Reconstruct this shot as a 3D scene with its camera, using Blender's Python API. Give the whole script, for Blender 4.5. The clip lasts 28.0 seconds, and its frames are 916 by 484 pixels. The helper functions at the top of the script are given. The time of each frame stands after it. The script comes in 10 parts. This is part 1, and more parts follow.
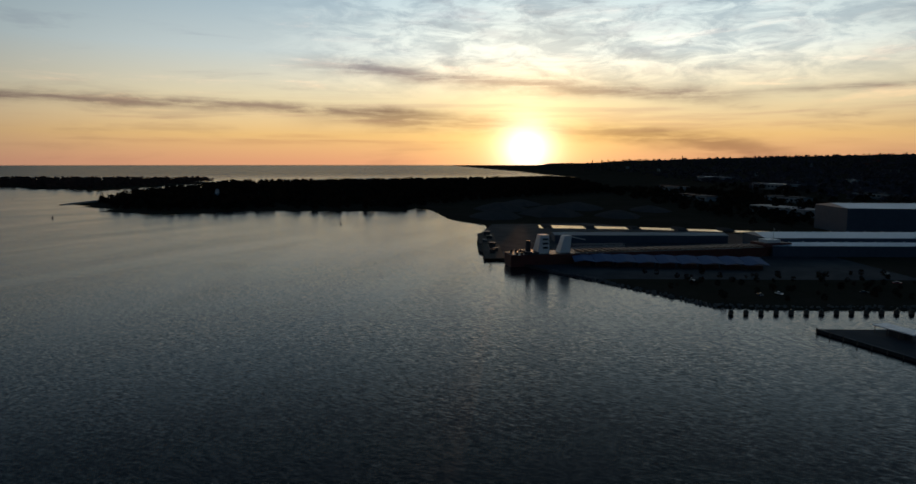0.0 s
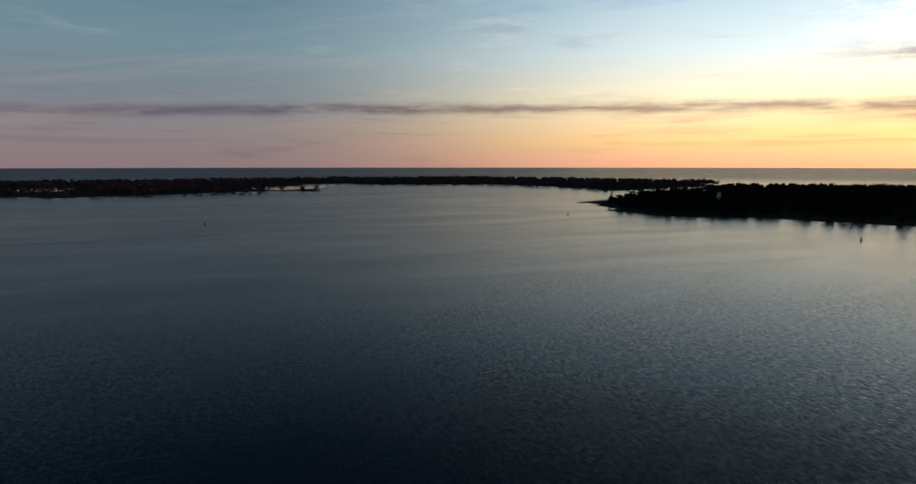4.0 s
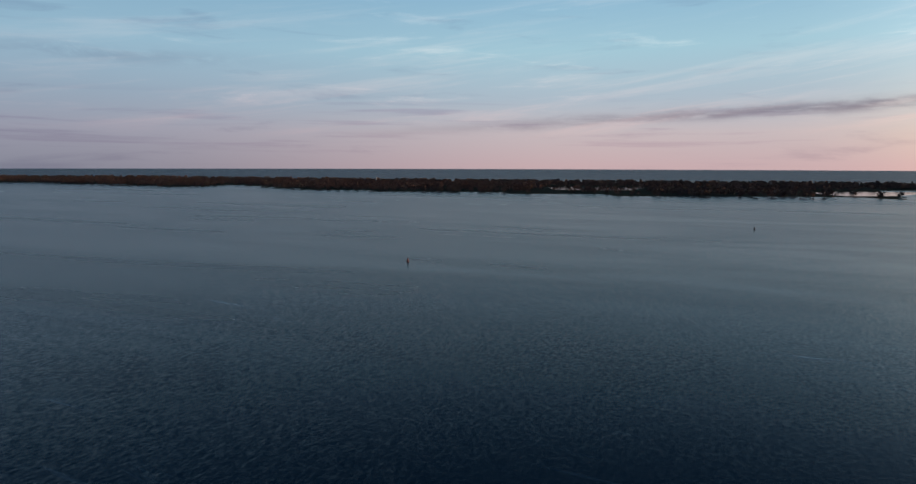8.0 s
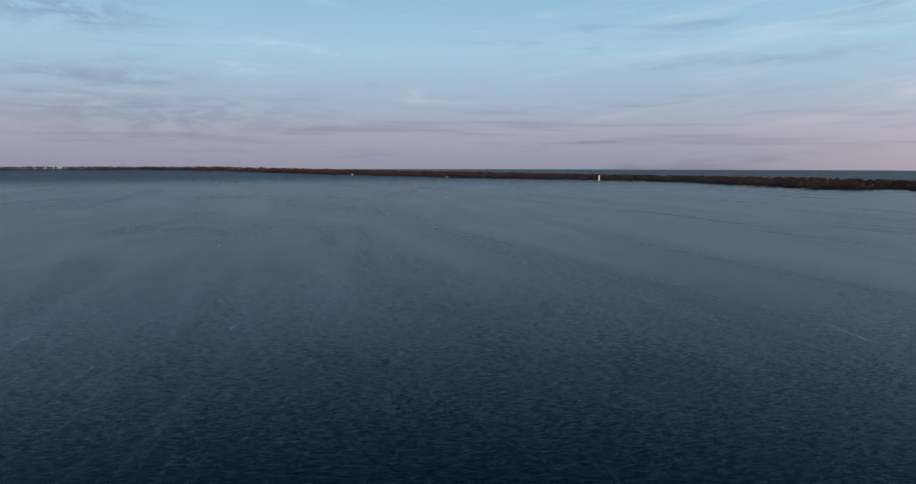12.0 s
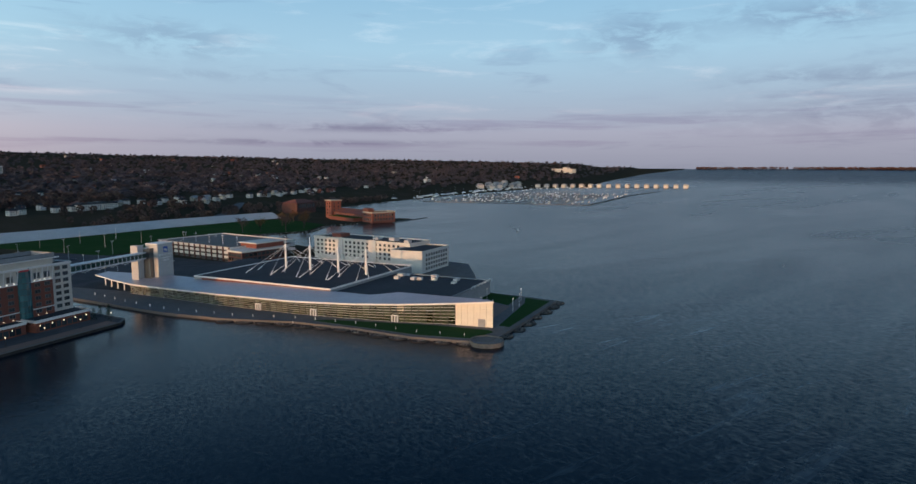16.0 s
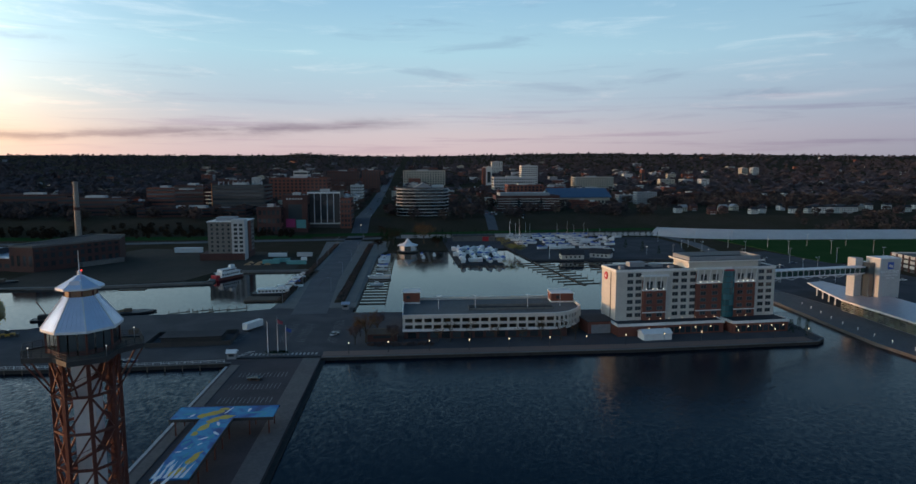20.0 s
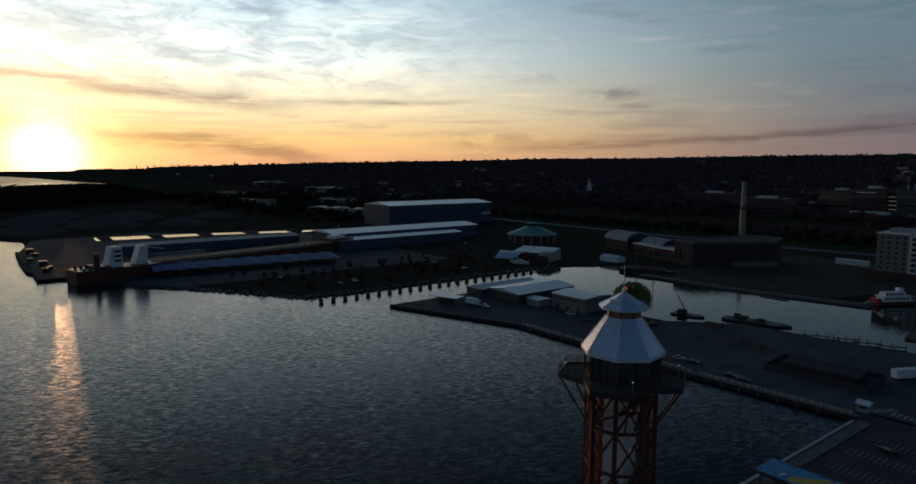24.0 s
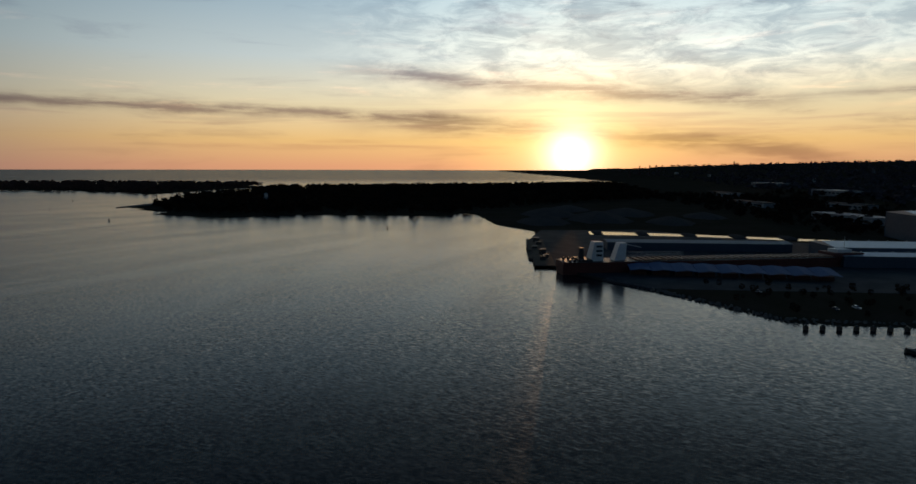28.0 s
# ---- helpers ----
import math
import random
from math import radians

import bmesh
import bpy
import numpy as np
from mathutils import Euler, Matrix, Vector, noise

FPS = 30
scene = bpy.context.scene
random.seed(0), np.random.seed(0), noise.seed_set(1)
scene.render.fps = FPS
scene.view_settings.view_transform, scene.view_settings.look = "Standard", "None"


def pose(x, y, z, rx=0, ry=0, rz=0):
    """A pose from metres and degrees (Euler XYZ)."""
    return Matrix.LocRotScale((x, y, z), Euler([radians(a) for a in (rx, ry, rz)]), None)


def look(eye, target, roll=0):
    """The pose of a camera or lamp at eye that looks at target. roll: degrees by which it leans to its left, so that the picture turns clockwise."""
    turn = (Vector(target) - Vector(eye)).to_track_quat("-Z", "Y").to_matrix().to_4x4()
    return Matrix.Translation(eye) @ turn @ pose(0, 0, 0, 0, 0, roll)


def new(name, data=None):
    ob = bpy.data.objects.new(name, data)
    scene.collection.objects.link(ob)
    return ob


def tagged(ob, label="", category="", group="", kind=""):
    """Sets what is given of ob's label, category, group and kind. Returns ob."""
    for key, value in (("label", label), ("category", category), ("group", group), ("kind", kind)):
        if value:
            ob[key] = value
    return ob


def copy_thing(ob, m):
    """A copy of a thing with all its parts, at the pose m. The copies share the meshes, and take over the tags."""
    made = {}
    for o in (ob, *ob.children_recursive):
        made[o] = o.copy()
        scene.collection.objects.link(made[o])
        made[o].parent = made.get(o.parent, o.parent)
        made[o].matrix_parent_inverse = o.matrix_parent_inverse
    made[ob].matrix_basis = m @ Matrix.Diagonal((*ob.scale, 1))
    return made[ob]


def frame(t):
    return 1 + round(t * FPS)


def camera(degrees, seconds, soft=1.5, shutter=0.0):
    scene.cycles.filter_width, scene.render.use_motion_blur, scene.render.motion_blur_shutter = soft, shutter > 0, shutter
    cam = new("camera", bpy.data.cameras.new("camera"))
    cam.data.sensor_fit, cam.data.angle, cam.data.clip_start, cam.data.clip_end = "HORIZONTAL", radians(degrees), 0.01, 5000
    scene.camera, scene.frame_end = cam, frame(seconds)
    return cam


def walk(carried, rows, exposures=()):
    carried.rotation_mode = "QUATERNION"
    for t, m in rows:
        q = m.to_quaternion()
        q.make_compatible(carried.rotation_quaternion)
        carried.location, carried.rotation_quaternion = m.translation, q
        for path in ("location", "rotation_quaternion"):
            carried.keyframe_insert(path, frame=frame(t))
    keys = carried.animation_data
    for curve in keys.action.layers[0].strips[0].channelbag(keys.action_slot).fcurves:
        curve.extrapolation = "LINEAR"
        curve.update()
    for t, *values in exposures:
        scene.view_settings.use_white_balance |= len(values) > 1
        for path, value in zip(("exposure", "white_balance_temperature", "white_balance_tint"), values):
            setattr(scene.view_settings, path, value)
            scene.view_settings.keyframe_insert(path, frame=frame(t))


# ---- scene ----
# The drone's slow left-hand turn: seconds, x, y, z, heading, tilt down, lean
PATH = [
    (0, -14.43, -15.12, 72.93, -268.91, 7.17, 0.06),
    (0.5, -18.58, -14.57, 72.97, -268.69, 7.20, 0.05),
    (1, -22.84, -14.13, 73.01, -264.48, 7.18, 0.04),
    (1.5, -27.14, -13.88, 73.03, -255.91, 7.11, 0.04),
    (2, -31.38, -13.90, 73.03, -247.63, 7.06, -0.00),
    (2.5, -35.49, -14.12, 73.02, -241.16, 7.02, -0.02),
    (3, -39.46, -14.47, 73.01, -235.71, 6.99, -0.00),
    (3.5, -43.25, -15.03, 72.98, -230.61, 6.98, -0.01),
    (5.5, -55.01, -22.14, 72.39, -209.23, 6.87, 0.11),
    (6, -57.45, -25.33, 72.30, -203.33, 6.86, 0.15),
    (6.5, -59.76, -28.77, 72.23, -197.36, 6.85, 0.12),
    (7, -61.86, -32.41, 72.19, -191.00, 6.85, 0.10),
    (7.5, -63.65, -36.21, 72.20, -184.63, 6.84, 0.12),
    (8, -64.97, -40.11, 72.26, -178.24, 6.82, 0.15),
    (8.5, -65.84, -44.02, 72.35, -172.00, 6.82, 0.11),
    (9, -66.25, -47.92, 72.45, -165.59, 6.84, 0.11),
    (9.5, -66.26, -51.75, 72.56, -159.03, 6.87, 0.10),
    (10, -65.89, -55.51, 72.65, -152.30, 6.86, 0.12),
    (10.5, -65.15, -59.16, 72.73, -145.50, 6.85, 0.13),
    (11, -64.09, -62.71, 72.77, -138.82, 6.90, 0.12),
    (11.5, -62.75, -66.16, 72.78, -132.16, 6.86, 0.09),
    (12, -61.12, -69.54, 72.76, -124.39, 6.81, 0.08),
    (12.5, -59.22, -72.86, 72.73, -116.29, 6.83, 0.04),
    (13, -57.05, -76.12, 72.68, -108.43, 6.88, 0.02),
    (13.5, -54.60, -79.35, 72.62, -100.56, 6.85, 0.03),
    (15.5, -39.90, -85.29, 72.46, -71.66, 6.81, 0.04),
    (16, -35.63, -85.09, 72.32, -64.96, 6.83, 0.03),
    (16.5, -31.42, -84.52, 72.17, -57.97, 6.81, -0.01),
    (17, -27.30, -83.57, 72.01, -50.66, 6.79, 0.02),
    (17.5, -23.32, -82.24, 71.86, -43.37, 6.77, -0.01),
    (18, -19.68, -80.40, 71.78, -35.86, 6.74, -0.02),
    (18.5, -16.30, -78.00, 71.76, -28.00, 6.73, -0.04),
    (19, -13.03, -75.03, 71.79, -19.83, 6.68, -0.01),
    (19.5, -9.97, -71.63, 71.83, -11.74, 6.68, -0.06),
    (20, -7.46, -68.00, 71.87, -4.00, 6.66, -0.06),
    (20.5, -5.53, -64.31, 71.93, 3.52, 6.63, -0.02),
    (21, -4.13, -60.46, 71.98, 10.62, 6.62, -0.01),
    (21.5, -3.02, -56.52, 72.02, 17.46, 6.61, 0.02),
    (23.5, -4.12, -40.30, 72.25, 45.19, 6.63, 0.08),
    (24, -5.54, -36.57, 72.23, 52.37, 6.62, 0.04),
    (24.5, -7.39, -33.29, 72.16, 59.43, 6.62, 0.06),
    (25, -9.41, -30.44, 72.08, 66.34, 6.60, 0.09),
    (25.5, -11.78, -28.07, 72.07, 72.74, 6.60, 0.15),
    (26, -14.44, -26.08, 72.09, 78.95, 6.61, 0.16),
    (26.5, -17.23, -24.41, 72.13, 84.93, 6.64, 0.16),
    (27, -20.08, -22.88, 72.16, 90.83, 6.65, 0.18),
    (27.5, -22.94, -21.54, 72.17, 94.74, 6.71, 0.18),
    (28, -25.79, -20.37, 72.16, 94.97, 6.72, 0.17),
]
EXPOSURES = [(0, -2.05), (2, -2.0), (3.5, -1.55), (5.5, -0.9), (8, -0.25), (11, 0.0), (17, 0.15), (19, 0.1), (20, -0.02), (21, -0.36), (21.5, -0.55), (23.5, -1.45), (25, -2.05), (28, -2.05)]
cam = camera(71.41, 28.0)
walk(cam, [(t, pose(x, y, z, 90 - tilt, 0, head) @ pose(0, 0, 0, 0, 0, lean)) for t, x, y, z, head, tilt, lean in PATH], EXPOSURES)

# ---- sky, clouds and the rising sun ----
SUN_AZ, SUN_EL = 85.0, 1.15  # degrees to the left of +y, and over the horizon
SUN_DIR = Vector((-math.sin(radians(SUN_AZ)) * math.cos(radians(SUN_EL)), math.cos(radians(SUN_AZ)) * math.cos(radians(SUN_EL)), math.sin(radians(SUN_EL))))


class Nodes:
    """Short hand for building node trees."""

    def __init__(self, tree):
        self.tree = tree
        tree.nodes.clear()

    def add(self, kind, **settings):
        node = self.tree.nodes.new(kind)
        for key, value in settings.items():
            if key == "values":
                for slot, v in value.items():
                    node.inputs[slot].default_value = v
            elif key == "operation":
                node.operation = value
            elif key == "blend_type":
                node.blend_type = value
            elif key == "data_type":
                node.data_type = value
            elif key == "use_clamp":
                node.use_clamp = value
        return node

    def link(self, a, b):
        self.tree.links.new(a, b)

    def put(self, slot, v):
        if isinstance(v, bpy.types.NodeSocket):
            self.link(v, slot)
        elif isinstance(v, (tuple, list)) and len(v) == 3 and slot.type == "RGBA":
            slot.default_value = (*v, 1)
        else:
            slot.default_value = v

    def math(self, op, a, b=None, c=None, clamp=False):
        n = self.add("ShaderNodeMath", operation=op, use_clamp=clamp)
        for slot, v in zip(n.inputs, (a, b, c)):
            if v is not None:
                self.put(slot, v)
        return n.outputs[0]

    def vmath(self, op, a, b=None):
        n = self.add("ShaderNodeVectorMath", operation=op)
        self.put(n.inputs[0], a)
        if b is not None:
            self.put(n.inputs[1], b)
        return n.outputs["Value"] if op in ("DOT_PRODUCT", "LENGTH") else n.outputs[0]

    def mix(self, f, a, b, blend="MIX"):
        n = self.add("ShaderNodeMix", data_type="RGBA")
        n.blend_type = blend
        self.put(n.inputs[0], f)
        self.put(n.inputs[6], a)
        self.put(n.inputs[7], b)
        return n.outputs[2]

    def noise(self, vec, scale, detail=4, rough=0.55, distortion=0.0):
        n = self.add("ShaderNodeTexNoise")
        if vec is not None:
            self.link(vec, n.inputs["Vector"])
        n.inputs["Scale"].default_value, n.inputs["Detail"].default_value = scale, detail
        n.inputs["Roughness"].default_value, n.inputs["Distortion"].default_value = rough, distortion
        return n.outputs["Fac"]

    def ramp(self, f, lo, hi):
        n = self.add("ShaderNodeMapRange")
        n.interpolation_type = "SMOOTHSTEP"
        self.put(n.inputs[0], f)
        n.inputs[1].default_value, n.inputs[2].default_value = lo, hi
        return n.outputs[0]

    def mapping(self, vec, scale=(1, 1, 1), turn=0.0, shift=(0, 0, 0)):
        n = self.add("ShaderNodeMapping")
        self.link(vec, n.inputs["Vector"])
        n.vector_type = "TEXTURE"
        n.inputs["Scale"].default_value, n.inputs["Location"].default_value = [1 / s for s in scale], shift
        n.inputs["Rotation"].default_value = (0, 0, radians(turn))
        return n.outputs[0]

    def colours(self, f, stops):
        n = self.add("ShaderNodeValToRGB")
        self.put(n.inputs[0], f)
        e = n.color_ramp.elements
        while len(e) < len(stops):
            e.new(0.5)
        for el, (p, col) in zip(e, stops):
            el.position, el.color = p, (*col, 1)
        return n.outputs[0]


def build_world():
    world = bpy.data.worlds.new("dawn_sky")
    scene.world = world
    world.use_nodes = True
    k = Nodes(world.node_tree)
    out = k.add("ShaderNodeOutputWorld")
    bg = k.add("ShaderNodeBackground")
    k.link(bg.outputs[0], out.inputs[0])
    where = k.add("ShaderNodeTexCoord").outputs["Generated"]
    sky = k.add("ShaderNodeTexSky")
    sky.sky_type, sky.sun_disc = "NISHITA", False
    sky.sun_elevation, sky.sun_rotation = radians(SUN_EL), -radians(SUN_AZ)
    sky.air_density, sky.dust_density, sky.ozone_density = 1.0, 0.6, 3.0
    sep = k.add("ShaderNodeSeparateXYZ")
    k.link(where, sep.inputs[0])
    z = k.math("MAXIMUM", sep.outputs[2], 0.0)
    flat_way = k.vmath("NORMALIZE", k.vmath("MULTIPLY", where, (1, 1, 0)))
    side = k.vmath("DOT_PRODUCT", flat_way, (-math.sin(radians(SUN_AZ)), math.cos(radians(SUN_AZ)), 0.0))
    # the twilight's colours over the height: away from the sun, across it and towards it
    away = k.colours(z, [(0.0, (0.34, 0.36, 0.46)), (0.05, (0.43, 0.45, 0.58)), (0.1, (0.42, 0.54, 0.69)), (0.17, (0.43, 0.67, 0.85)), (0.26, (0.32, 0.58, 0.8)), (0.38, (0.055, 0.19, 0.39)), (0.6, (0.024, 0.11, 0.27)), (1.0, (0.025, 0.09, 0.21))])
    across = k.colours(z, [(0.0, (0.84, 0.61, 0.64)), (0.05, (0.81, 0.7, 0.74)), (0.1, (0.61, 0.73, 0.85)), (0.17, (0.54, 0.84, 0.98)), (0.26, (0.37, 0.67, 0.92)), (0.38, (0.055, 0.175, 0.34)), (0.6, (0.024, 0.105, 0.25)), (1.0, (0.025, 0.09, 0.21))])
    toward = k.colours(z, [(0.0, (0.86, 0.4, 0.2)), (0.04, (0.98, 0.6, 0.22)), (0.09, (0.95, 0.78, 0.46)), (0.16, (0.66, 0.72, 0.68)), (0.26, (0.36, 0.5, 0.58)), (0.42, (0.08, 0.12, 0.15)), (0.65, (0.022, 0.05, 0.08)), (1.0, (0.007, 0.026, 0.06))])
    col = k.mix(k.ramp(side, -0.75, 0.12), away, across)
    toward = k.mix(1.0, toward, (4.6, 4.7, 4.9), "MULTIPLY")
    col = k.mix(k.math("POWER", k.ramp(side, 0.1, 1.0), 2.9), col, toward)
    col = k.mix(1.0, k.mix(1.0, col, (8.0, 8.0, 8.0), "MULTIPLY"), k.mix(1.0, sky.outputs[0], (0.3, 0.3, 0.3), "MULTIPLY"), "ADD")
    # clouds, laid out by their bearing from the sun (degrees, to its left) and their height in degrees
    ahead = k.vmath("DOT_PRODUCT", where, (SUN_DIR.x, SUN_DIR.y, 0.0))
    beside = k.vmath("DOT_PRODUCT", where, (-SUN_DIR.y, SUN_DIR.x, 0.0))
    bearing = k.math("MULTIPLY", k.math("ARCTAN2", beside, ahead), 57.2958)
    rise = k.math("MULTIPLY", k.math("ARCSINE", z), 57.2958)
    ring = k.add("ShaderNodeSeparateXYZ")
    k.link(flat_way, ring.inputs[0])

    def layer(around, upward, shift):
        v = k.add("ShaderNodeCombineXYZ")
        k.link(k.math("MULTIPLY", ring.outputs[0], around), v.inputs[0])
        k.link(k.math("MULTIPLY", ring.outputs[1], around), v.inputs[1])
        k.link(k.math("MULTIPLY_ADD", rise, upward, shift), v.inputs[2])
        return v.outputs[0]

    def tint(f, colour, base):
        return k.mix(f, base, k.mix(1.0, base, colour, "MULTIPLY"))

    def window(v, a, b, c, d):
        return k.math("MULTIPLY", k.ramp(v, a, b), k.math("SUBTRACT", 1.0, k.ramp(v, c, d)))

    sway = k.math("MULTIPLY_ADD", k.noise(layer(9, 0.5, 3.0), 1.0, 5, 0.6), 2.4, -1.2)
    shred = k.ramp(k.noise(layer(10, 1.6, 7.0), 1.0, 7, 0.62, 0.3), 0.28, 0.56)
    streaky = k.noise(layer(12, 0.8, 5.0), 1.0, 9, 0.66, 0.5)
    # a mottled bright veil above and to the right of the sun
    spread_out = k.math("MULTIPLY", window(bearing, -44, -16, 6, 26), k.ramp(rise, 4.5, 9.0))
    col = tint(k.math("MULTIPLY", spread_out, k.ramp(streaky, 0.36, 0.62)), (1.65, 1.55, 1.42), col)
    col = tint(k.math("MULTIPLY", spread_out, k.ramp(k.noise(layer(14, 0.9, 21.0), 1.0, 7, 0.62, 0.5), 0.48, 0.7)), (0.8, 0.79, 0.82), col)
    # thin pale wisps and dull purple-grey streaks all round
    wisps = k.math("MULTIPLY", k.ramp(k.noise(layer(5, 0.75, 1.4), 1.0, 8, 0.66, 0.4), 0.54, 0.74), k.ramp(rise, 2.5, 6.0))
    col = tint(k.math("MULTIPLY", wisps, 0.8), (1.42, 1.2, 1.12), col)
    # fans of pale cirrus that rise towards the sun's side
    sheared = k.add("ShaderNodeCombineXYZ")
    k.link(k.math("MULTIPLY", bearing, 0.045), sheared.inputs[0])
    k.link(k.math("MULTIPLY_ADD", k.math("MULTIPLY_ADD", bearing, 0.13, rise), 0.62, 2.0), sheared.inputs[1])
    fans = k.math("MULTIPLY", k.ramp(k.noise(sheared.outputs[0], 1.0, 9, 0.64, 0.35), 0.47, 0.72), k.math("MULTIPLY", window(bearing, 40, 70, 120, 160), window(rise, 2.0, 4.5, 20, 30)))
    col = tint(k.math("MULTIPLY", fans, 0.9), (1.32, 1.12, 1.06), col)
    dull = k.ramp(k.noise(layer(4.2, 0.62, 9.6), 1.0, 7, 0.6, 0.5), 0.55, 0.71)
    col = tint(k.math("MULTIPLY", dull, 0.38), (0.62, 0.6, 0.7), col)
    low = k.ramp(k.noise(layer(3.0, 1.1, 4.4), 1.0, 6, 0.6, 0.3), 0.5, 0.68)
    col = tint(k.math("MULTIPLY", low, k.math("MULTIPLY", window(rise, 0.6, 2.0, 4.5, 6.5), 0.6)), (0.74, 0.66, 0.76), col)
    # long dark bars near the sun: height, slope, bend, half thickness, bearings from and to, weight
    for lift, slope, bend, thick, start, stop, weight in ((4.85, 0.0, -0.0006, 0.42, 8, 112, 0.95), (6.7, 0.08, 0.0, 0.62, -17, 20, 0.95), (3.0, 0.07, -0.002, 0.8, -21, 19, 0.8), (4.0, -0.048, 0.0, 0.4, -84, -36, 0.7), (5.4, -0.01, 0.0, 0.28, -32, -18, 0.8)):
        off = k.math("SUBTRACT", bearing, 45.0) if lift == 4.85 else bearing
        line = k.math("MULTIPLY_ADD", k.math("MULTIPLY", off, off), bend, k.math("MULTIPLY_ADD", off, slope, lift if lift != 4.0 else -0.2))
        gap = k.math("DIVIDE", k.math("ADD", k.math("SUBTRACT", rise, line), k.math("MULTIPLY", sway, thick * 1.2)), thick)
        body = k.math("EXPONENT", k.math("MULTIPLY", k.math("MULTIPLY", gap, gap), -1.0))
        body = k.math("MULTIPLY", k.math("MULTIPLY", body, k.math("MULTIPLY_ADD", shred, 0.75, 0.25)), window(bearing, start - 5, start + 5, stop - (60 if stop > 100 else 8), stop + 4))
        col = tint(k.math("MULTIPLY", body, weight), (0.42, 0.37, 0.44), col)
    # single shredded clouds: heading, height, half width, half height (degrees), weight
    torn = k.noise(layer(16, 0.9, 13.0), 1.0, 8, 0.64, 0.5)
    for head, height, wide, tall, weight in ((-80, 10.6, 4.5, 1.7, 0.55), (-93, 11.4, 6.0, 1.3, 0.6), (-95, 7.0, 7.5, 0.7, 0.4), (-57, 3.3, 9.0, 0.35, 0.7), (-52, 2.0, 13.0, 0.22, 0.6), (-41, 9.9, 6.5, 1.1, 0.5), (-44, 7.4, 8.0, 0.4, 0.25), (-100, 4.0, 14.0, 1.6, 0.35), (39, 6.3, 2.6, 0.5, 0.9), (37, 5.2, 2.0, 0.25, 0.6), (49.5, 2.5, 4.5, 0.75, 0.7), (46, 7.8, 4.0, 0.4, 0.4), (60, 3.6, 2.0, 0.2, 0.6), (67, 4.5, 1.6, 0.25, 0.6), (30, 9.5, 3.0, 0.35, 0.35), (-150, 8.5, 9.0, 0.6, 0.3)):
        h = radians(head)
        du = k.math("DIVIDE", k.math("MULTIPLY", k.vmath("DOT_PRODUCT", flat_way, (-math.cos(h), -math.sin(h), 0.0)), 57.2958), wide)
        dv = k.math("DIVIDE", k.math("ADD", k.math("SUBTRACT", rise, height), k.math("MULTIPLY", sway, tall * 0.8)), tall)
        front = k.math("GREATER_THAN", k.vmath("DOT_PRODUCT", flat_way, (-math.sin(h), math.cos(h), 0.0)), 0.5)
        body = k.math("EXPONENT", k.math("MULTIPLY", k.math("ADD", k.math("MULTIPLY", du, du), k.math("MULTIPLY", dv, dv)), -1.0))
        body = k.math("MULTIPLY", k.math("MULTIPLY", body, k.ramp(torn, 0.36, 0.58)), front)
        col = tint(k.math("MULTIPLY", body, weight), (0.52, 0.48, 0.58), col)
    sunward = k.vmath("DOT_PRODUCT", where, tuple(SUN_DIR))
    up = k.math("MAXIMUM", sunward, 0.0)
    disc = k.mix(k.math("POWER", up, 5200.0), (0, 0, 0), (90, 70, 26))
    halo = k.mix(k.math("POWER", up, 1250.0), (0, 0, 0), (42, 34, 34))
    bloom = k.mix(k.math("POWER", up, 320.0), (0, 0, 0), (17, 12, 5.5))
    halo = k.mix(1.0, halo, bloom, "ADD")
    glow = k.mix(k.math("POWER", up, 70.0), (0, 0, 0), (14.0, 8.8, 2.0))
    col = k.mix(1.0, col, k.mix(1.0, k.mix(1.0, disc, halo, "ADD"), glow, "ADD"), "ADD")
    k.link(col, bg.inputs[0])
    bg.inputs[1].default_value = 0.1


build_world()
lamp = bpy.data.lights.new("sun", "SUN")
lamp.energy, lamp.angle, lamp.color = 2.4, radians(0.6), (1.0, 0.52, 0.23)
sun = new("sun", lamp)
sun.matrix_world = look((0, 0, 500), Vector((0, 0, 500)) - SUN_DIR)

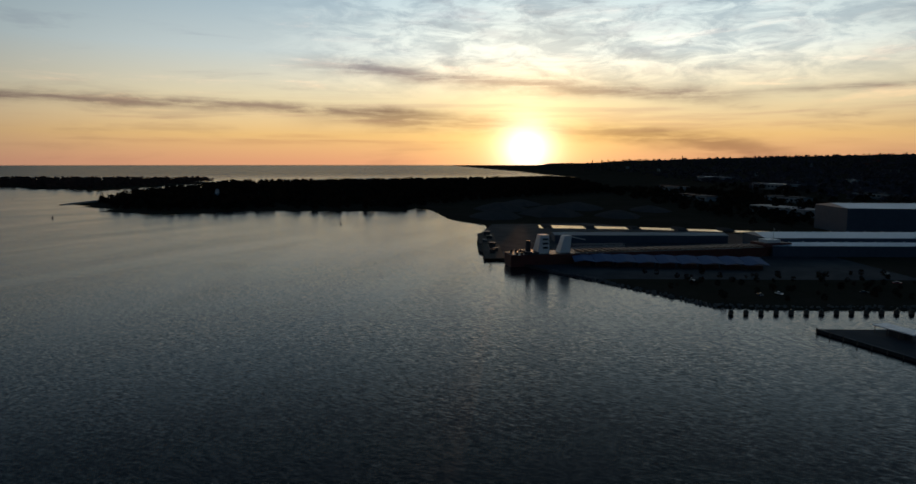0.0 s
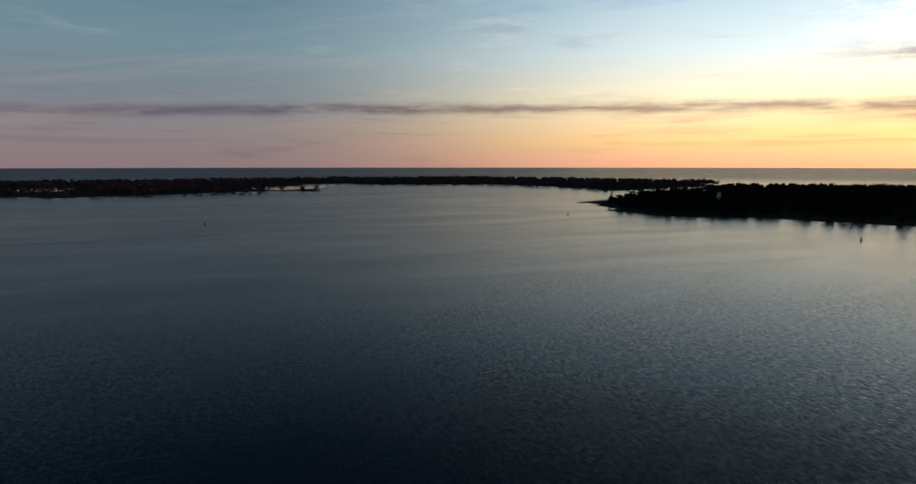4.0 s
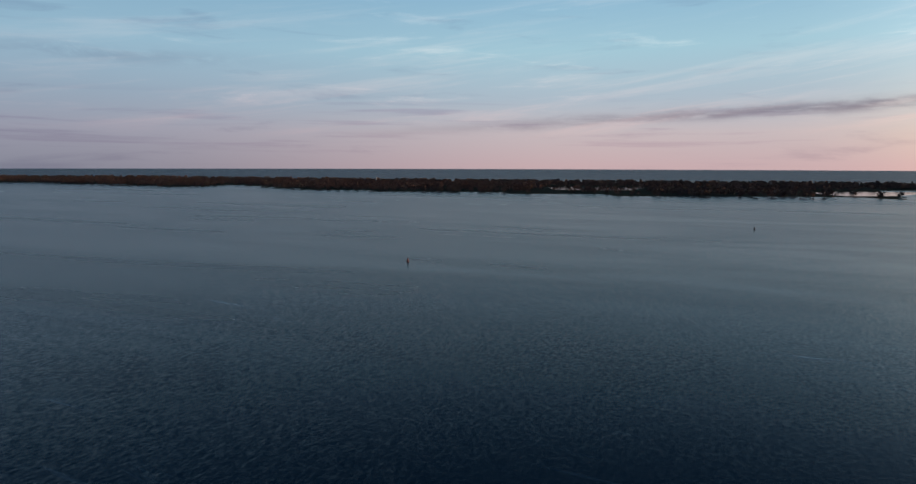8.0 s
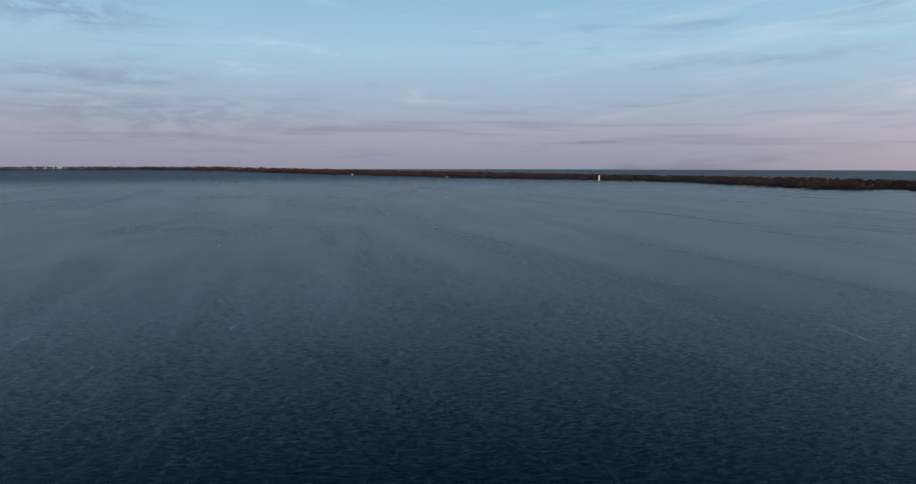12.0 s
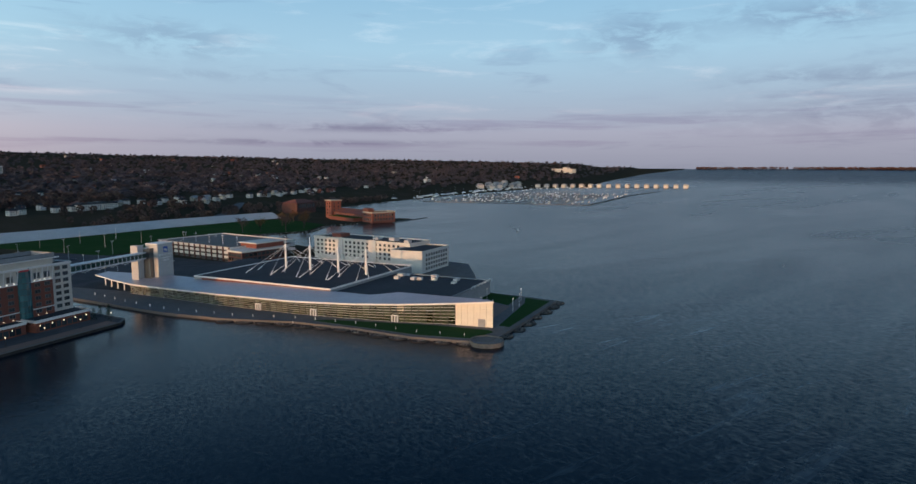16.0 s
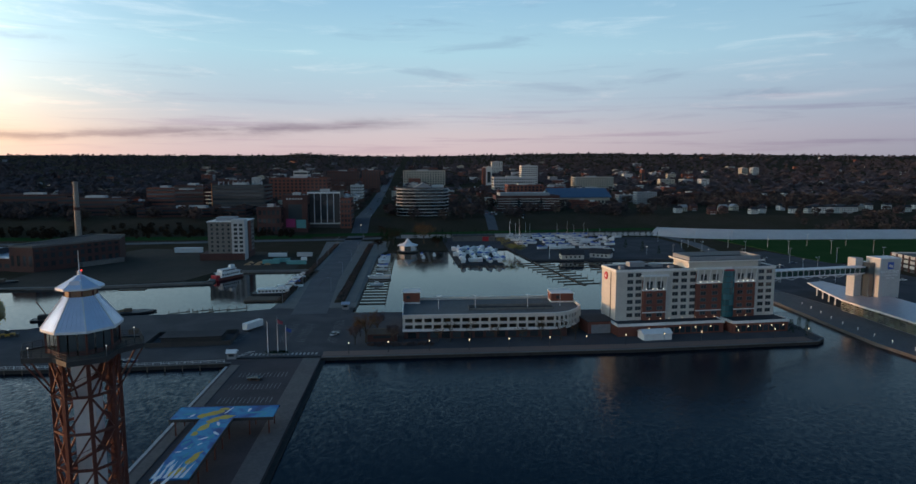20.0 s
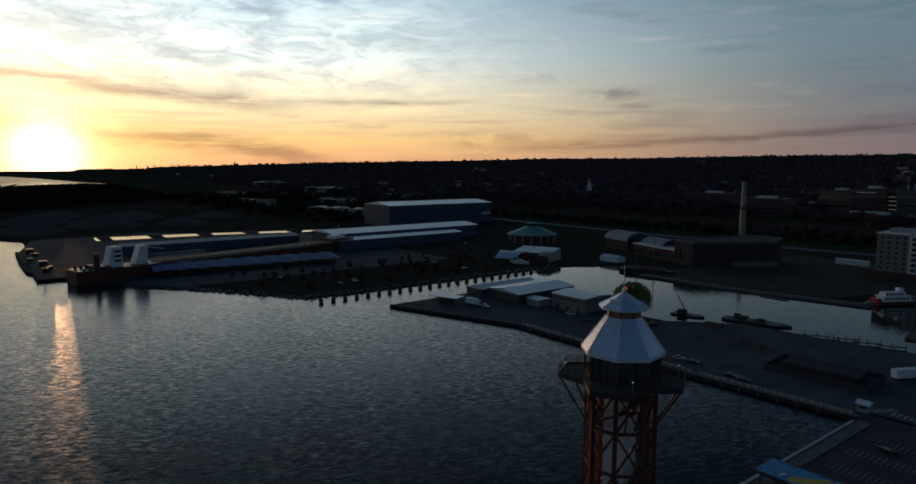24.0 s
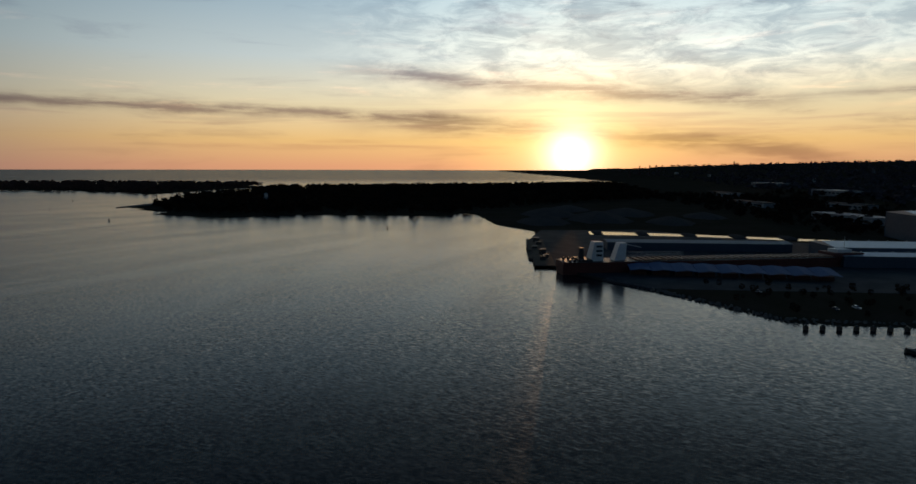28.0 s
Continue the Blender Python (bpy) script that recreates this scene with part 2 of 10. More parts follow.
# ---- materials ----
def material(name, a, b=None, rough=0.7, metal=0.0, grain=1.0, patch=0.08, bump=0.15, wear=0.35, by="object", spec=0.3):
    """A surface of two shades, mixed by a fine grain and by broad patches, with a little relief."""
    b = b or tuple(v * 0.72 for v in a)
    m = bpy.data.materials.new(name)
    m.use_nodes = True
    k = Nodes(m.node_tree)
    out, bsdf = k.add("ShaderNodeOutputMaterial"), k.add("ShaderNodeBsdfPrincipled")
    k.link(bsdf.outputs[0], out.inputs[0])
    at = k.add("ShaderNodeNewGeometry").outputs["Position"]
    fine, broad = k.noise(at, grain, 5, 0.6), k.noise(at, patch, 4, 0.6, 0.5)
    f = k.math("ADD", k.math("MULTIPLY", k.ramp(fine, 0.3, 0.7), 1 - wear), k.math("MULTIPLY", k.ramp(broad, 0.38, 0.66), wear))
    col = k.mix(f, a, b)
    if by == "piece":
        hue = k.add("ShaderNodeHueSaturation")
        k.link(col, hue.inputs["Color"])
        r = k.add("ShaderNodeObjectInfo").outputs["Random"]
        k.link(k.math("MULTIPLY_ADD", r, 0.5, 0.75), hue.inputs["Value"])
        col = hue.outputs[0]
    k.link(col, bsdf.inputs["Base Color"])
    bsdf.inputs["Metallic"].default_value = metal
    bsdf.inputs["Specular IOR Level"].default_value = spec
    k.link(k.math("MULTIPLY_ADD", fine, 0.2, rough - 0.1, True), bsdf.inputs["Roughness"])
    if bump:
        n = k.add("ShaderNodeBump")
        n.inputs["Strength"].default_value, n.inputs["Distance"].default_value = bump, 0.05 / max(grain, 0.2)
        k.link(fine, n.inputs["Height"])
        k.link(n.outputs[0], bsdf.inputs["Normal"])
    return m


def foliage(name, stops, by="island"):
    m = bpy.data.materials.new(name)
    m.use_nodes = True
    k = Nodes(m.node_tree)
    out, bsdf = k.add("ShaderNodeOutputMaterial"), k.add("ShaderNodeBsdfPrincipled")
    k.link(bsdf.outputs[0], out.inputs[0])
    geo = k.add("ShaderNodeNewGeometry")
    r = geo.outputs["Random Per Island"]
    broad = k.noise(geo.outputs["Position"], 0.012, 4, 0.6)
    f = k.math("ADD", k.math("MULTIPLY", r, 0.55), k.math("MULTIPLY", k.ramp(broad, 0.3, 0.7), 0.45))
    k.link(k.colours(f, stops), bsdf.inputs["Base Color"])
    bsdf.inputs["Roughness"].default_value = 0.9
    bsdf.inputs["Specular IOR Level"].default_value = 0.0
    k.link(k.vmath("NORMALIZE", k.vmath("ADD", k.vmath("MULTIPLY", geo.outputs["Normal"], (0.45, 0.45, 0.45)), (0, 0, 0.55))), bsdf.inputs["Normal"])
    return m


def glass(name, tint, rough=0.06, metal=0.0):
    m = bpy.data.materials.new(name)
    m.use_nodes = True
    k = Nodes(m.node_tree)
    out, bsdf = k.add("ShaderNodeOutputMaterial"), k.add("ShaderNodeBsdfPrincipled")
    k.link(bsdf.outputs[0], out.inputs[0])
    r = k.add("ShaderNodeObjectInfo").outputs["Random"]
    k.link(k.mix(r, tint, tuple(v * 2.2 + 0.01 for v in tint)), bsdf.inputs["Base Color"])
    bsdf.inputs["Roughness"].default_value, bsdf.inputs["Metallic"].default_value = rough, metal
    bsdf.inputs["Specular IOR Level"].default_value = 0.9
    return m


def lit(name, colour, strength):
    m = bpy.data.materials.new(name)
    m.use_nodes = True
    k = Nodes(m.node_tree)
    out, e = k.add("ShaderNodeOutputMaterial"), k.add("ShaderNodeEmission")
    e.inputs[0].default_value, e.inputs[1].default_value = (*colour, 1), strength
    k.link(e.outputs[0], out.inputs[0])
    return m


def water_material(name, swell, ripple, rough, body=0.0, foamy=0.0):
    """Wind waves whose crests lie across the wind, with slick lanes, foam streaks and a deep body colour."""
    m = bpy.data.materials.new(name)
    m.use_nodes = True
    k = Nodes(m.node_tree)
    out, bsdf = k.add("ShaderNodeOutputMaterial"), k.add("ShaderNodeBsdfPrincipled")
    deep, both = k.add("ShaderNodeBsdfDiffuse"), k.add("ShaderNodeMixShader")
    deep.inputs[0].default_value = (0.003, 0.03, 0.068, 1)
    k.link(bsdf.outputs[0], both.inputs[1])
    k.link(deep.outputs[0], both.inputs[2])
    k.link(both.outputs[0], out.inputs[0])
    at = k.add("ShaderNodeNewGeometry").outputs["Position"]
    wind, crest = (0.891, -0.454, 0.0), (0.454, 0.891, 0.0)
    # lanes of calmer and rougher water, gusts, and the open lake beyond the bay that runs higher
    lanes = k.ramp(k.noise(k.mapping(at, (0.0022, 0.009, 1), -20), 1.0, 6, 0.62, 1.2), 0.3, 0.7)
    gust = k.ramp(k.noise(k.mapping(at, (0.02, 0.012, 1), -27), 1.0, 4, 0.6, 0.6), 0.3, 0.7)
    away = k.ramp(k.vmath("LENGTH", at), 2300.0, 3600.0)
    exposed = k.ramp(k.vmath("DOT_PRODUCT", at, (0.55, -0.83, 0.0)), -260.0, 420.0)

    def slope(scale, turn, detail, amount):
        return k.math("MULTIPLY", k.math("SUBTRACT", k.noise(k.mapping(at, scale, turn), 1.0, detail, 0.58, 0.25), 0.5), amount)

    main = k.math("ADD", slope((1.0, 0.32, 1), -27, 2, swell), k.math("ADD", slope((2.4, 1.0, 1), -40, 1, ripple), slope((1.5, 0.5, 1), -8, 1, ripple * 0.7)))
    side = slope((0.8, 0.7, 1), -27, 2, (swell + ripple) * 0.45)
    size = k.math("MULTIPLY_ADD", away, 0.9, k.math("MULTIPLY_ADD", gust, 0.35, k.math("MULTIPLY_ADD", lanes, 0.45, k.math("MULTIPLY_ADD", exposed, 0.25, 0.38))))

    def stretch(direction, amount):
        v = k.add("ShaderNodeVectorMath", operation="SCALE")
        v.inputs[0].default_value = direction
        k.link(amount, v.inputs["Scale"])
        return v.outputs[0]

    lean = k.vmath("ADD", stretch(wind, k.math("MULTIPLY", main, size)), stretch(crest, k.math("MULTIPLY", side, size)))
    k.link(k.vmath("NORMALIZE", k.vmath("ADD", lean, (0, 0, 1))), bsdf.inputs["Normal"])
    # thin foam: feathery streaks down the wind and small bright flecks
    streak = k.ramp(k.noise(k.mapping(at, (0.008, 0.075, 1), -27), 1.0, 9, 0.68, 1.6), 0.53, 0.76)
    strong = k.math("MULTIPLY", k.ramp(k.noise(at, 0.006, 4, 0.65), 0.44, 0.66), k.ramp(k.vmath("DOT_PRODUCT", at, (0.55, -0.83, 0.0)), 20.0, 160.0))
    fleck = k.math("MULTIPLY", k.ramp(k.noise(k.mapping(at, (0.02, 0.05, 1), -50), 1.0, 6, 0.7, 2.0), 0.66, 0.74), 0.5)
    foam = k.math("MULTIPLY", k.math("MULTIPLY", k.math("ADD", streak, fleck), strong), foamy)
    k.link(k.mix(foam, (0.001, 0.006, 0.012), (0.3, 0.4, 0.46)), bsdf.inputs["Base Color"])
    k.link(k.math("MULTIPLY_ADD", exposed, rough * 0.45, k.math("MULTIPLY_ADD", lanes, rough * 0.3, rough)), bsdf.inputs["Roughness"])
    # light back up out of the water, plus a painted dulling of far reflections
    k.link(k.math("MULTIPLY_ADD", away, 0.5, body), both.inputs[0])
    bsdf.inputs["IOR"].default_value = 1.21
    return m


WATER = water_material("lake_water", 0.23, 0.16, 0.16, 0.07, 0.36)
CALM = water_material("calm_harbour_water", 0.07, 0.05, 0.05)
EARTH = material("dry_grass_and_earth", (0.05, 0.044, 0.028), (0.075, 0.056, 0.042), 0.95, grain=0.4, patch=0.02, wear=0.6, spec=0.0)
LAWN = material("mown_lawn", (0.028, 0.066, 0.022), (0.04, 0.074, 0.028), 0.95, grain=1.2, patch=0.03, wear=0.5, spec=0.0)
ASPHALT = material("asphalt", (0.05, 0.05, 0.056), (0.085, 0.084, 0.088), 0.9, grain=2.0, patch=0.06, wear=0.6, spec=0.05)
ROAD = material("worn_road_asphalt", (0.1, 0.1, 0.108), (0.14, 0.138, 0.142), 0.9, grain=1.6, patch=0.08, wear=0.6, spec=0.1)
CONCRETE = material("concrete", (0.2, 0.19, 0.175), (0.13, 0.125, 0.12), 0.85, grain=0.9, patch=0.1, spec=0.1)
PALE_CONCRETE = material("pale_concrete", (0.55, 0.54, 0.52), (0.42, 0.41, 0.4), 0.85, grain=0.6, patch=0.05)
PAVER = material("brick_paving", (0.23, 0.14, 0.11), (0.17, 0.12, 0.1), 0.85, grain=1.6)
STONE = material("shore_stone", (0.2, 0.185, 0.165), (0.11, 0.1, 0.095), 0.9, grain=0.7, patch=0.3, bump=0.5, spec=0.1)
SAND = material("sand_and_gravel", (0.32, 0.28, 0.24), (0.22, 0.2, 0.18), 0.95, grain=0.5, patch=0.04, spec=0.0)
PAINT = material("white_road_paint", (0.45, 0.44, 0.42), (0.2, 0.2, 0.19), 0.85, grain=2.5)
CREAM = material("cream_stucco", (0.62, 0.58, 0.51), (0.53, 0.495, 0.44), 0.85, grain=0.8, patch=0.12)
BRICK = material("red_brick", (0.21, 0.076, 0.053), (0.15, 0.058, 0.044), 0.85, grain=2.2, patch=0.2)
DARK_BRICK = material("dark_brick", (0.1, 0.046, 0.04), (0.068, 0.036, 0.033), 0.85, grain=2.2, patch=0.2)
WHITE = material("white_painted_metal", (0.8, 0.8, 0.78), (0.68, 0.68, 0.67), 0.45, grain=1.0, patch=0.15)
WHITE_TRIM = material("white_trim", (0.8, 0.78, 0.74), (0.7, 0.68, 0.65), 0.6, grain=1.5)
GREY = material("grey_cladding", (0.3, 0.31, 0.32), (0.23, 0.24, 0.25), 0.6, grain=0.9)
LEAD = material("pale_standing_seam_metal", (0.42, 0.42, 0.46), (0.35, 0.35, 0.39), 0.4, metal=0.35, grain=0.8)
TAR = material("black_roof_membrane", (0.035, 0.036, 0.042), (0.06, 0.06, 0.065), 0.85, grain=0.9, patch=0.07, spec=0.15)
RUST_STEEL = material("red_brown_painted_steel", (0.15, 0.046, 0.032), (0.1, 0.035, 0.026), 0.6, grain=1.5)
DARK_STEEL = material("dark_steel", (0.05, 0.05, 0.055), (0.08, 0.075, 0.07), 0.55, metal=0.4, grain=1.5)
SHED_BLUE = material("blue_ribbed_cladding", (0.062, 0.088, 0.125), (0.05, 0.07, 0.1), 0.6, grain=0.5, patch=0.05)
SHED_ROOF = material("pale_metal_roofing", (0.56, 0.6, 0.66), (0.46, 0.5, 0.56), 0.4, metal=0.45, grain=0.5, patch=0.05)
HULL_RED = material("oxide_red_hull", (0.16, 0.05, 0.04), (0.1, 0.04, 0.035), 0.6, grain=0.7, patch=0.06)
HULL_DARK = material("dark_hull", (0.03, 0.032, 0.038), (0.055, 0.05, 0.05), 0.5, grain=0.7)
COPPER = material("green_copper_roof", (0.2, 0.36, 0.32), (0.14, 0.27, 0.25), 0.6, grain=0.7)
DARK_PAVING = material("worn_grey_paving", (0.12, 0.11, 0.105), (0.075, 0.07, 0.068), 0.9, grain=1.2, patch=0.2, spec=0.1)
QUAY_DARK = material("weathered_quay_wall", (0.06, 0.055, 0.05), (0.035, 0.033, 0.032), 0.9, grain=0.8, patch=0.3, spec=0.1)
TIMBER = material("weathered_timber", (0.16, 0.125, 0.095), (0.09, 0.075, 0.065), 0.9, grain=2.0, bump=0.3, spec=0.05)
TARP_BLUE = material("blue_boat_tarpaulin", (0.06, 0.14, 0.42), (0.05, 0.1, 0.3), 0.6, grain=1.5)
BARK = material("bark", (0.09, 0.07, 0.055), (0.05, 0.04, 0.035), 0.95, grain=3.0, bump=0.4)
GLASS_DARK = glass("dark_window_glass", (0.02, 0.026, 0.03))
GLASS_GREEN = glass("green_tinted_glass", (0.03, 0.055, 0.045))
LAMP_WARM = lit("warm_lamp", (1.0, 0.8, 0.52), 1.3)
LAMP_WHITE = lit("white_lamp", (1.0, 0.95, 0.85), 1.6)
LAMP_RED = lit("red_beacon", (1.0, 0.08, 0.06), 1.6)
WOOD_BROWN = foliage("bare_spring_twigs", [(0.0, (0.066, 0.05, 0.05)), (0.4, (0.105, 0.076, 0.07)), (0.72, (0.15, 0.094, 0.076)), (1.0, (0.12, 0.105, 0.075))])
# the blue-grey pallor of distance haze is mixed into these twig colours
WOOD_HAZED = foliage("hazed_grey_brown_woods", [(0.0, (0.09, 0.08, 0.092)), (0.45, (0.125, 0.106, 0.115)), (0.8, (0.165, 0.12, 0.116)), (1.0, (0.13, 0.125, 0.12))])
WOOD_RED = foliage("reddish_budding_twigs", [(0.0, (0.07, 0.042, 0.038)), (0.4, (0.12, 0.066, 0.055)), (0.75, (0.17, 0.095, 0.07)), (1.0, (0.12, 0.1, 0.065))])
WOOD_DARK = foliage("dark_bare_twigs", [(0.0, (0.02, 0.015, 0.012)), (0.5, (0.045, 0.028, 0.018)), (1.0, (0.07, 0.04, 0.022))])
EVERGREEN = foliage("evergreen_needles", [(0.0, (0.012, 0.025, 0.013)), (1.0, (0.03, 0.05, 0.022))])
WILLOW = foliage("young_willow_leaves", [(0.0, (0.24, 0.2, 0.06)), (1.0, (0.4, 0.31, 0.1))])
BUD = foliage("spring_buds", [(0.0, (0.1, 0.055, 0.03)), (1.0, (0.2, 0.12, 0.05))])

# ---- mesh tools ----
class Mesh:
    """Collects corners and faces, then becomes one mesh."""

    def __init__(self):
        self.v, self.f = [], []

    def face(self, *pts):
        i = len(self.v)
        self.v += [tuple(p) for p in pts]
        self.f.append(tuple(range(i, i + len(pts))))
        return self

    def box(self, x0, y0, z0, x1, y1, z1):
        i = len(self.v)
        self.v += [(x0, y0, z0), (x1, y0, z0), (x1, y1, z0), (x0, y1, z0), (x0, y0, z1), (x1, y0, z1), (x1, y1, z1), (x0, y1, z1)]
        self.f += [tuple(i + j for j in q) for q in ((3, 2, 1, 0), (4, 5, 6, 7), (0, 1, 5, 4), (1, 2, 6, 5), (2, 3, 7, 6), (3, 0, 4, 7))]
        return self

    def prism(self, pts, z0, z1, top=None):
        """An upright prism over a counter-clockwise outline; top: other outline at the upper end."""
        n, i, up = len(pts), len(self.v), top or pts
        self.v += [(p[0], p[1], z0) for p in pts] + [(p[0], p[1], z1) for p in up]
        self.f += [tuple(i + j for j in reversed(range(n))), tuple(i + n + j for j in range(n))]
        self.f += [(i + j, i + (j + 1) % n, i + n + (j + 1) % n, i + n + j) for j in range(n)]
        return self

    def cyl(self, x, y, z0, z1, r0, r1=None, n=8, turn=0.0):
        r1 = r0 if r1 is None else r1
        ring = [(math.cos(2 * math.pi * j / n + turn), math.sin(2 * math.pi * j / n + turn)) for j in range(n)]
        return self.prism([(x + r0 * a, y + r0 * b) for a, b in ring], z0, z1, [(x + r1 * a, y + r1 * b) for a, b in ring])

    def beam(self, p, q, w, h=None):
        p, q, h = Vector(p), Vector(q), h or w
        d = (q - p).normalized()
        s = d.cross(Vector((0, 0, 1)))
        s = Vector((1, 0, 0)) if s.length < 1e-3 else s.normalized()
        u = s.cross(d)
        i = len(self.v)
        for e in (p, q):
            self.v += [tuple(e + s * (a * w / 2) + u * (b * h / 2)) for a, b in ((-1, -1), (1, -1), (1, 1), (-1, 1))]
        self.f += [tuple(i + j for j in f) for f in ((0, 1, 2, 3), (7, 6, 5, 4), (0, 4, 5, 1), (1, 5, 6, 2), (2, 6, 7, 3), (3, 7, 4, 0))]
        return self

    def gable(self, x0, y0, x1, y1, z0, z1, along="x", over=0.4, thick=0.25):
        """A pitched roof of two slabs with its gable ends filled."""
        if along == "x":
            a, b, ym = (x0 - over, x1 + over), (y0 - over, y1 + over), (y0 + y1) / 2
            for s in (b[0], b[1]):
                self.prism_side([(a[0], s, z0), (a[1], s, z0), (a[1], ym, z1), (a[0], ym, z1)], thick)
            for e in (x0, x1):
                self.face((e, y0, z0), (e, y1, z0), (e, ym, z1))
        else:
            a, b, xm = (y0 - over, y1 + over), (x0 - over, x1 + over), (x0 + x1) / 2
            for s in (b[0], b[1]):
                self.prism_side([(s, a[0], z0), (s, a[1], z0), (xm, a[1], z1), (xm, a[0], z1)], thick)
            for e in (y0, y1):
                self.face((x0, e, z0), (x1, e, z0), (xm, e, z1))
        return self

    def prism_side(self, quad, thick):
        """A slab: the quad and its copy, thick higher."""
        i = len(self.v)
        self.v += [tuple(p) for p in quad] + [(p[0], p[1], p[2] + thick) for p in quad]
        n = len(quad)
        self.f += [tuple(i + j for j in reversed(range(n))), tuple(i + n + j for j in range(n))]
        self.f += [(i + j, i + (j + 1) % n, i + n + (j + 1) % n, i + n + j) for j in range(n)]
        return self

    def data(self, name, mat, smooth=False):
        me = bpy.data.meshes.new(name)
        me.from_pydata(self.v, [], self.f)
        me.materials.append(mat)
        if smooth:
            me.shade_smooth()
        return me


def ring_wall(pts, z0, z1, w):
    """A thin upright wall along a closed outline."""
    m, n = Mesh(), len(pts)
    for i in range(n):
        a, b = Vector((*pts[i], 0)), Vector((*pts[(i + 1) % n], 0))
        d = (b - a).normalized()
        s = Vector((d.y, -d.x, 0)) * w * 0.5
        e = d * w * 0.4
        m.prism([tuple(a + s - e)[:2], tuple(b + s + e)[:2], tuple(b - s + e)[:2], tuple(a - s - e)[:2]], z0, z1)
    return m


def part(name, mesh, mat, parent=None, label="", at=None, smooth=False):
    """One mesh object under a thing or a part."""
    ob = new(name, mesh.data(name, mat, smooth) if isinstance(mesh, Mesh) else mesh)
    ob.parent = parent
    if at:
        ob.location = at
    return tagged(ob, label)


def thing(name, label, category, x=0, y=0, z=0, turn=0, group="", kind=""):
    ob = new(name)
    ob.matrix_basis = pose(x, y, z, 0, 0, turn)
    return tagged(ob, label, category, group, kind)


def solo(name, mesh, mat, label, category, group="", kind="", at=None, smooth=False):
    """A thing of one mesh."""
    return tagged(part(name, mesh, mat, None, "", at, smooth), label, category, group, kind)


def setting(name, mesh, mat, label, category="ground", smooth=False):
    return solo(name, mesh, mat, label, category, kind="structure", smooth=smooth)

# ---- the lie of the land: shores, bluff and hills ----
# outlines of dry land, in metres; the quay edges get walls of their own below
MAINLAND = [(-4950, -190), (-3900, 250), (-2960, 470), (-2850, 430), (-2468, -138), (-2045, -800), (-1700, -790), (-1330, -760), (-1175, -705), (-1062, -700), (-1000, -620), (-902, -527), (-866, -413),
    (-935, -330), (-930, -222), (-940, -121), (-1000, -84), (-900, -62), (-815, -44), (-742, 0), (-650, 2), (-520, 2), (-470, 17), (-430, 37), (-374, 76), (-327, 107), (-322, 130), (-322, 300), (-300, 336), (-258, 306), (-200, 321), (-134, 331),
    (-139, 372), (-71, 373), (-78, 292), (-80, 250), (-95, 244), (-150, 240), (-176, 217), (-236, 214), (-279, 214), (-281, 140), (-213, 161), (-77, 163), (-70, 170), (-44, 171), (76, 170), (153, 176), (156, 186), (160, 232),
    (100, 236), (-36, 238), (-37, 440), (-25, 465), (21, 470), (24, 390), (58, 388), (62, 478), (74, 480), (84, 408), (196, 404), (200, 268), (193, 262), (182, 200),
    (180, 169), (184, 134), (193, 102), (195, 70), (193, 41), (197, 18), (200, 12), (240, 11), (280, 11), (284, 32), (290, 56), (340, 82), (372, 104), (386, 150), (404, 215), (424, 300), (436, 395),
    (470, 372), (520, 345), (585, 372), (612, 350), (640, 338), (662, 332), (735, 329), (742, 340), (705, 362), (760, 470), (850, 560), (1060, 580), (1386, 582), (1650, 560), (1890, 540), (2040, 420), (2085, 240), (2105, 108),
    (2150, 108), (2170, 240), (2210, 380), (2300, 470), (2460, 490), (3200, 540), (4050, 540), (4784, 393), (4950, 380), (4950, 4950), (-4950, 4950)]
PENINSULA = [(-2250, -905), (-1900, -905), (-1560, -935), (-1640, -1050), (-1690, -1185), (-1690, -1500), (-1420, -1850), (-1440, -2030), (-1180, -1900), (-1085, -1700), (-1110, -1567), (-1034, -1485), (-771, -1512), (-456, -1570),
    (-241, -1677), (0, -1760), (226, -1821), (372, -1836), (560, -2010), (700, -2190), (790, -2300), (840, -2330), (850, -2165), (985, -2120), (1202, -2248), (1712, -2445), (2100, -2330), (2529, -2153), (3149, -1885), (3700, -1600), (4540, -1146), (4780, -850), (4860, -300), (4850, 320), (4950, 320), (4950, -900),
    (4950, -1300), (4000, -2050), (3300, -2500), (2400, -2850), (1500, -3150), (300, -2950), (-800, -2750), (-1700, -2500), (-2300, -2150), (-2450, -1500), (-2500, -1050)]
UPLAND = [(-4950, 500), (-3000, 720), (-1500, 560), (-900, 560), (-700, 655), (-300, 610), (-100, 615), (50, 625), (250, 668), (420, 615), (600, 575), (800, 690), (1060, 650), (1500, 640), (2100, 610), (2500, 560), (4950, 720), (4950, 5200), (-4950, 5200)]
HILLS = [(-90, 60), (-86, 72), (-76, 92), (-50, 124), (-39, 142), (-15, 174), (0, 158), (7, 160), (9.6, 174), (12, 160), (31, 150), (48, 136), (66, 104), (81, 74), (90, 50)]


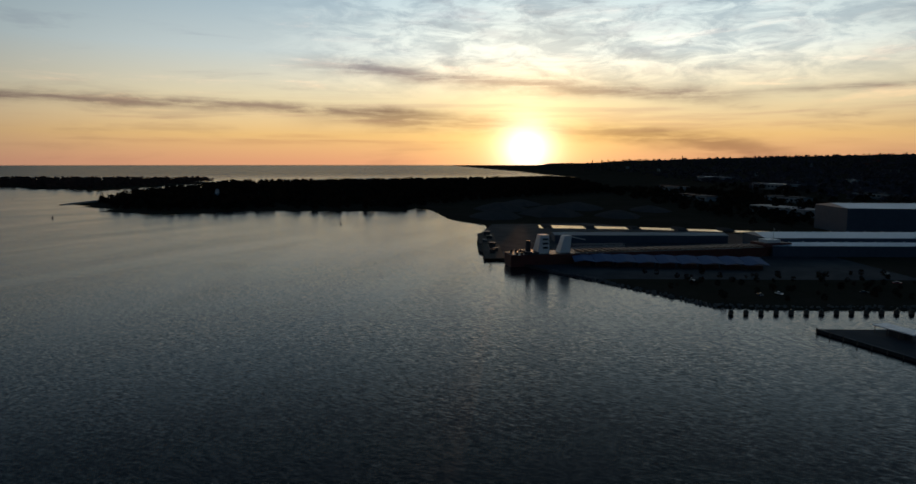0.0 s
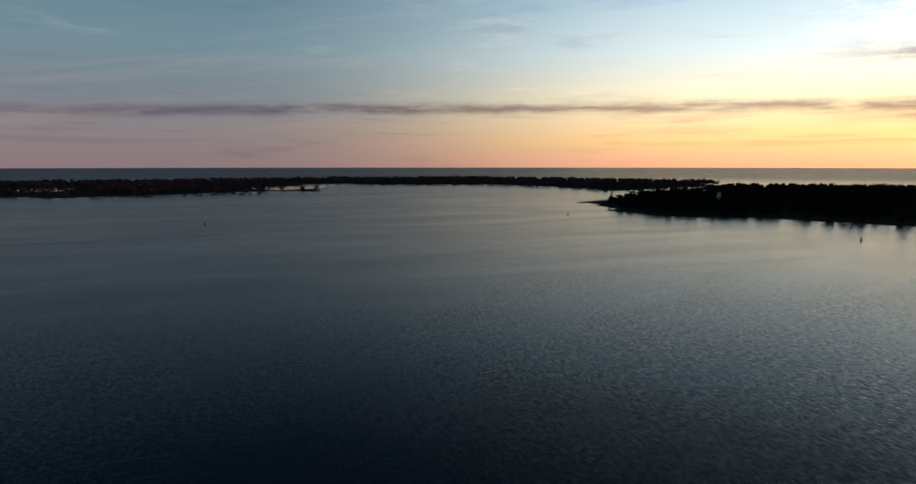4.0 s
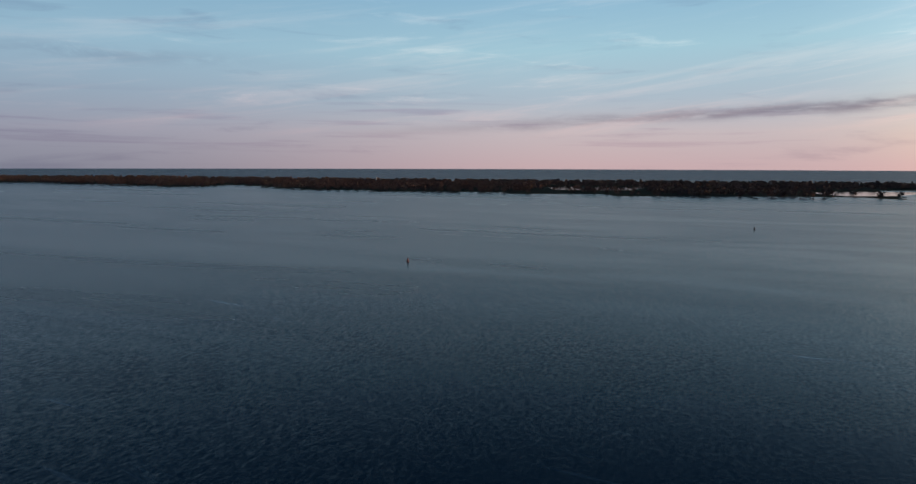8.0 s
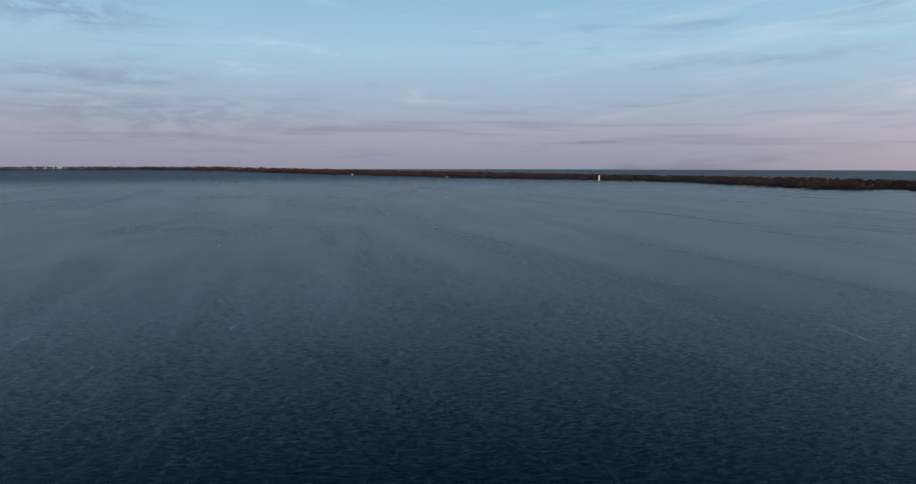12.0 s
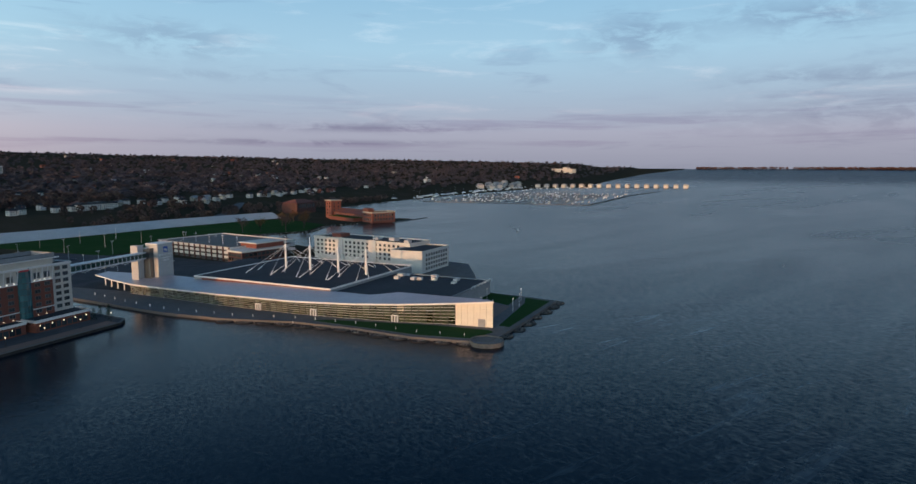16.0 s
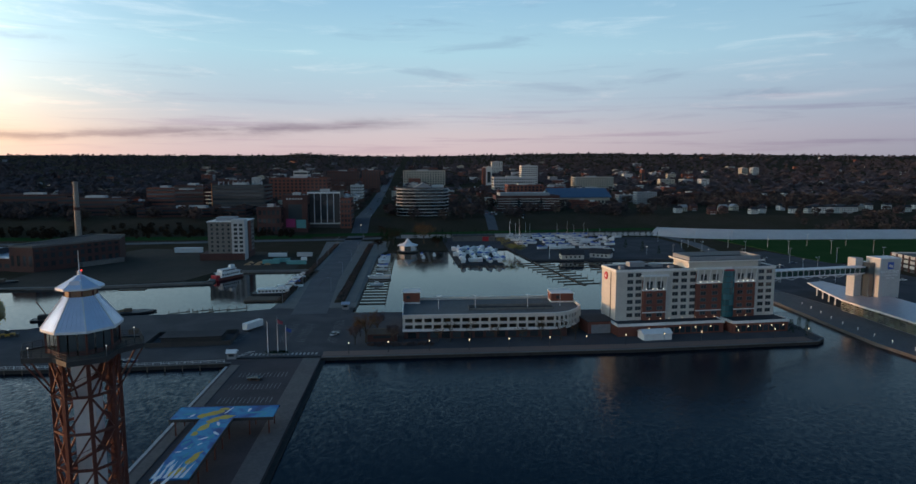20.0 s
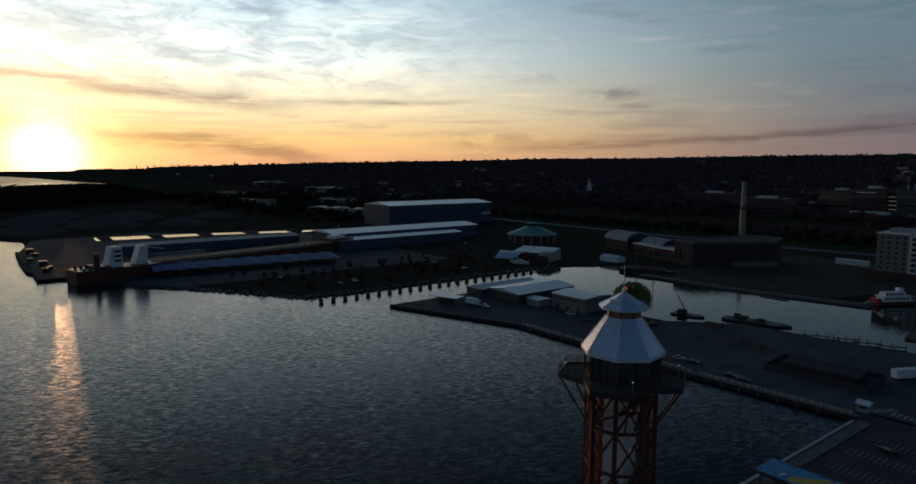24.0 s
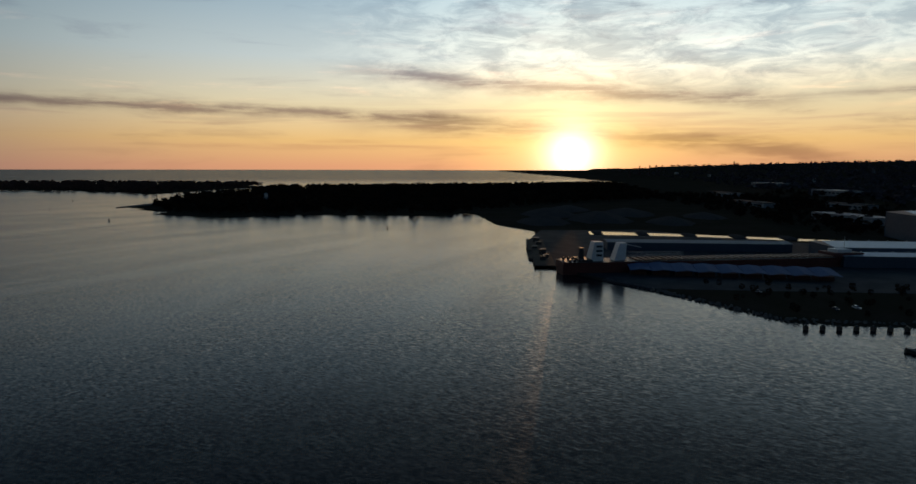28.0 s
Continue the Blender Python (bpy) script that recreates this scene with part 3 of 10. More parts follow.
def inside_distance(px, py, outline):
    """Distance to an outline, positive inside, for arrays of points."""
    pts = np.array(outline, float)
    best, inn = np.full(px.shape, 1e18), np.zeros(px.shape, bool)
    for (ax, ay), (bx, by) in zip(pts, np.roll(pts, -1, 0)):
        dx, dy = bx - ax, by - ay
        t = np.clip(((px - ax) * dx + (py - ay) * dy) / (dx * dx + dy * dy), 0, 1)
        best = np.minimum(best, (px - ax - t * dx) ** 2 + (py - ay - t * dy) ** 2)
        cross = (ay > py) != (by > py)
        if dy:
            inn ^= cross & (px < (py - ay) / dy * dx + ax)
    return np.where(inn, 1, -1) * np.sqrt(best)


def rim_lift(r):
    """How far the far water and land stand above the near water at a distance r."""
    return 48.0 * np.maximum(0, (r - 2400) / 2500) ** 2


def ground_height(px, py):
    px, py = np.asarray(px, float), np.asarray(py, float)
    main, pen = inside_distance(px, py, MAINLAND), inside_distance(px, py, PENINSULA)
    up = inside_distance(px, py, UPLAND)
    z = np.clip(np.maximum(main, pen) * 0.5, -4, 1.9)
    s = np.clip(up / 70, 0, 1)
    az = np.degrees(np.arctan2(-px, py))
    top = np.interp(az, [h[0] for h in HILLS], [h[1] for h in HILLS])
    far = np.clip((np.hypot(px, py) - 900) / 3900, 0, 1.02) ** 1.2
    far = far * np.clip(up / 400, 0, 1)
    rolling = 5 * np.sin(px / 310 + 1.3) * np.sin(py / 270) * np.clip((up - 500) / 900, 0, 1)
    r = np.hypot(px, py)
    land = np.maximum(main, pen) > 0
    lift = np.where(land, rim_lift(np.minimum(r, 4950)), rim_lift(np.minimum(r, 4900)) - np.where(r > 4700, 34, 5) * (r > 2600))
    gain = np.maximum(np.maximum(top - 14, 0) * far - lift, 0)
    return z + lift + np.where(main > 0, 12.5 * s * s * (3 - 2 * s) + gain + rolling, 0)


def height_at(x, y):
    return float(ground_height([x], [y])[0])


def spread(fine0, fine1, step, lo, hi, grow=1.11):
    mid = list(np.arange(fine0, fine1 + 1e-6, step))
    for sign, edge, end in ((-1, fine0, lo), (1, fine1, hi)):
        d, p, more = step, edge, []
        while abs(p - edge) < abs(end - edge):
            d = min(d * grow, 110)
            p = p + sign * d
            more.append(p)
        mid = more[::-1] + mid if sign < 0 else mid + more
    return np.array(mid)


def build_ground():
    gx, gy = spread(-760, 460, 6.5, -4950, 4950), spread(-20, 640, 6.5, -3300, 4950)
    X, Y = np.meshgrid(gx, gy)
    Z = ground_height(X, Y)
    nx, ny = len(gx), len(gy)
    verts = np.stack([X.ravel(), Y.ravel(), Z.ravel()], 1)
    i = (np.arange(ny - 1)[:, None] * nx + np.arange(nx - 1)[None, :]).ravel()
    me = bpy.data.meshes.new("ground")
    me.from_pydata(verts.tolist(), [], np.stack([i, i + 1, i + nx + 1, i + nx], 1).tolist())
    me.materials.append(EARTH)
    me.shade_smooth()
    tagged(new("ground", me), "brown spring grass and earth of the shore, town and hills", "ground", kind="structure")


def build_water():
    # the lake: a wide sheet whose far rim lifts to where the horizon stands over the nearer water
    LEVEL = 0.8
    rings, n = [0, 60, 150, 300, 500, 800, 1200, 1800, 2600, 3400, 4000, 4400, 4700, 4900], 96
    v, f = [], []
    for r in rings:
        lift = float(rim_lift(r)) + (LEVEL if r < 2000 else 0.0)
        v += [(r * math.cos(2 * math.pi * j / n), r * math.sin(2 * math.pi * j / n), lift) for j in range(n)]
    for a in range(len(rings) - 1):
        f += [(a * n + j, (a + 1) * n + j, (a + 1) * n + (j + 1) % n, a * n + (j + 1) % n) for j in range(n)]
    me = bpy.data.meshes.new("water")
    me.from_pydata(v, [], f)
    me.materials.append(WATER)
    me.shade_smooth()
    tagged(new("water", me), "dark blue rippled lake and harbour water at dawn", "water", kind="structure")


build_ground()
build_water()


# ---- woods: each tree a thin trunk and a loose crown of twig clumps ----
def tree_templates(kinds, clumps, seed, cone=False, small=1.0):
    rng, made = np.random.RandomState(seed), []
    for _ in range(kinds):
        v, f = [], []
        for j in range(3):
            a = 2.1 * j
            v += [(0.03 * math.cos(a), 0.03 * math.sin(a), -0.05), (0.012 * math.cos(a), 0.012 * math.sin(a), 0.6)]
        f += [(0, 2, 3, 1), (2, 4, 5, 3), (4, 0, 1, 5)]
        lean = rng.uniform(-0.06, 0.06, 2)
        for _ in range(clumps):
            h = rng.uniform(0.22, 1.0)
            wide = (1 - h) * 0.34 + 0.02 if cone else 0.36 * math.sqrt(max(0.06, 1 - ((h - 0.58) / 0.46) ** 2))
            a, r = rng.uniform(0, 6.283), wide * math.sqrt(rng.uniform(0.1, 1))
            c = np.array([r * math.cos(a) + lean[0] * h, r * math.sin(a) + lean[1] * h, h])
            size = rng.uniform(0.08, 0.18) * small
            u = rng.normal(size=3)
            u /= np.linalg.norm(u)
            w = np.cross(u, rng.normal(size=3))
            w /= np.linalg.norm(w)
            i = len(v)
            v += [tuple(c + size * (p * u + q * w)) for p, q in ((-0.9, -0.6), (0.8, -0.8), (1.1, 0.5), (-0.1, 1.0))]
            f.append((i, i + 1, i + 2, i + 3))
        made.append((np.array(v), f))
    return made


def wood(name, spots, heights, templates, mat, label, seed, squat=1.0):
    """One mesh of many trees: stuff."""
    rng = np.random.RandomState(seed)
    vs, fs, n = [], [], 0
    z = ground_height(spots[:, 0], spots[:, 1])
    for (x, y), zz, h in zip(spots, z, heights):
        tv, tf = templates[rng.randint(len(templates))]
        a = rng.uniform(0, 6.283)
        ca, sa = math.cos(a) * h * squat, math.sin(a) * h * squat
        vs.append(np.stack([x + tv[:, 0] * ca - tv[:, 1] * sa, y + tv[:, 0] * sa + tv[:, 1] * ca, zz + tv[:, 2] * h], 1))
        fs += [tuple(n + i for i in f) for f in tf]
        n += len(tv)
    me = bpy.data.meshes.new(name)
    me.from_pydata(np.concatenate(vs).tolist(), [], fs)
    me.materials.append(mat)
    tagged(new(name, me), label, "trees", kind="stuff")


def scatter(rng, outline, count, inset=6):
    o = np.array(outline, float)
    lo, hi = o.min(0), o.max(0)
    got = np.zeros((0, 2))
    while len(got) < count:
        p = rng.uniform(lo, hi, (count * 3, 2))
        got = np.concatenate([got, p[inside_distance(p[:, 0], p[:, 1], outline) > inset]])
    return got[:count]


FAR_TREES = tree_templates(9, 24, 3, small=1.25)
MID_TREES = tree_templates(9, 64, 4, small=0.75)
CONES = tree_templates(4, 50, 5, cone=True, small=0.7)


PONDS = [[(-640, -2240), (-300, -2200), (-300, -1960), (-520, -1940)], [(-1340, -1860), (-1120, -1880), (-960, -1800), (-950, -1600), (-1090, -1620)]]
PONDS_SCREEN = [[(-640, -2240), (-300, -2200), (-170, -1690), (-470, -1540)], [(-1400, -2040), (-960, -2000), (-850, -1480), (-1130, -1470)]]


def build_woods():
    for pond in PONDS:
        setting("water_lagoon", Mesh().prism(pond, 1.0, 2.2), CALM, "still pale lagoon among the peninsula's bare trees", "water")

    rng = np.random.RandomState(7)
    # the long wooded peninsula: dense along the bay, thinner behind
    p = scatter(rng, PENINSULA, 9500, 8)
    # lagoons open in the woods, with only a thin screen of trees before them
    for pond, screen, share in zip(PONDS, PONDS_SCREEN, (0.35, 0.3)):
        p = p[inside_distance(p[:, 0], p[:, 1], pond) < -6]
        p = p[(inside_distance(p[:, 0], p[:, 1], screen) < 0) | (rng.uniform(size=len(p)) < share)]
    wood("peninsula_woods", p, rng.uniform(9, 15, len(p)), FAR_TREES, WOOD_RED, "bare brown woods of the low peninsula across the bay", 11, 1.25)
    east = [(-2400, -120), (-2040, -780), (-1700, -770), (-1340, -735), (-1060, -640), (-925, -520), (-890, -410), (-955, -320), (-945, -215), (-960, -115), (-1030, -70), (-1120, -30), (-1250, 80), (-1500, 330), (-2800, 420)]
    p = scatter(rng, east, 3800, 6)
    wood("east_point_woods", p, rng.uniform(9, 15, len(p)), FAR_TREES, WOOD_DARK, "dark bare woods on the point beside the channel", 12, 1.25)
    # the far neck of the peninsula, a thin wooded strip on the horizon
    knots = np.array([(4540, -1146), (4780, -850), (4850, -300), (4845, 300)], float)
    u = rng.uniform(0, 3, 700)
    k = np.minimum(u.astype(int), 2)
    p = knots[k] + (knots[k + 1] - knots[k]) * (u - k)[:, None] + rng.uniform(-22, 22, (700, 2))
    wood("neck_woods", p, rng.uniform(10, 16, len(p)), FAR_TREES, WOOD_RED, "thin line of bare woods on the far neck", 15, 1.5)
    # the town under its trees: even in the view, so denser close by
    a = np.radians(rng.uniform(-96, 96, 26000))
    r = np.exp(rng.uniform(math.log(640), math.log(4850), 26000))
    p = np.stack([-np.sin(a) * r, np.cos(a) * r], 1)
    up = inside_distance(p[:, 0], p[:, 1], UPLAND)
    keep = (up > 45) & ((up > 150) | (p[:, 0] < 300) | (p[:, 0] > 1500) | (rng.uniform(size=len(p)) < 0.3))
    core = (np.abs(p[:, 0] + 20) < 420) & (p[:, 1] < 1500)
    keep &= ~core | (rng.uniform(size=len(p)) < 0.22)
    rows = (p[:, 0] > 300) & (p[:, 0] < 1250) & (up < 175)
    keep &= ~rows | (rng.uniform(size=len(p)) < 0.16)
    street = np.abs(p[:, 0] + 57) < 16
    keep &= ~street
    p, rr = p[keep], np.hypot(p[keep, 0], p[keep, 1])
    near = rr < 1150
    wood("town_trees", p[near], rng.uniform(8, 15, near.sum()), MID_TREES, WOOD_BROWN, "bare brown and budding trees between the houses", 13, 1.55)
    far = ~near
    wood("hill_woods", p[far], rng.uniform(7, 12, far.sum()), FAR_TREES, WOOD_HAZED, "bare grey-brown woods and gardens up to the hills, distance haze in their colour", 14, 2.0)


build_woods()

# ---- quays, pier, streets, lawns ----
QUAY_Z = 2.05
HARBOUR = [(-283, 133), (-213, 157), (-124, 156.5), (-73.5, 159.5), (-73.5, 164.6), (-42, 164.6), (76, 166.5), (155, 172), (160, 176.5), (163, 233), (100, 236), (-38, 238), (-38, 250), (-77, 250), (-95, 243), (-150, 239), (-176, 216), (-236, 213), (-283, 213)]


def edge_strip(pts, width, z0, z1, close=False):
    """A kerb of some width along a line, on its left-hand side."""
    m, n = Mesh(), len(pts)
    for i in range(n if close else n - 1):
        a, b = Vector((*pts[i], 0)), Vector((*pts[(i + 1) % n], 0))
        d = (b - a).normalized()
        s = Vector((-d.y, d.x, 0)) * width
        m.prism([tuple(a)[:2], tuple(b)[:2], tuple(b + s)[:2], tuple(a + s)[:2]], z0, z1)
    return m


def ribbon(line, width, lift=0.15, step=14):
    """A road laid over the ground along a line."""
    pts = []
    for (ax, ay), (bx, by) in zip(line, line[1:]):
        k = max(1, int(math.hypot(bx - ax, by - ay) / step))
        pts += [(ax + (bx - ax) * j / k, ay + (by - ay) * j / k) for j in range(k)]
    pts.append(line[-1])
    p = np.array(pts)
    d = np.gradient(p, axis=0)
    d /= np.linalg.norm(d, axis=1)[:, None]
    s = np.stack([-d[:, 1], d[:, 0]], 1) * width / 2
    l, r = p + s, p - s
    z = np.maximum(np.maximum(ground_height(l[:, 0], l[:, 1]), ground_height(r[:, 0], r[:, 1])), ground_height(p[:, 0], p[:, 1])) + lift
    z = np.maximum(z, QUAY_Z + 0.06)
    m = Mesh()
    for i in range(len(p) - 1):
        m.prism_side([(l[i][0], l[i][1], z[i] - 1.2), (r[i][0], r[i][1], z[i] - 1.2), (r[i + 1][0], r[i + 1][1], z[i + 1] - 1.2), (l[i + 1][0], l[i + 1][1], z[i + 1] - 1.2)], 1.2)
    return m


def build_shore():
    setting("pavement_harbour", Mesh().prism(HARBOUR, -3, QUAY_Z), PLAZA, "worn grey asphalt of the waterfront plaza", "pavement")
    coping = setting("quay_coping", edge_strip(HARBOUR[0:4], 0.9, QUAY_Z + 0.01, QUAY_Z + 0.22), CONCRETE, "pale concrete coping along the quay edge", "kerb")
    part("coping_stone", edge_strip([(-42, 164.2), (76, 166.1), (155, 171.6), (160.4, 176.3), (163.3, 233)], 0.9, QUAY_Z - 0.08, QUAY_Z + 0.2), CONCRETE, coping)
    part("quay_wall", edge_strip([(-42, 164.35), (76, 166.25), (155, 171.7), (160.4, 176.4), (163.2, 233)], 0.5, -3, QUAY_Z - 0.09), QUAY_DARK, coping, "dark weathered quay wall")
    part("quay_wall", edge_strip([(x, y - 0.15) for x, y in HARBOUR[0:4]], 0.5, -3, QUAY_Z - 0.02), QUAY_DARK, coping, "dark weathered quay wall")
    part("walkway", edge_strip([(-42, 166.2), (76, 168), (154, 173.4)], 6.0, QUAY_Z - 0.2, QUAY_Z + 0.06), PAVER, coping, "dark brick promenade paving")
    # the pier
    pier = setting("pier", Mesh().box(-73.5, 4, -3, -42, 166, QUAY_Z), PIER_TOP, "long asphalt-topped pier reaching into the bay", "pier")
    part("sidewalk", Mesh().box(-48.5, 5, QUAY_Z - 0.3, -42.2, 164, QUAY_Z + 0.18), PIER_WALK, pier, "grey concrete footway along the pier")
    part("sidewalk", Mesh().box(-72.6, 5, QUAY_Z - 0.3, -69.6, 157, QUAY_Z + 0.18), PIER_WALK, pier, "grey concrete footway along the pier")
    part("ledge", Mesh().box(-42.0, 4, -3, -40.6, 163, 1.25), QUAY_DARK, pier, "low dark ledge at the water")
    part("ledge", Mesh().box(-75.0, 4, -3, -73.5, 158, 1.4), PALE_CONCRETE, pier, "low pale concrete ledge at the water")
    for j in range(26):
        part("fender_pile", Mesh().cyl(-75.3, 8 + 5.8 * j, -3, 1.9, 0.22, n=6), TIMBER, pier)
    # causeway of the main street between the two basins
    setting("causeway", Mesh().prism([(-79, 249), (-37, 249), (-36, 445), (-30, 470), (-30, 540), (-90, 540), (-78, 380), (-70, 371)], -3, QUAY_Z), CONCRETE, "concrete walled causeway carrying the street", "pavement")
    setting("road_main", ribbon([(-58, 236), (-63, 330), (-65, 480), (-66, 560), (-66, 700), (-68, 900), (-72, 1300), (-78, 2000), (-84, 2900)], 17), ROAD, "straight asphalt main street running inland", "road")
    setting("road_parkway", ribbon([(-1100, 470), (-700, 548), (-280, 538), (-75, 560), (80, 598), (250, 604), (420, 572), (560, 548), (700, 640), (800, 720)], 15), ROAD, "waterfront parkway along the foot of the bluff", "road")
    setting("road_side", ribbon([(82, 640), (86, 760), (92, 1000), (100, 1600)], 11), ROAD, "side street running up into the town", "road")
    setting("road_parkway_side", ribbon([(200, 270), (214, 330), (238, 420), (250, 500), (250, 600)], 12), ROAD, "access road past the car parks", "road")
    verge = setting("planted_verge", Mesh().box(-79.5, 262, QUAY_Z, -75.5, 520, QUAY_Z + 0.35), EARTH, "raised planting beds beside the street", "verge")
    part("bed", Mesh().box(-49, 262, QUAY_Z, -44, 520, QUAY_Z + 0.35), EARTH, verge)
    part("bed", Mesh().box(-41.5, 262, QUAY_Z, -38.4, 440, QUAY_Z + 0.3), CONCRETE, verge, "pale concrete footway")
    # lawns and fields
    setting("lawn_park", Mesh().prism([(296, 372), (380, 388), (432, 398), (470, 382), (520, 356), (585, 382), (622, 470), (600, 500), (484, 514), (360, 518), (285, 530)], 0.5, 2.3), LAWN, "large dark green mown lawn", "lawn")
    setting("lawn_bluff", ribbon([(-120, 600), (50, 612), (250, 640), (420, 596), (600, 560)], 26, 0.25), LAWN, "green grass bank of the bluff", "lawn")
    setting("lawn_bluff_east", ribbon([(-700, 640), (-420, 585), (-240, 580), (-110, 585)], 30, 0.25), LAWN, "green grass bank of the bluff", "lawn")
    bank = Mesh()
    low, high = [(236, 574), (262, 545), (300, 531), (360, 524), (484, 519), (600, 502), (640, 492)], [(250, 590), (285, 572), (318, 560), (366, 552), (490, 545), (606, 526), (645, 514)]
    for (a, b), (c, d) in zip(zip(low, low[1:]), zip(high, high[1:])):
        bank.prism_side([(*a, 2.0), (*b, 2.0), (*d, 8.4), (*c, 8.4)], 0.4)
    setting("concrete_bank", bank, PALE_CONCRETE, "long pale concrete embankment beside the parkway", "embankment")
    wall = setting("retaining_wall", edge_strip([(-20, 566), (60, 566), (160, 574), (236, 572)], 0.8, 1.5, 5.2), PALE_CONCRETE, "long pale concrete retaining wall behind the boatyard", "wall")
    part("wall_cap", edge_strip([(-20, 565.9), (60, 565.9), (160, 573.9), (236, 571.9)], 1.1, 5.2, 5.45), CONCRETE, wall)
    setting("pavement_car_park", Mesh().prism([(200, 270), (206, 222), (310, 235), (312, 360), (296, 372), (285, 440), (215, 430), (200, 404)], 0.5, 2.2), ASPHALT, "asphalt car park behind the hall", "pavement")
    setting("pavement_boatyard", Mesh().prism([(82, 407), (198, 403), (214, 430), (236, 500), (232, 560), (80, 560), (74, 480)], -3, 2.1), ASPHALT, "asphalt boatyard beside the marina", "pavement")
    setting("pavement_boat_point", Mesh().prism([(25, 389), (58, 387), (63, 478), (74, 480), (80, 560), (20, 560), (22, 470)], -3, 2.0), ASPHALT, "asphalt point filled with wrapped boats", "pavement")
    setting("dirt_lot", Mesh().prism([(-262, 318), (-200, 322), (-150, 333), (-140, 373), (-90, 376), (-92, 420), (-130, 470), (-240, 500), (-262, 440)], -3, 2.08), SAND_DARK, "bare dark earth of a cleared building lot", "ground")
    promenade = setting("promenade_east", edge_strip([(-262, 314), (-200, 316.5), (-131, 328), (-136.5, 369), (-69, 370)], 3.5, -3, 2.2), CONCRETE, "pale concrete promenade round the inner basin", "pavement")
    part("shipyard_edge", edge_strip([(-582, -9), (-519, -8), (-480, 8), (-461, 16), (-430, 36)], 3, -3, 2.3), QUAY_DARK, promenade)
    setting("yard_slab", Mesh().prism([(-640, -6), (-582, -9), (-519, -8), (-480, 8), (-430, 36), (-400, 60), (-400, 260), (-640, 260), (-760, 120), (-742, 10)], -3, 2.0), ASPHALT, "dark shipyard hardstanding", "pavement")
    # calmer water inside the two basins
    setting("water_inner_basin", Mesh().face((-322, 298, 0.85), (-296, 200, 0.85), (-236, 200, 0.85), (-80, 235, 0.85), (-60, 300, 0.85), (-60, 385, 0.85), (-140, 385, 0.85), (-300, 350, 0.85)), CALM, "calm dark water of the inner basin", "water")
    setting("water_marina", Mesh().face((-45, 230, 0.86), (210, 228, 0.86), (210, 420, 0.86), (70, 500, 0.86), (-45, 500, 0.86)), CALM, "calm water of the sheltered marina", "water")


def stone_bank(name, line, label, count, seed, spread_in=5.0):
    """Loose boulders along a shore; many stones in one mesh."""
    rng, m = np.random.RandomState(seed), Mesh()
    seg = [math.dist(a, b) for a, b in zip(line, line[1:])]
    for _ in range(count):
        s = rng.uniform(0, sum(seg))
        i = 0
        while s > seg[i]:
            s -= seg[i]
            i += 1
        (ax, ay), (bx, by) = line[i], line[i + 1]
        t = s / seg[i]
        nx, ny = -(by - ay) / seg[i], (bx - ax) / seg[i]
        w = rng.uniform(-1.5, spread_in)
        x, y, r = ax + (bx - ax) * t + nx * w, ay + (by - ay) * t + ny * w, rng.uniform(0.5, 1.3)
        z = max(0, min(2, 0.3 + w * 0.4)) - 0.4
        a = rng.uniform(0, 6.28)
        pts = [(x + r * rng.uniform(0.7, 1.1) * math.cos(a + k * 1.257), y + r * rng.uniform(0.7, 1.1) * math.sin(a + k * 1.257)) for k in range(5)]
        m.prism(pts, z - 0.4, z + r * rng.uniform(0.5, 0.9), [(x + (p[0] - x) * 0.55, y + (p[1] - y) * 0.55) for p in pts])
    tagged(solo(name, m, STONE, label, "rocks"), kind="stuff")


PLAZA = material("plaza_asphalt", (0.062, 0.061, 0.066), (0.105, 0.1, 0.102), 0.9, grain=1.6, patch=0.05, wear=0.65, spec=0.1)
PIER_TOP = material("pier_asphalt", (0.085, 0.074, 0.076), (0.06, 0.054, 0.058), 0.9, grain=1.4, patch=0.09, wear=0.6, spec=0.1)
PIER_WALK = material("pier_footway_concrete", (0.17, 0.155, 0.145), (0.12, 0.11, 0.105), 0.9, grain=1.2, patch=0.2, spec=0.1)
SAND_DARK = material("bare_dark_earth", (0.07, 0.055, 0.045), (0.05, 0.045, 0.035), 0.95, grain=0.3, patch=0.03, wear=0.6, spec=0.1)
build_shore()
stone_bank("shore_rocks", [(-430, 36), (-374, 75), (-327, 106), (-324, 130), (-324, 300)], "dark loose boulders along the shipyard shore", 900, 21)
stone_bank("lagoon_rocks", [(436, 396), (470, 372), (520, 345), (585, 372), (612, 350)], "grey loose boulders round the lagoon", 260, 22)

# ---- the observation tower at the end of the pier ----
LAMP_DECK = lit("small_deck_lamp", (1.0, 0.95, 0.85), 0.8)


def ring(r, n=8, turn=22.5):
    return [(r * math.cos(radians(turn + 360 * j / n)), r * math.sin(radians(turn + 360 * j / n))) for j in range(n)]


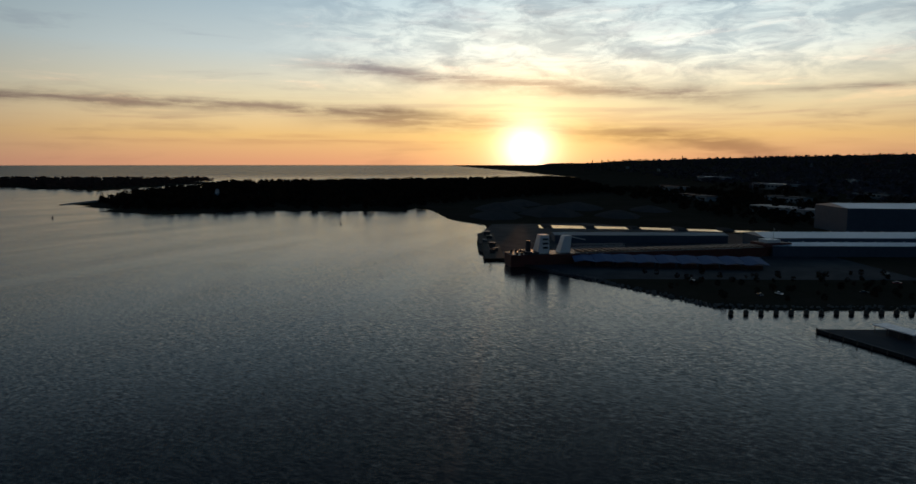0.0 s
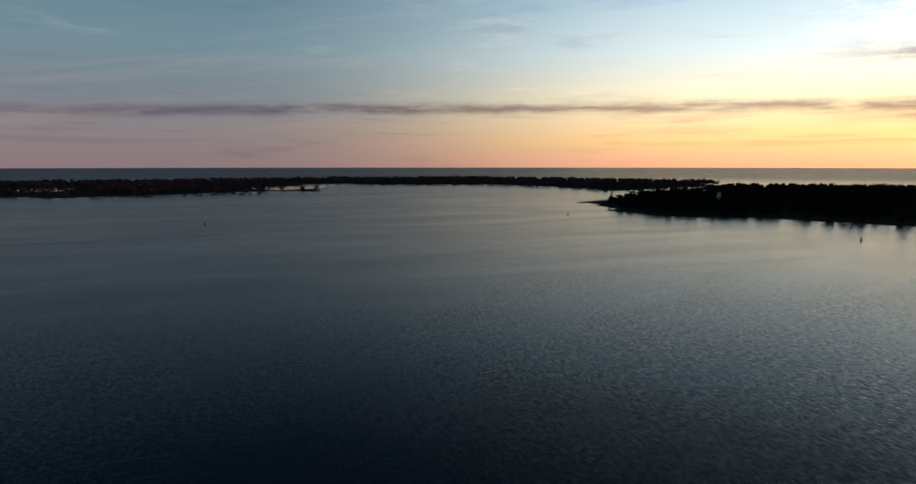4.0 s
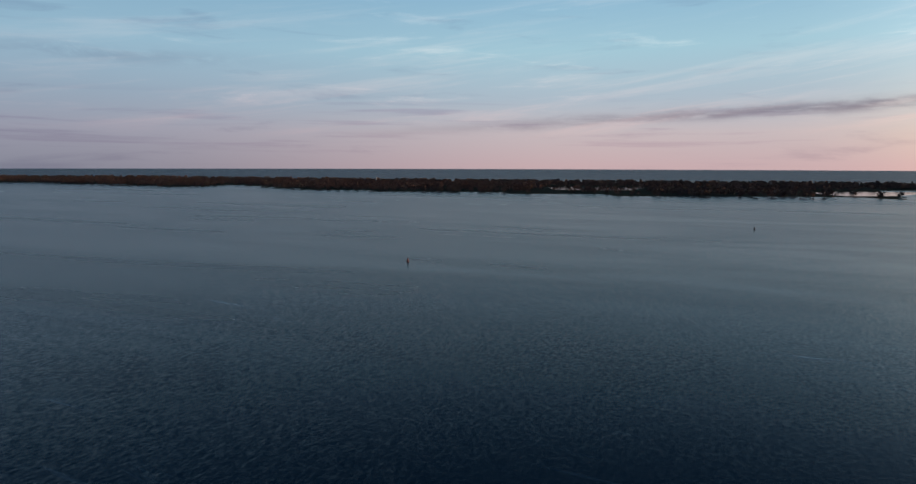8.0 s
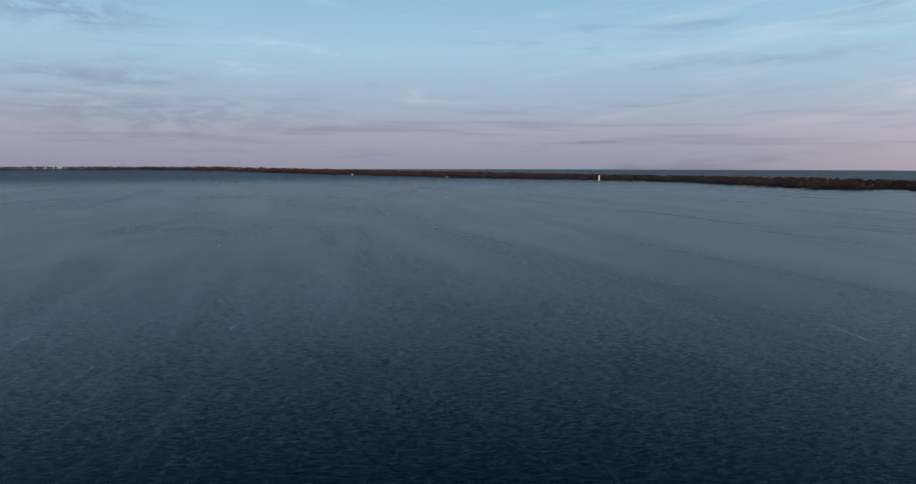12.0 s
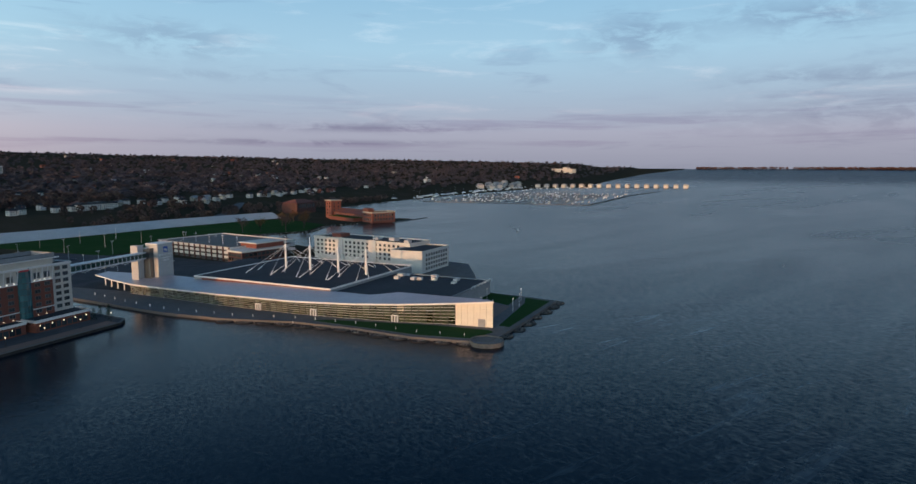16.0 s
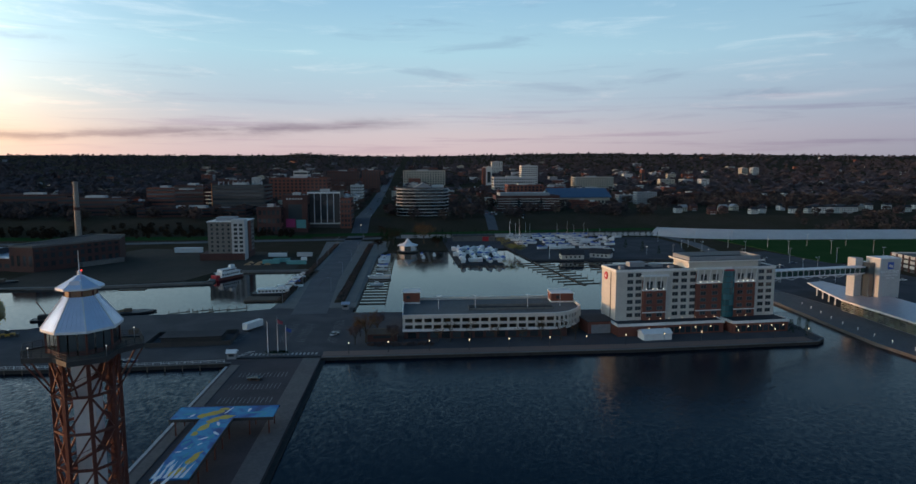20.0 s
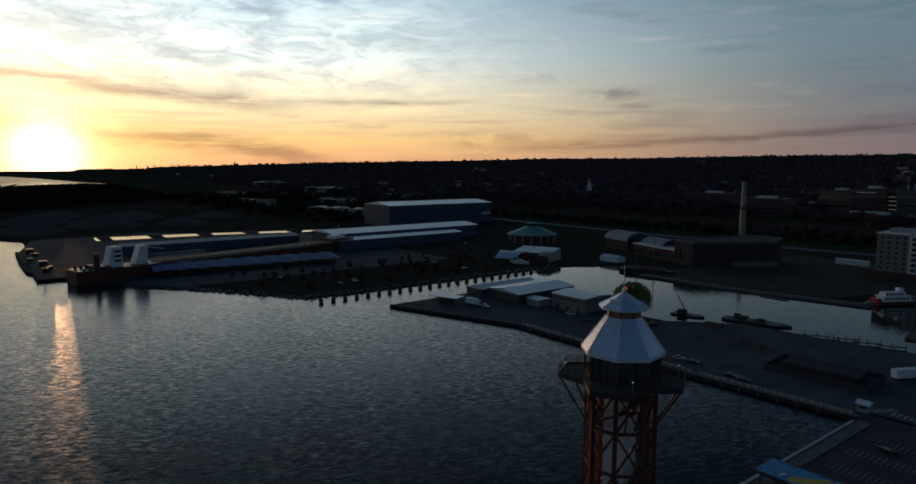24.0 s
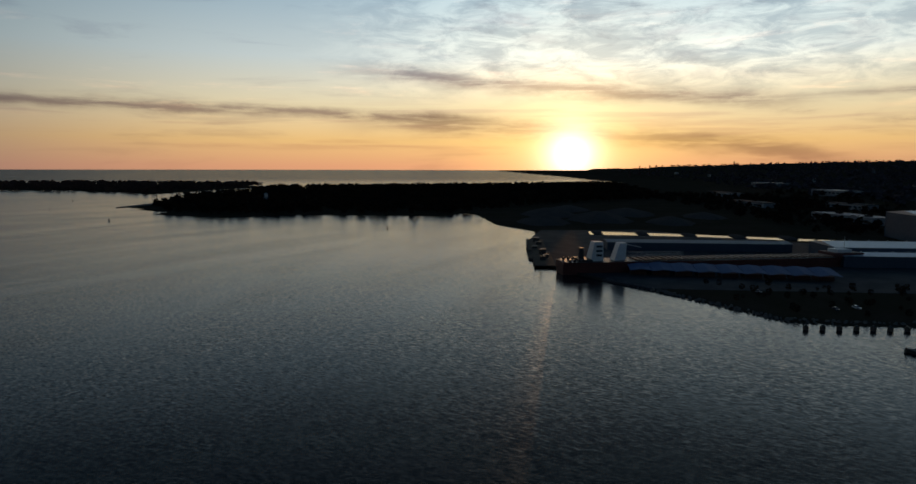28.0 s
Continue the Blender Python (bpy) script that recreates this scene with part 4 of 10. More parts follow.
def build_tower():
    t = thing("observation_tower", "octagonal steel observation tower with two pale metal roofs and red-brown legs", "tower", -59.0, 33.0, QUAY_Z, 8)
    R = 5.6
    legs = [(R * math.cos(radians(45 + 90 * j)), R * math.sin(radians(45 + 90 * j))) for j in range(4)]
    outer = ring(4.75)
    base = Mesh().prism(ring(9.0), -0.3, 0.5)
    part("plinth", base, CONCRETE, t, "concrete octagonal plinth")
    levels = [0.5, 6.3, 12.1, 17.9, 23.7, 29.5, 35.3, 40.9]
    for x, y in outer:
        part("leg", Mesh().beam((x, y, 0.4), (x * 0.97, y * 0.97, 41.4), 0.55), RUST_STEEL, t)
    for a, b in zip(levels, levels[1:]):
        for p, q in zip(outer, outer[1:] + outer[:1]):
            part("girt", Mesh().beam((*p, b), (*q, b), 0.36), RUST_STEEL, t)
        for i in range(8):
            p, q = outer[i], outer[(i + 1) % 8]
            brace = Mesh().beam((*p, a), (*q, b), 0.27)
            if i % 2 == 0:
                brace.beam((*q, a), (*p, b), 0.27)
            part("brace", brace, RUST_STEEL, t)
    part("lift_shaft", Mesh().box(-1.6, -1.6, 0.4, 1.6, 1.6, 41.5), WHITE, t, "white lift shaft in the middle")
    # stair flights winding round the shaft
    for i, (a, b) in enumerate(zip(levels, levels[1:])):
        for s in range(2):
            k = (i * 2 + s) % 4
            z0 = a + (b - a) * s / 2
            z1 = a + (b - a) * (s + 1) / 2
            c = [(-2.7, -2.7), (2.7, -2.7), (2.7, 2.7), (-2.7, 2.7)]
            p, q = c[k], c[(k + 1) % 4]
            flight = Mesh().beam((*p, z0), (*q, z1), 1.2, 0.25)
            flight.beam((p[0] * 1.15, p[1] * 1.15, z0 + 1.0), (q[0] * 1.15, q[1] * 1.15, z1 + 1.0), 0.08)
            flight.box(q[0] - 0.9, q[1] - 0.9, z1 - 0.1, q[0] + 0.9, q[1] + 0.9, z1 + 0.1)
            part("stair_flight", flight, RUST_STEEL, t, "red-brown steel stair flight")
    # the deck: an octagon with a square's four wings
    star = []
    for j in range(4):
        for off, r in ((-17, 8.5), (17, 8.5), (45, 6.0)):
            a = radians(90 * j + off + 20)
            star.append((r * math.cos(a), r * math.sin(a)))
    part("deck", Mesh().prism(star, 41.45, 41.9), TIMBER, t, "dark viewing deck with jutting corners")
    for p, q in zip(star, star[1:] + star[:1]):
        part("deck_fascia", Mesh().beam((*p, 41.7), (*q, 41.7), 0.14, 0.8), DARK_STEEL, t, "dark steel deck edge")
    for p, q in zip(star, star[1:] + star[:1]):
        n = max(2, int(math.dist(p, q) / 1.4))
        rail = Mesh()
        for h in (42.4, 42.75, 43.1):
            rail.beam((*p, h), (*q, h), 0.06)
        for i in range(n + 1):
            x, y = p[0] + (q[0] - p[0]) * i / n, p[1] + (q[1] - p[1]) * i / n
            rail.beam((x, y, 41.85), (x, y, 43.15), 0.07)
        part("railing", rail, DARK_STEEL, t)
        strut = Mesh().beam((p[0] * 0.98, p[1] * 0.98, 41.4), (p[0] * 0.55, p[1] * 0.55, 35.3), 0.22)
        part("deck_strut", strut, RUST_STEEL, t)
    # lantern room
    room = ring(5.0)
    for i in range(8):
        p, q = Vector((*room[i], 0)), Vector((*room[(i + 1) % 8], 0))
        part("room_post", Mesh().beam((p.x, p.y, 41.85), (p.x, p.y, 45.4), 0.25), RUST_STEEL, t)
        for k in range(3):
            a, b = p.lerp(q, k / 3 + 0.03), p.lerp(q, (k + 1) / 3 - 0.03)
            part("pane", Mesh().prism([(a.x, a.y), (b.x, b.y), (b.x * 0.985, b.y * 0.985), (a.x * 0.985, a.y * 0.985)], 42.6, 45.3), GLASS_DARK, t)
            part("panel", Mesh().prism([(a.x, a.y), (b.x, b.y), (b.x * 0.98, b.y * 0.98), (a.x * 0.98, a.y * 0.98)], 41.9, 42.6), DARK_BRICK, t)
    part("core_wall", Mesh().prism(ring(1.7), 41.9, 50.4), WHITE, t)
    eave, neck = ring(5.65), ring(2.4)
    part("eave", Mesh().prism(eave, 45.3, 45.6), WHITE, t, "white eaves board")
    for i in range(8):
        a, b, c, d = eave[i], eave[(i + 1) % 8], neck[(i + 1) % 8], neck[i]
        slope = Mesh().prism_side([(*a, 45.6), (*b, 45.6), (*c, 50.2), (*d, 50.2)], 0.12)
        panel = part("roof_panel", slope, SILVER, t, "pale lavender-grey metal roof panel")
        seams = Mesh()
        for k in range(1, 6):
            u = k / 6
            lo = Vector((*a, 45.72)).lerp(Vector((*b, 45.72)), u)
            hi = Vector((*d, 50.33)).lerp(Vector((*c, 50.33)), u)
            seams.beam(lo, hi, 0.05, 0.07)
        part("seam", seams, SILVER, panel)
        part("ridge", Mesh().beam((*a, 45.72), (*d, 50.33), 0.22, 0.16), WHITE, panel)
    cup = ring(2.2)
    for i in range(8):
        p, q = Vector((*cup[i], 0)), Vector((*cup[(i + 1) % 8], 0))
        part("cupola_post", Mesh().beam((p.x, p.y, 50.1), (p.x, p.y, 51.5), 0.2), RUST_STEEL, t)
        a, b = p.lerp(q, 0.06), p.lerp(q, 0.94)
        part("cupola_pane", Mesh().prism([(a.x, a.y), (b.x, b.y), (b.x * 0.96, b.y * 0.96), (a.x * 0.96, a.y * 0.96)], 50.25, 51.4), LANTERN, t, "amber louvred lantern pane")
    cap = ring(3.35)
    part("cupola_eave", Mesh().prism(cap, 51.4, 51.6), WHITE, t)
    for i in range(8):
        panel = part("cupola_roof_panel", Mesh().prism_side([(*cap[i], 51.6), (*cap[(i + 1) % 8], 51.6), (0.15 * cap[(i + 1) % 8][0] / 3.35, 0.15 * cap[(i + 1) % 8][1] / 3.35, 53.5), (0.15 * cap[i][0] / 3.35, 0.15 * cap[i][1] / 3.35, 53.5)], 0.1), SILVER, t)
        part("ridge", Mesh().beam((*cap[i], 51.7), (0, 0, 53.6), 0.14, 0.1), WHITE, panel)
    part("hatch", Mesh().box(-0.7, -2.3, 52.1, 0.7, -1.4, 52.8), SILVER, t)
    part("finial", Mesh().cyl(0, 0, 53.4, 54.1, 0.3, 0.3), WHITE, t)
    part("mast", Mesh().cyl(0, 0, 54.0, 57.2, 0.08, 0.05, 6), WHITE, t, "thin white pole")
    part("beacon", Mesh().cyl(0.3, 0, 54.0, 54.25, 0.12, 0.12, 8), LAMP_RED, t, "small red aircraft beacon")
    for a in (40, 130, 220, 310):
        x, y = 7.7 * math.cos(radians(a)), 7.7 * math.sin(radians(a))
        lamp_post = part("deck_lamp", Mesh().cyl(x, y, 41.85, 43.5, 0.06, 0.06, 6), GREY, t)
        part("lamp_head", Mesh().cyl(x, y, 43.5, 43.62, 0.09, 0.09, 8), LAMP_DECK, lamp_post, "lit white lamp head")


SILVER = material("pale_lavender_metal_roof", (0.74, 0.78, 0.88), (0.66, 0.7, 0.8), 0.36, metal=0.5, grain=0.7, patch=0.2, bump=0.05)
LANTERN = material("amber_louvres", (0.34, 0.19, 0.11), (0.24, 0.14, 0.09), 0.5, grain=2.0)
build_tower()

# ---- on the pier and the plaza ----
def mural_material():
    m = bpy.data.materials.new("painted_mural")
    m.use_nodes = True
    k = Nodes(m.node_tree)
    out, bsdf = k.add("ShaderNodeOutputMaterial"), k.add("ShaderNodeBsdfPrincipled")
    k.link(bsdf.outputs[0], out.inputs[0])
    at = k.add("ShaderNodeNewGeometry").outputs["Position"]
    f = k.noise(k.mapping(at, (0.16, 0.1, 1), 35), 1.0, 2.5, 0.5, 1.2)
    k.link(k.colours(f, [(0.3, (0.012, 0.05, 0.18)), (0.45, (0.015, 0.13, 0.38)), (0.55, (0.03, 0.3, 0.5)), (0.7, (0.015, 0.1, 0.32))]), bsdf.inputs["Base Color"])
    bsdf.inputs["Roughness"].default_value = 0.6
    return m


def build_canopy():
    c = thing("pier_canopy", "T-shaped shelter roof painted with a bold blue and yellow mural", "shelter", 0, 0, QUAY_Z)
    blue = mural_material()
    part("roof", Mesh().box(-63.2, 63, 4.6, -55.0, 95.5, 5.0), blue, c, "flat roof painted blue and turquoise")
    part("roof", Mesh().box(-71.0, 95.5, 4.6, -44.8, 104.0, 5.0), blue, c, "flat roof painted blue and turquoise")
    part("fascia", Mesh().box(-71.2, 104.0, 4.3, -44.6, 104.2, 5.05).box(-71.2, 95.3, 4.3, -63.2, 95.5, 5.05).box(-55, 95.3, 4.3, -44.6, 95.5, 5.05).box(-63.4, 63, 4.3, -63.2, 95.3, 5.05).box(-55, 63, 4.3, -54.8, 95.3, 5.05), DARK_STEEL, c)
    yellow = material("yellow_mural_paint", (0.62, 0.45, 0.06), (0.5, 0.34, 0.05), 0.6, grain=1.0)
    white = material("white_mural_paint", (0.75, 0.78, 0.8), (0.6, 0.64, 0.68), 0.6, grain=1.0)
    teal = material("turquoise_mural_paint", (0.05, 0.36, 0.42), (0.04, 0.25, 0.36), 0.6, grain=1.0)
    rng = random.Random(5)

    def blot(x, y, a, b, turn, mat, label):
        n, pts = 9, []
        for j in range(n):
            t = 2 * math.pi * j / n
            r = rng.uniform(0.72, 1.1)
            u, w = a * r * math.cos(t), b * r * math.sin(t)
            ct, st = math.cos(radians(turn)), math.sin(radians(turn))
            pts.append((min(-44.9, max(-70.9, x + u * ct - w * st)), y + u * st + w * ct))
        part("mural_shape", Mesh().prism(pts, 5.0, 5.0 + rng.uniform(0.006, 0.02)), mat, c, label)

    for x, y, a, b, turn in ((-61, 99, 2.6, 0.9, 40), (-63.4, 97.4, 1.4, 0.8, 100), (-57.4, 96.2, 2.4, 0.9, 20), (-59.6, 94.2, 1.6, 0.8, 70), (-60.6, 89.8, 2.3, 0.8, 75), (-58.8, 102, 1.3, 0.6, 0), (-57.3, 72, 2.4, 0.7, 80), (-58.5, 66, 2.2, 0.7, 60), (-61.6, 86, 1.2, 0.5, 90)):
        blot(x, y, a * 1.25, b * 1.7, turn, yellow, "yellow painted fish or petal shape")
    for x, y, a, b, turn in ((-61.5, 70, 2.4, 0.5, 80), (-60.4, 67, 2.6, 0.5, 95), (-61.9, 63, 2.2, 0.45, 85), (-59.6, 62, 2.4, 0.5, 80), (-57.4, 101, 2.6, 0.35, 75), (-60.5, 78, 0.9, 0.35, 30), (-58.3, 80, 0.8, 0.3, 60), (-61.8, 76, 0.8, 0.3, 10)):
        blot(x, y, a, b, turn, white, "white painted wave shape")
    for x, y, a, b, turn in ((-57, 84, 1.8, 0.5, 80), (-61.8, 81, 1.6, 0.5, 60), (-67, 99, 2.2, 0.7, 10), (-50, 99, 3, 0.7, 5), (-57, 90, 1.6, 0.5, 50), (-59.5, 74, 2.0, 0.4, 85)):
        blot(x, y, a, b, turn, teal, "turquoise painted wave shape")
    for j in range(6):
        x = -62.6 + 1.15 * j
        ray = Mesh().prism([(x - 0.42, 63.3), (x + 0.42, 63.3), (x + 0.12 + 0.25 * (j - 2.5), 71.5 - 0.5 * (j % 2))], 5.0, 5.022)
        part("mural_shape", ray, white, c, "white painted ray")
    for y, x, turn in ((88, -62, 20), (83, -58.6, -30), (79, -60.2, 10), (75, -57, -20), (92, -57.6, 40), (98, -66, 0), (101, -52, 15), (97.5, -47.5, -10), (86, -56.4, 60)):
        blot(x, y, 1.5, 0.45, 70 + turn, (yellow, teal, white)[int(y) % 3], "small painted stroke")
    setting("pier_ramp", Mesh().box(-63.0, 50, QUAY_Z, -55.2, 62.6, QUAY_Z + 1.2).box(-63.0, 50, QUAY_Z + 1.2, -62.8, 62.6, QUAY_Z + 2.2).box(-55.4, 50, QUAY_Z + 1.2, -55.2, 62.6, QUAY_Z + 2.2), CONCRETE, "low grey ramp leading up to the shelter", "ramp")
    for y in range(64, 96, 6):
        for x in (-62.6, -55.6):
            part("post", Mesh().box(x - 0.15, y - 0.15, 0, x + 0.15, y + 0.15, 4.6), RUST_STEEL, c)
    for x in (-70, -65, -51, -46):
        for y in (96.5, 103):
            part("post", Mesh().box(x - 0.15, y - 0.15, 0, x + 0.15, y + 0.15, 4.6), RUST_STEEL, c)


def build_flagpoles():
    bed = thing("flag_bed", "oval bed of low dark shrubs round three flagpoles", "planting bed", -59.4, 171.0, QUAY_Z)
    part("kerb", Mesh().prism([(5.2 * math.cos(a * 0.5236), 1.7 * math.sin(a * 0.5236)) for a in range(12)], -0.1, 0.3), CONCRETE, bed)
    rng, m = np.random.RandomState(9), Mesh()
    for _ in range(260):
        a, r = rng.uniform(0, 6.28), math.sqrt(rng.uniform(0, 1))
        x, y, s = 4.8 * r * math.cos(a), 1.4 * r * math.sin(a), rng.uniform(0.15, 0.4)
        m.face(*[(x + s * rng.uniform(-1, 1), y + s * rng.uniform(-1, 1), 0.3 + rng.uniform(0, 0.7)) for _ in range(4)])
    part("shrubs", m, EVERGREEN, bed, "low dark evergreen shrubs")
    for x, h, flag in ((-62.8, 11.8, None), (-59.1, 13.4, (0.35, 0.08, 0.1)), (-56.0, 10.2, (0.06, 0.1, 0.3))):
        p = thing("flagpole", "tall white flagpole standing in the shrub bed", "flagpole", x, 171.0, QUAY_Z + 0.3, group="plaza flagpoles")
        part("pole", Mesh().cyl(0, 0, -0.2, h, 0.14, 0.07), WHITE, p)
        part("ball", Mesh().cyl(0, 0, h, h + 0.25, 0.14, 0.06), WHITE, p)
        if flag:
            f = Mesh()
            for j in range(5):
                f.prism_side([(0.1 + 0.4 * j, 0.18 * math.sin(j * 1.7), h - 1.9 - 0.16 * j), (0.5 + 0.4 * j, 0.18 * math.sin(j * 1.7 + 1.7), h - 2.06 - 0.16 * j), (0.5 + 0.4 * j, 0.18 * math.sin(j * 1.7 + 1.7) + 0.03, h - 0.7 - 0.16 * j), (0.1 + 0.4 * j, 0.18 * math.sin(j * 1.7) + 0.03, h - 0.54 - 0.16 * j)], 0.03)
            part("flag", f, material("flag_cloth", flag, None, 0.8, grain=2.0), p, "drooping flag")


def paint_lines():
    m = setting("road_markings", Mesh().box(-69, 169.8, QUAY_Z, -43.6, 169.85, QUAY_Z + 0.004), PAINT, "white painted crossing and parking lines", "road markings")
    for j in range(17):
        part("stripe", Mesh().box(-69 + 1.5 * j, 168.6, QUAY_Z, -68.2 + 1.5 * j, 171.6, QUAY_Z + 0.012), PAINT, m)
    bay = Mesh().box(-0.06, -2.4, 0, 0.06, 2.4, 0.012).data("bay_line", PAINT)
    for row, x0, n, turn in ((112, -67.5, 13, 0), (122, -67.5, 13, 0), (134, -67.5, 13, 0), (146, -67.5, 13, 0)):
        for j in range(0, n):
            part("bay_line", bay, PAINT, m, at=(-66.5 + 1.28 * j, row, QUAY_Z + 0.004))
    for j in range(12):
        for x0, y0 in ((-61, 188), (-54, 188), (-80, 190), (-41, 186), (-41, 204)):
            if x0 > -45 and j > 7:
                continue
            o = part("bay_line", bay, PAINT, m, at=(x0, y0 + 2.6 * j, QUAY_Z + 0.004))
            o.rotation_euler = (0, 0, radians(62))
    for j in range(6):
        part("stripe", Mesh().box(-75.5 + 0.9 * j, 165.4 + 1.7 * j, QUAY_Z, -73 + 0.9 * j, 166.2 + 1.7 * j, QUAY_Z + 0.012), PAINT, m)


def box_hut(name, label, category, x, y, w, d, h, wall, roof, turn=0.0):
    t = thing(name, label, category, x, y, QUAY_Z, turn)
    part("wall", Mesh().box(-w / 2, -d / 2, -0.1, w / 2, d / 2, h), wall, t)
    part("roof", Mesh().gable(-w / 2, -d / 2, w / 2, d / 2, h, h + 0.9), roof, t)
    part("window", Mesh().box(-w * 0.3, -d / 2 - 0.05, h * 0.45, w * 0.3, -d / 2, h * 0.85), GLASS_DARK, t)
    part("door", Mesh().box(w / 2, -d * 0.2, 0, w / 2 + 0.05, d * 0.2, h * 0.85), GREY, t)
    return t


def quay_lamp():
    t = thing("street_lamp", "black post lantern with a lit warm globe on the quay", "street lamp", -32.4, 169.2, QUAY_Z, group="quay lamps")
    part("base", Mesh().cyl(0, 0, -0.1, 0.8, 0.2, 0.14), DARK_STEEL, t)
    part("post", Mesh().cyl(0, 0, 0.7, 3.7, 0.09, 0.06), DARK_STEEL, t)
    part("globe", Mesh().cyl(0, 0, 3.7, 4.35, 0.16, 0.26), LAMP_WARM, t, "lit warm globe")
    part("cap", Mesh().cyl(0, 0, 4.35, 4.6, 0.3, 0.05), DARK_STEEL, t)
    return t


def car_model(colour):
    t = thing("car", "parked car", "car", 0, 0, -50, group="parked cars")
    body = Mesh().prism([(-2.2, -0.85), (2.15, -0.85), (2.3, -0.4), (2.3, 0.4), (2.15, 0.85), (-2.2, 0.85), (-2.3, 0.4), (-2.3, -0.4)], 0.32, 0.92)
    part("body", body, colour, t)
    cab = Mesh().prism([(-1.7, -0.8), (0.9, -0.8), (0.9, 0.8), (-1.7, 0.8)], 0.92, 1.45, [(-1.2, -0.65), (0.35, -0.65), (0.35, 0.65), (-1.2, 0.65)])
    part("glasshouse", cab, GLASS_DARK, t, "dark windows")
    part("roof", Mesh().box(-1.15, -0.62, 1.44, 0.3, 0.62, 1.5), colour, t)
    tyre = Mesh()
    n = 10
    rim = [(0.33 * math.cos(2 * math.pi * j / n), 0.33 * math.sin(2 * math.pi * j / n)) for j in range(n)]
    i = len(tyre.v)
    tyre.v += [(a, -0.1, b) for a, b in rim] + [(a, 0.1, b) for a, b in rim]
    tyre.f += [tuple(range(n)), tuple(range(2 * n - 1, n - 1, -1))] + [(j, (j + 1) % n, n + (j + 1) % n, n + j) for j in range(n)]
    td = tyre.data("wheel", DARK_STEEL)
    for x in (-1.4, 1.4):
        for y in (-0.78, 0.78):
            part("wheel", td, DARK_STEEL, t, at=(x, y, 0.33))
    for y in (-0.6, 0.6):
        part("headlight", Mesh().box(2.26, y - 0.15, 0.6, 2.32, y + 0.15, 0.76), WHITE, t)
    return t


CAR_PAINTS = [("dark blue", (0.03, 0.04, 0.09)), ("white", (0.75, 0.75, 0.74)), ("silver", (0.4, 0.41, 0.43)), ("black", (0.02, 0.02, 0.022)), ("red", (0.28, 0.03, 0.03))]
CARS = []
for paint_name, rgb in CAR_PAINTS:
    model = car_model(material(paint_name.replace(" ", "_") + "_car_paint", rgb, tuple(v * 0.85 for v in rgb), 0.3, metal=0.2, grain=1.0, bump=0))
    tagged(model, paint_name + " car parked on the asphalt")
    CARS.append(model)


def park(k, x, y, turn, z=QUAY_Z, models=CARS):
    copy_thing(models[k % len(models)], pose(x, y, z, 0, 0, turn))


build_canopy()
build_flagpoles()
paint_lines()
for x, y, turn, k in ((-60.4, 140.5, 170, 3), (-110, 163.5, 5, 0), (-115, 164.5, 8, 3), (-131, 168, 10, 3), (-137, 168, 10, 2), (-41, 196, 62, 2)):
    park(k, x, y, turn)
box_hut("kiosk", "small pale ticket kiosk with a white roof on the quay corner", "kiosk", -74.6, 165.8, 3.2, 2.6, 2.3, GREY, WHITE)
box_hut("kiosk", "small pale kiosk with a white roof beside the street", "kiosk", -41.5, 246, 3.4, 3.0, 2.6, GREY, SHED_ROOF)
trailer = thing("box_trailer", "white box trailer parked on the plaza", "trailer", -77.5, 208.5, QUAY_Z, 62)
part("body", Mesh().box(-5.0, -1.3, 0.9, 5.0, 1.3, 3.7), WHITE, trailer)
part("underframe", Mesh().box(-4.8, -1.0, 0.5, 4.8, 1.0, 0.9), DARK_STEEL, trailer)
for wx in (-3.6, -2.6):
    for wy in (-1.1, 1.1):
        part("wheel", Mesh().box(wx - 0.4, wy - 0.15, 0, wx + 0.4, wy + 0.15, 0.75), DARK_STEEL, trailer)
lamp0 = quay_lamp()
for x, y in ((-17.5, 169.6), (-1.8, 170.2), (13.6, 170.5), (29.1, 171.0), (45.3, 171.8), (60, 172.4), (76, 173), (92, 174), (108, 175.4), (124, 176.8), (140, 177.6), (154, 177)):
    copy_thing(lamp0, pose(x, y, QUAY_Z))

# ---- buildings with real openings in their faces ----
def pane_set(parent, face, spots, w, h, mat, name="window", proud=0.06, label=""):
    """Alike windows on one face of a building. face: (axis, place, out); spots: (along, middle height)."""
    axis, place, out = face
    m = Mesh().box(-w / 2, -proud, -h / 2, w / 2, proud, h / 2) if axis == "y" else Mesh().box(-proud, -w / 2, -h / 2, proud, w / 2, h / 2)
    me = m.data(name, mat)
    made = []
    for u, z in spots:
        at = (u, place + out * proud * 0.6, z) if axis == "y" else (place + out * proud * 0.6, u, z)
        made.append(part(name, me, mat, parent, label, at=at))
    return made


def window_rows(parent, faces, w, h, mat, proud=0.06):
    """Windows of a building that stays far off: one mesh for each storey. faces: (face, spots) pairs."""
    rows = {}
    for (axis, place, out), spots in faces:
        c = place + out * proud * 0.6
        for u, z in spots:
            m = rows.setdefault(round(z, 2), Mesh())
            if axis == "y":
                m.box(u - w / 2, c - proud, z - h / 2, u + w / 2, c + proud, z + h / 2)
            else:
                m.box(c - proud, u - w / 2, z - h / 2, c + proud, u + w / 2, z + h / 2)
    for m in rows.values():
        tagged(part("window_row", m, mat, parent), kind="stuff")


